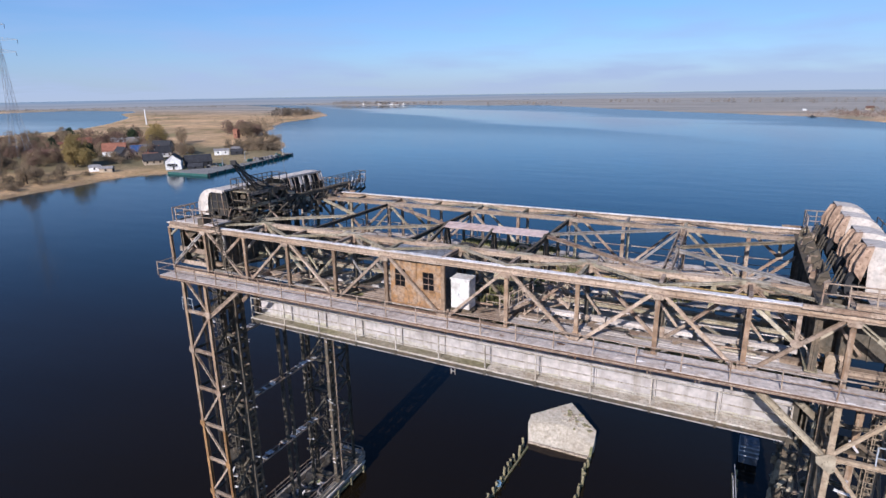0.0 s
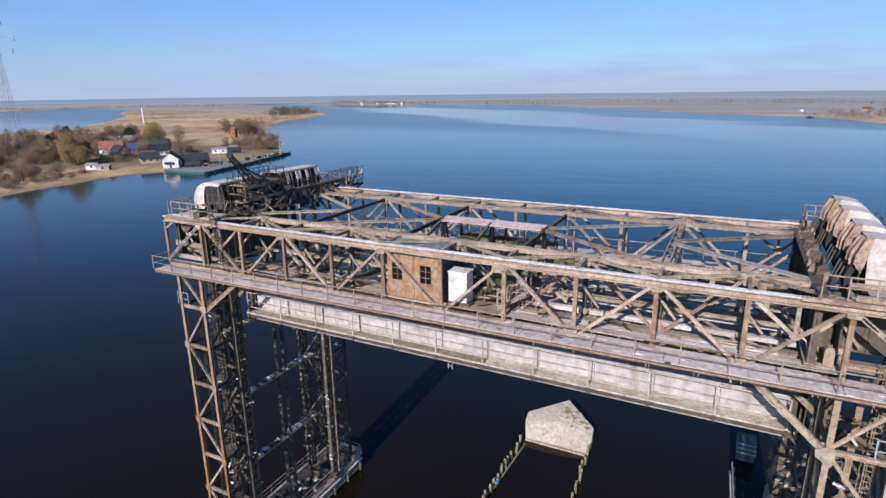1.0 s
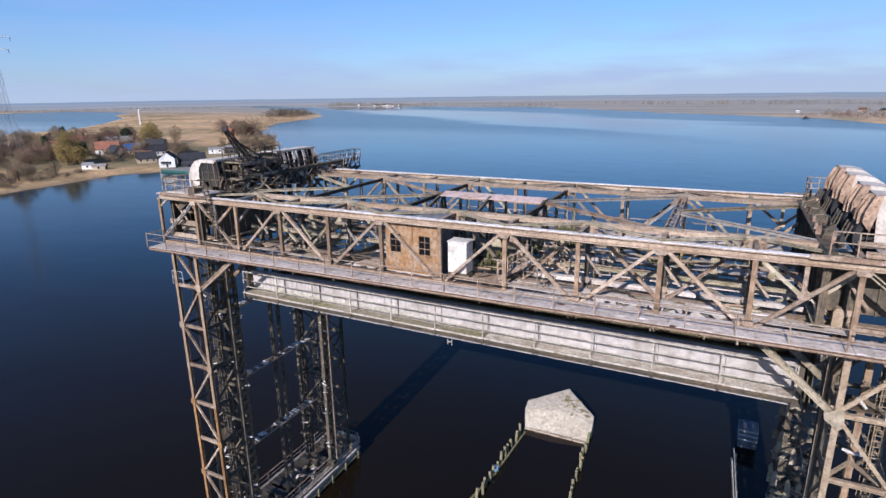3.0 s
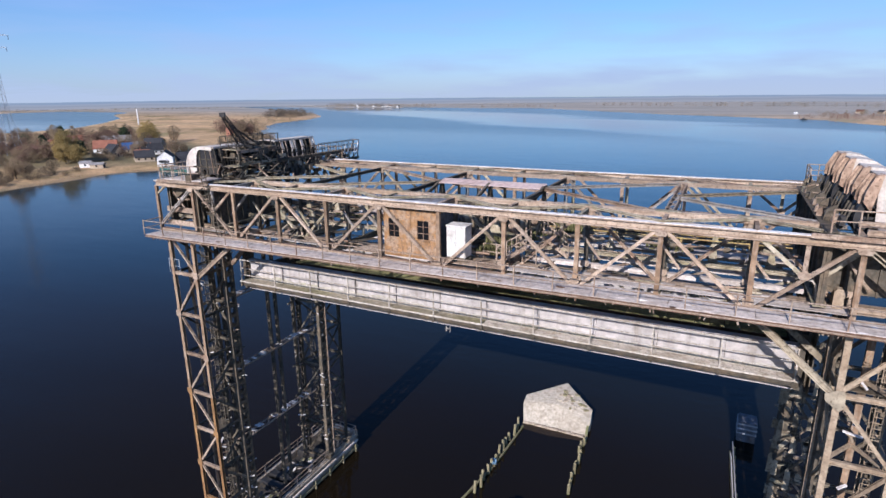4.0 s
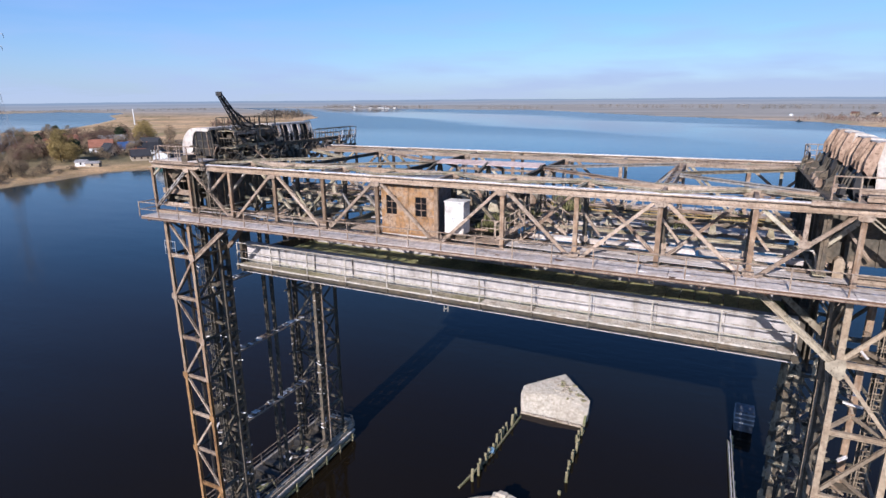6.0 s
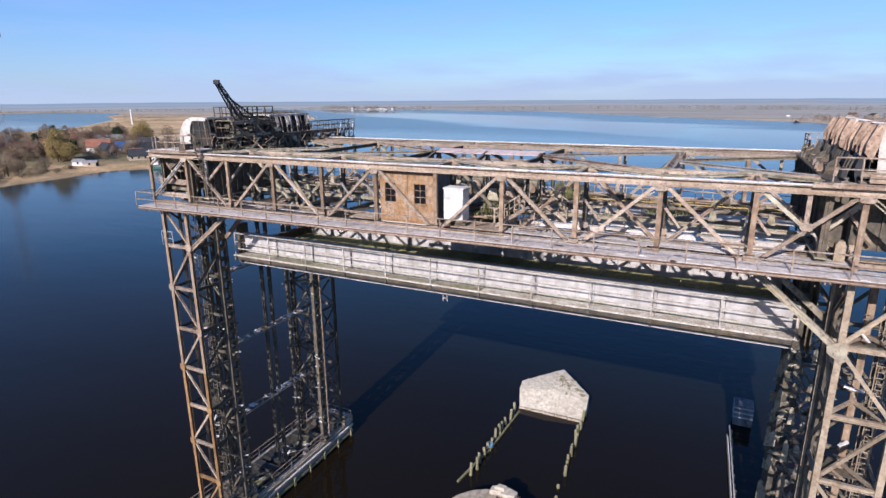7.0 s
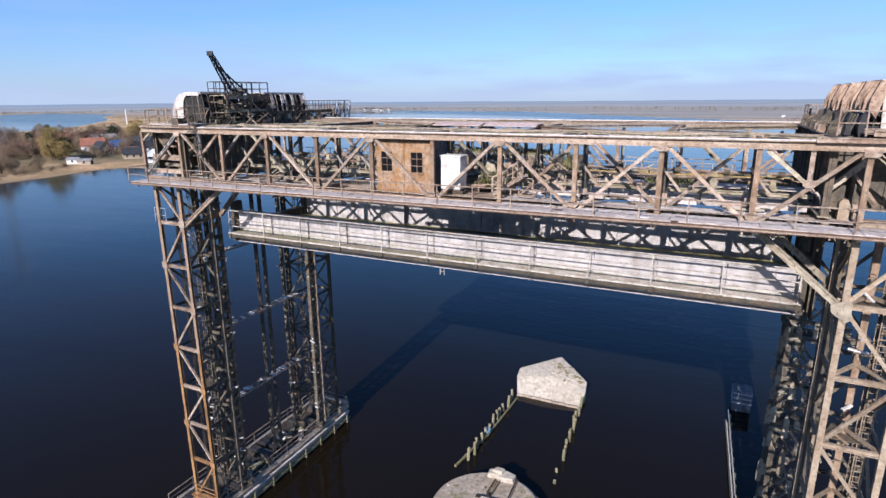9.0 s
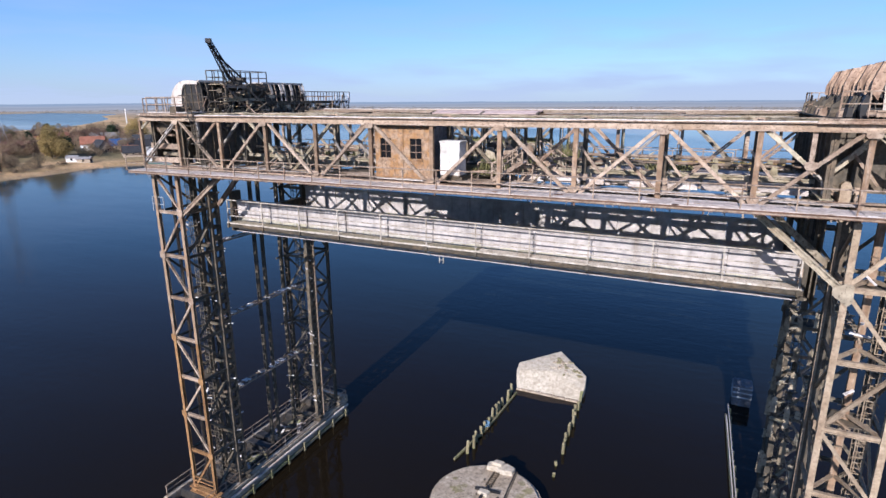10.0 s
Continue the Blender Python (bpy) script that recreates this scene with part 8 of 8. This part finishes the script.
def reeds(ring, lo, hi, n, label):
    """Dry reed blades in a belt along part of a shore."""
    seg = ring[lo:hi]
    b = Build()
    L = [math.hypot(q[0] - p[0], q[1] - p[1]) for p, q in zip(seg[:-1], seg[1:])]
    for k in range(n):
        i = random.choices(range(len(L)), L)[0]
        f = random.random()
        x = seg[i][0] + (seg[i + 1][0] - seg[i][0]) * f + random.gauss(0, 4)
        y = seg[i][1] + (seg[i + 1][1] - seg[i][1]) * f + random.gauss(0, 4)
        b.v.append((x, y, 0))
    P = np.array(b.v)
    Z = land_height(P[:, 0], P[:, 1])
    b.v = []
    for (x, y, _), z in zip(P, Z):
        if -0.25 < z < 1.25:
            h, w, t = random.uniform(0.25, 0.6), random.uniform(0.05, 0.14), random.uniform(0, 3.14)
            dx, dy = w * math.cos(t), w * math.sin(t)
            z = max(z, 0) - 0.1
            b.add([(x - dx, y - dy, z), (x + dx, y + dy, z), (x + dx * 0.7, y + dy * 0.7, z + h), (x - dx * 0.6, y - dy * 0.6, z + h * random.uniform(0.7, 1.0))], [[0, 1, 2, 3]])
    if b.f:
        tagged(part("reed_belt", b, REED, None), label, "reeds", "reed belts", "stuff")


reeds(PENINSULA, 0, 4, 15000, "belt of dry tan reeds along the near shore")
reeds(PENINSULA, 6, 14, 4200, "belt of dry tan reeds along the peninsula")
reeds(FAR_SHORE, 0, 12, 5200, "pale dry reeds along the far shore")
reeds(LAGOON, 0, 5, 2600, "belt of dry reeds round the lagoon")


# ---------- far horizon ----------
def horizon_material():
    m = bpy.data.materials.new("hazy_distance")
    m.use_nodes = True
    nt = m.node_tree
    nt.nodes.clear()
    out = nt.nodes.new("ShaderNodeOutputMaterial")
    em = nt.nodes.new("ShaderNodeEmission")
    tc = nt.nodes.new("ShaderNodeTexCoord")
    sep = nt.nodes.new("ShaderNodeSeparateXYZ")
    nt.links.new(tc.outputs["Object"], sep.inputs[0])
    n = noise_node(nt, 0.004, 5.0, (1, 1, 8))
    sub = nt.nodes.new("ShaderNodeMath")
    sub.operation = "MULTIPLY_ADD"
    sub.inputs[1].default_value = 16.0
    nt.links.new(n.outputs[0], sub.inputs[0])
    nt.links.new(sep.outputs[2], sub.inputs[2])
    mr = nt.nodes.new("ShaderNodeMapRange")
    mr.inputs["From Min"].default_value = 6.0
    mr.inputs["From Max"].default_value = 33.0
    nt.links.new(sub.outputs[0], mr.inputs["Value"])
    # distance haze over fields and forest, painted as glowing bands by height
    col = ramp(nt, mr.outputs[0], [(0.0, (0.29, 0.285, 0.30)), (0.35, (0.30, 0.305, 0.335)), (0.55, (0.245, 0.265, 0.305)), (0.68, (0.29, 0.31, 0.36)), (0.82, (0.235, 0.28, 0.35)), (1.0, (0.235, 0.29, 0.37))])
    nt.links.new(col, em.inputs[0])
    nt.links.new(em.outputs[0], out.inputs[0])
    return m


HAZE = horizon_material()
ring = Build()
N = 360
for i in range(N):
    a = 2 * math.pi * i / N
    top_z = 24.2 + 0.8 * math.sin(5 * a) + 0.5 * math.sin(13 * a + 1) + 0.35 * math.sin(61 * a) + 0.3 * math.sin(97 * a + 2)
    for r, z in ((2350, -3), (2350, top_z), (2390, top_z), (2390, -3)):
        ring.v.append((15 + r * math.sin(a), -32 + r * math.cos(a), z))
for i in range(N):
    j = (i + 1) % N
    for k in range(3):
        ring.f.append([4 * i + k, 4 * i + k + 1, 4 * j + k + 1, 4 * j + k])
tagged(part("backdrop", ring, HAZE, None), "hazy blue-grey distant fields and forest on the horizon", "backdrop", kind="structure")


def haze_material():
    """Glowing shell painted as thin lilac haze over the horizon and bluer sky, with faint streaks of cirrus, clear
    higher up.
    """
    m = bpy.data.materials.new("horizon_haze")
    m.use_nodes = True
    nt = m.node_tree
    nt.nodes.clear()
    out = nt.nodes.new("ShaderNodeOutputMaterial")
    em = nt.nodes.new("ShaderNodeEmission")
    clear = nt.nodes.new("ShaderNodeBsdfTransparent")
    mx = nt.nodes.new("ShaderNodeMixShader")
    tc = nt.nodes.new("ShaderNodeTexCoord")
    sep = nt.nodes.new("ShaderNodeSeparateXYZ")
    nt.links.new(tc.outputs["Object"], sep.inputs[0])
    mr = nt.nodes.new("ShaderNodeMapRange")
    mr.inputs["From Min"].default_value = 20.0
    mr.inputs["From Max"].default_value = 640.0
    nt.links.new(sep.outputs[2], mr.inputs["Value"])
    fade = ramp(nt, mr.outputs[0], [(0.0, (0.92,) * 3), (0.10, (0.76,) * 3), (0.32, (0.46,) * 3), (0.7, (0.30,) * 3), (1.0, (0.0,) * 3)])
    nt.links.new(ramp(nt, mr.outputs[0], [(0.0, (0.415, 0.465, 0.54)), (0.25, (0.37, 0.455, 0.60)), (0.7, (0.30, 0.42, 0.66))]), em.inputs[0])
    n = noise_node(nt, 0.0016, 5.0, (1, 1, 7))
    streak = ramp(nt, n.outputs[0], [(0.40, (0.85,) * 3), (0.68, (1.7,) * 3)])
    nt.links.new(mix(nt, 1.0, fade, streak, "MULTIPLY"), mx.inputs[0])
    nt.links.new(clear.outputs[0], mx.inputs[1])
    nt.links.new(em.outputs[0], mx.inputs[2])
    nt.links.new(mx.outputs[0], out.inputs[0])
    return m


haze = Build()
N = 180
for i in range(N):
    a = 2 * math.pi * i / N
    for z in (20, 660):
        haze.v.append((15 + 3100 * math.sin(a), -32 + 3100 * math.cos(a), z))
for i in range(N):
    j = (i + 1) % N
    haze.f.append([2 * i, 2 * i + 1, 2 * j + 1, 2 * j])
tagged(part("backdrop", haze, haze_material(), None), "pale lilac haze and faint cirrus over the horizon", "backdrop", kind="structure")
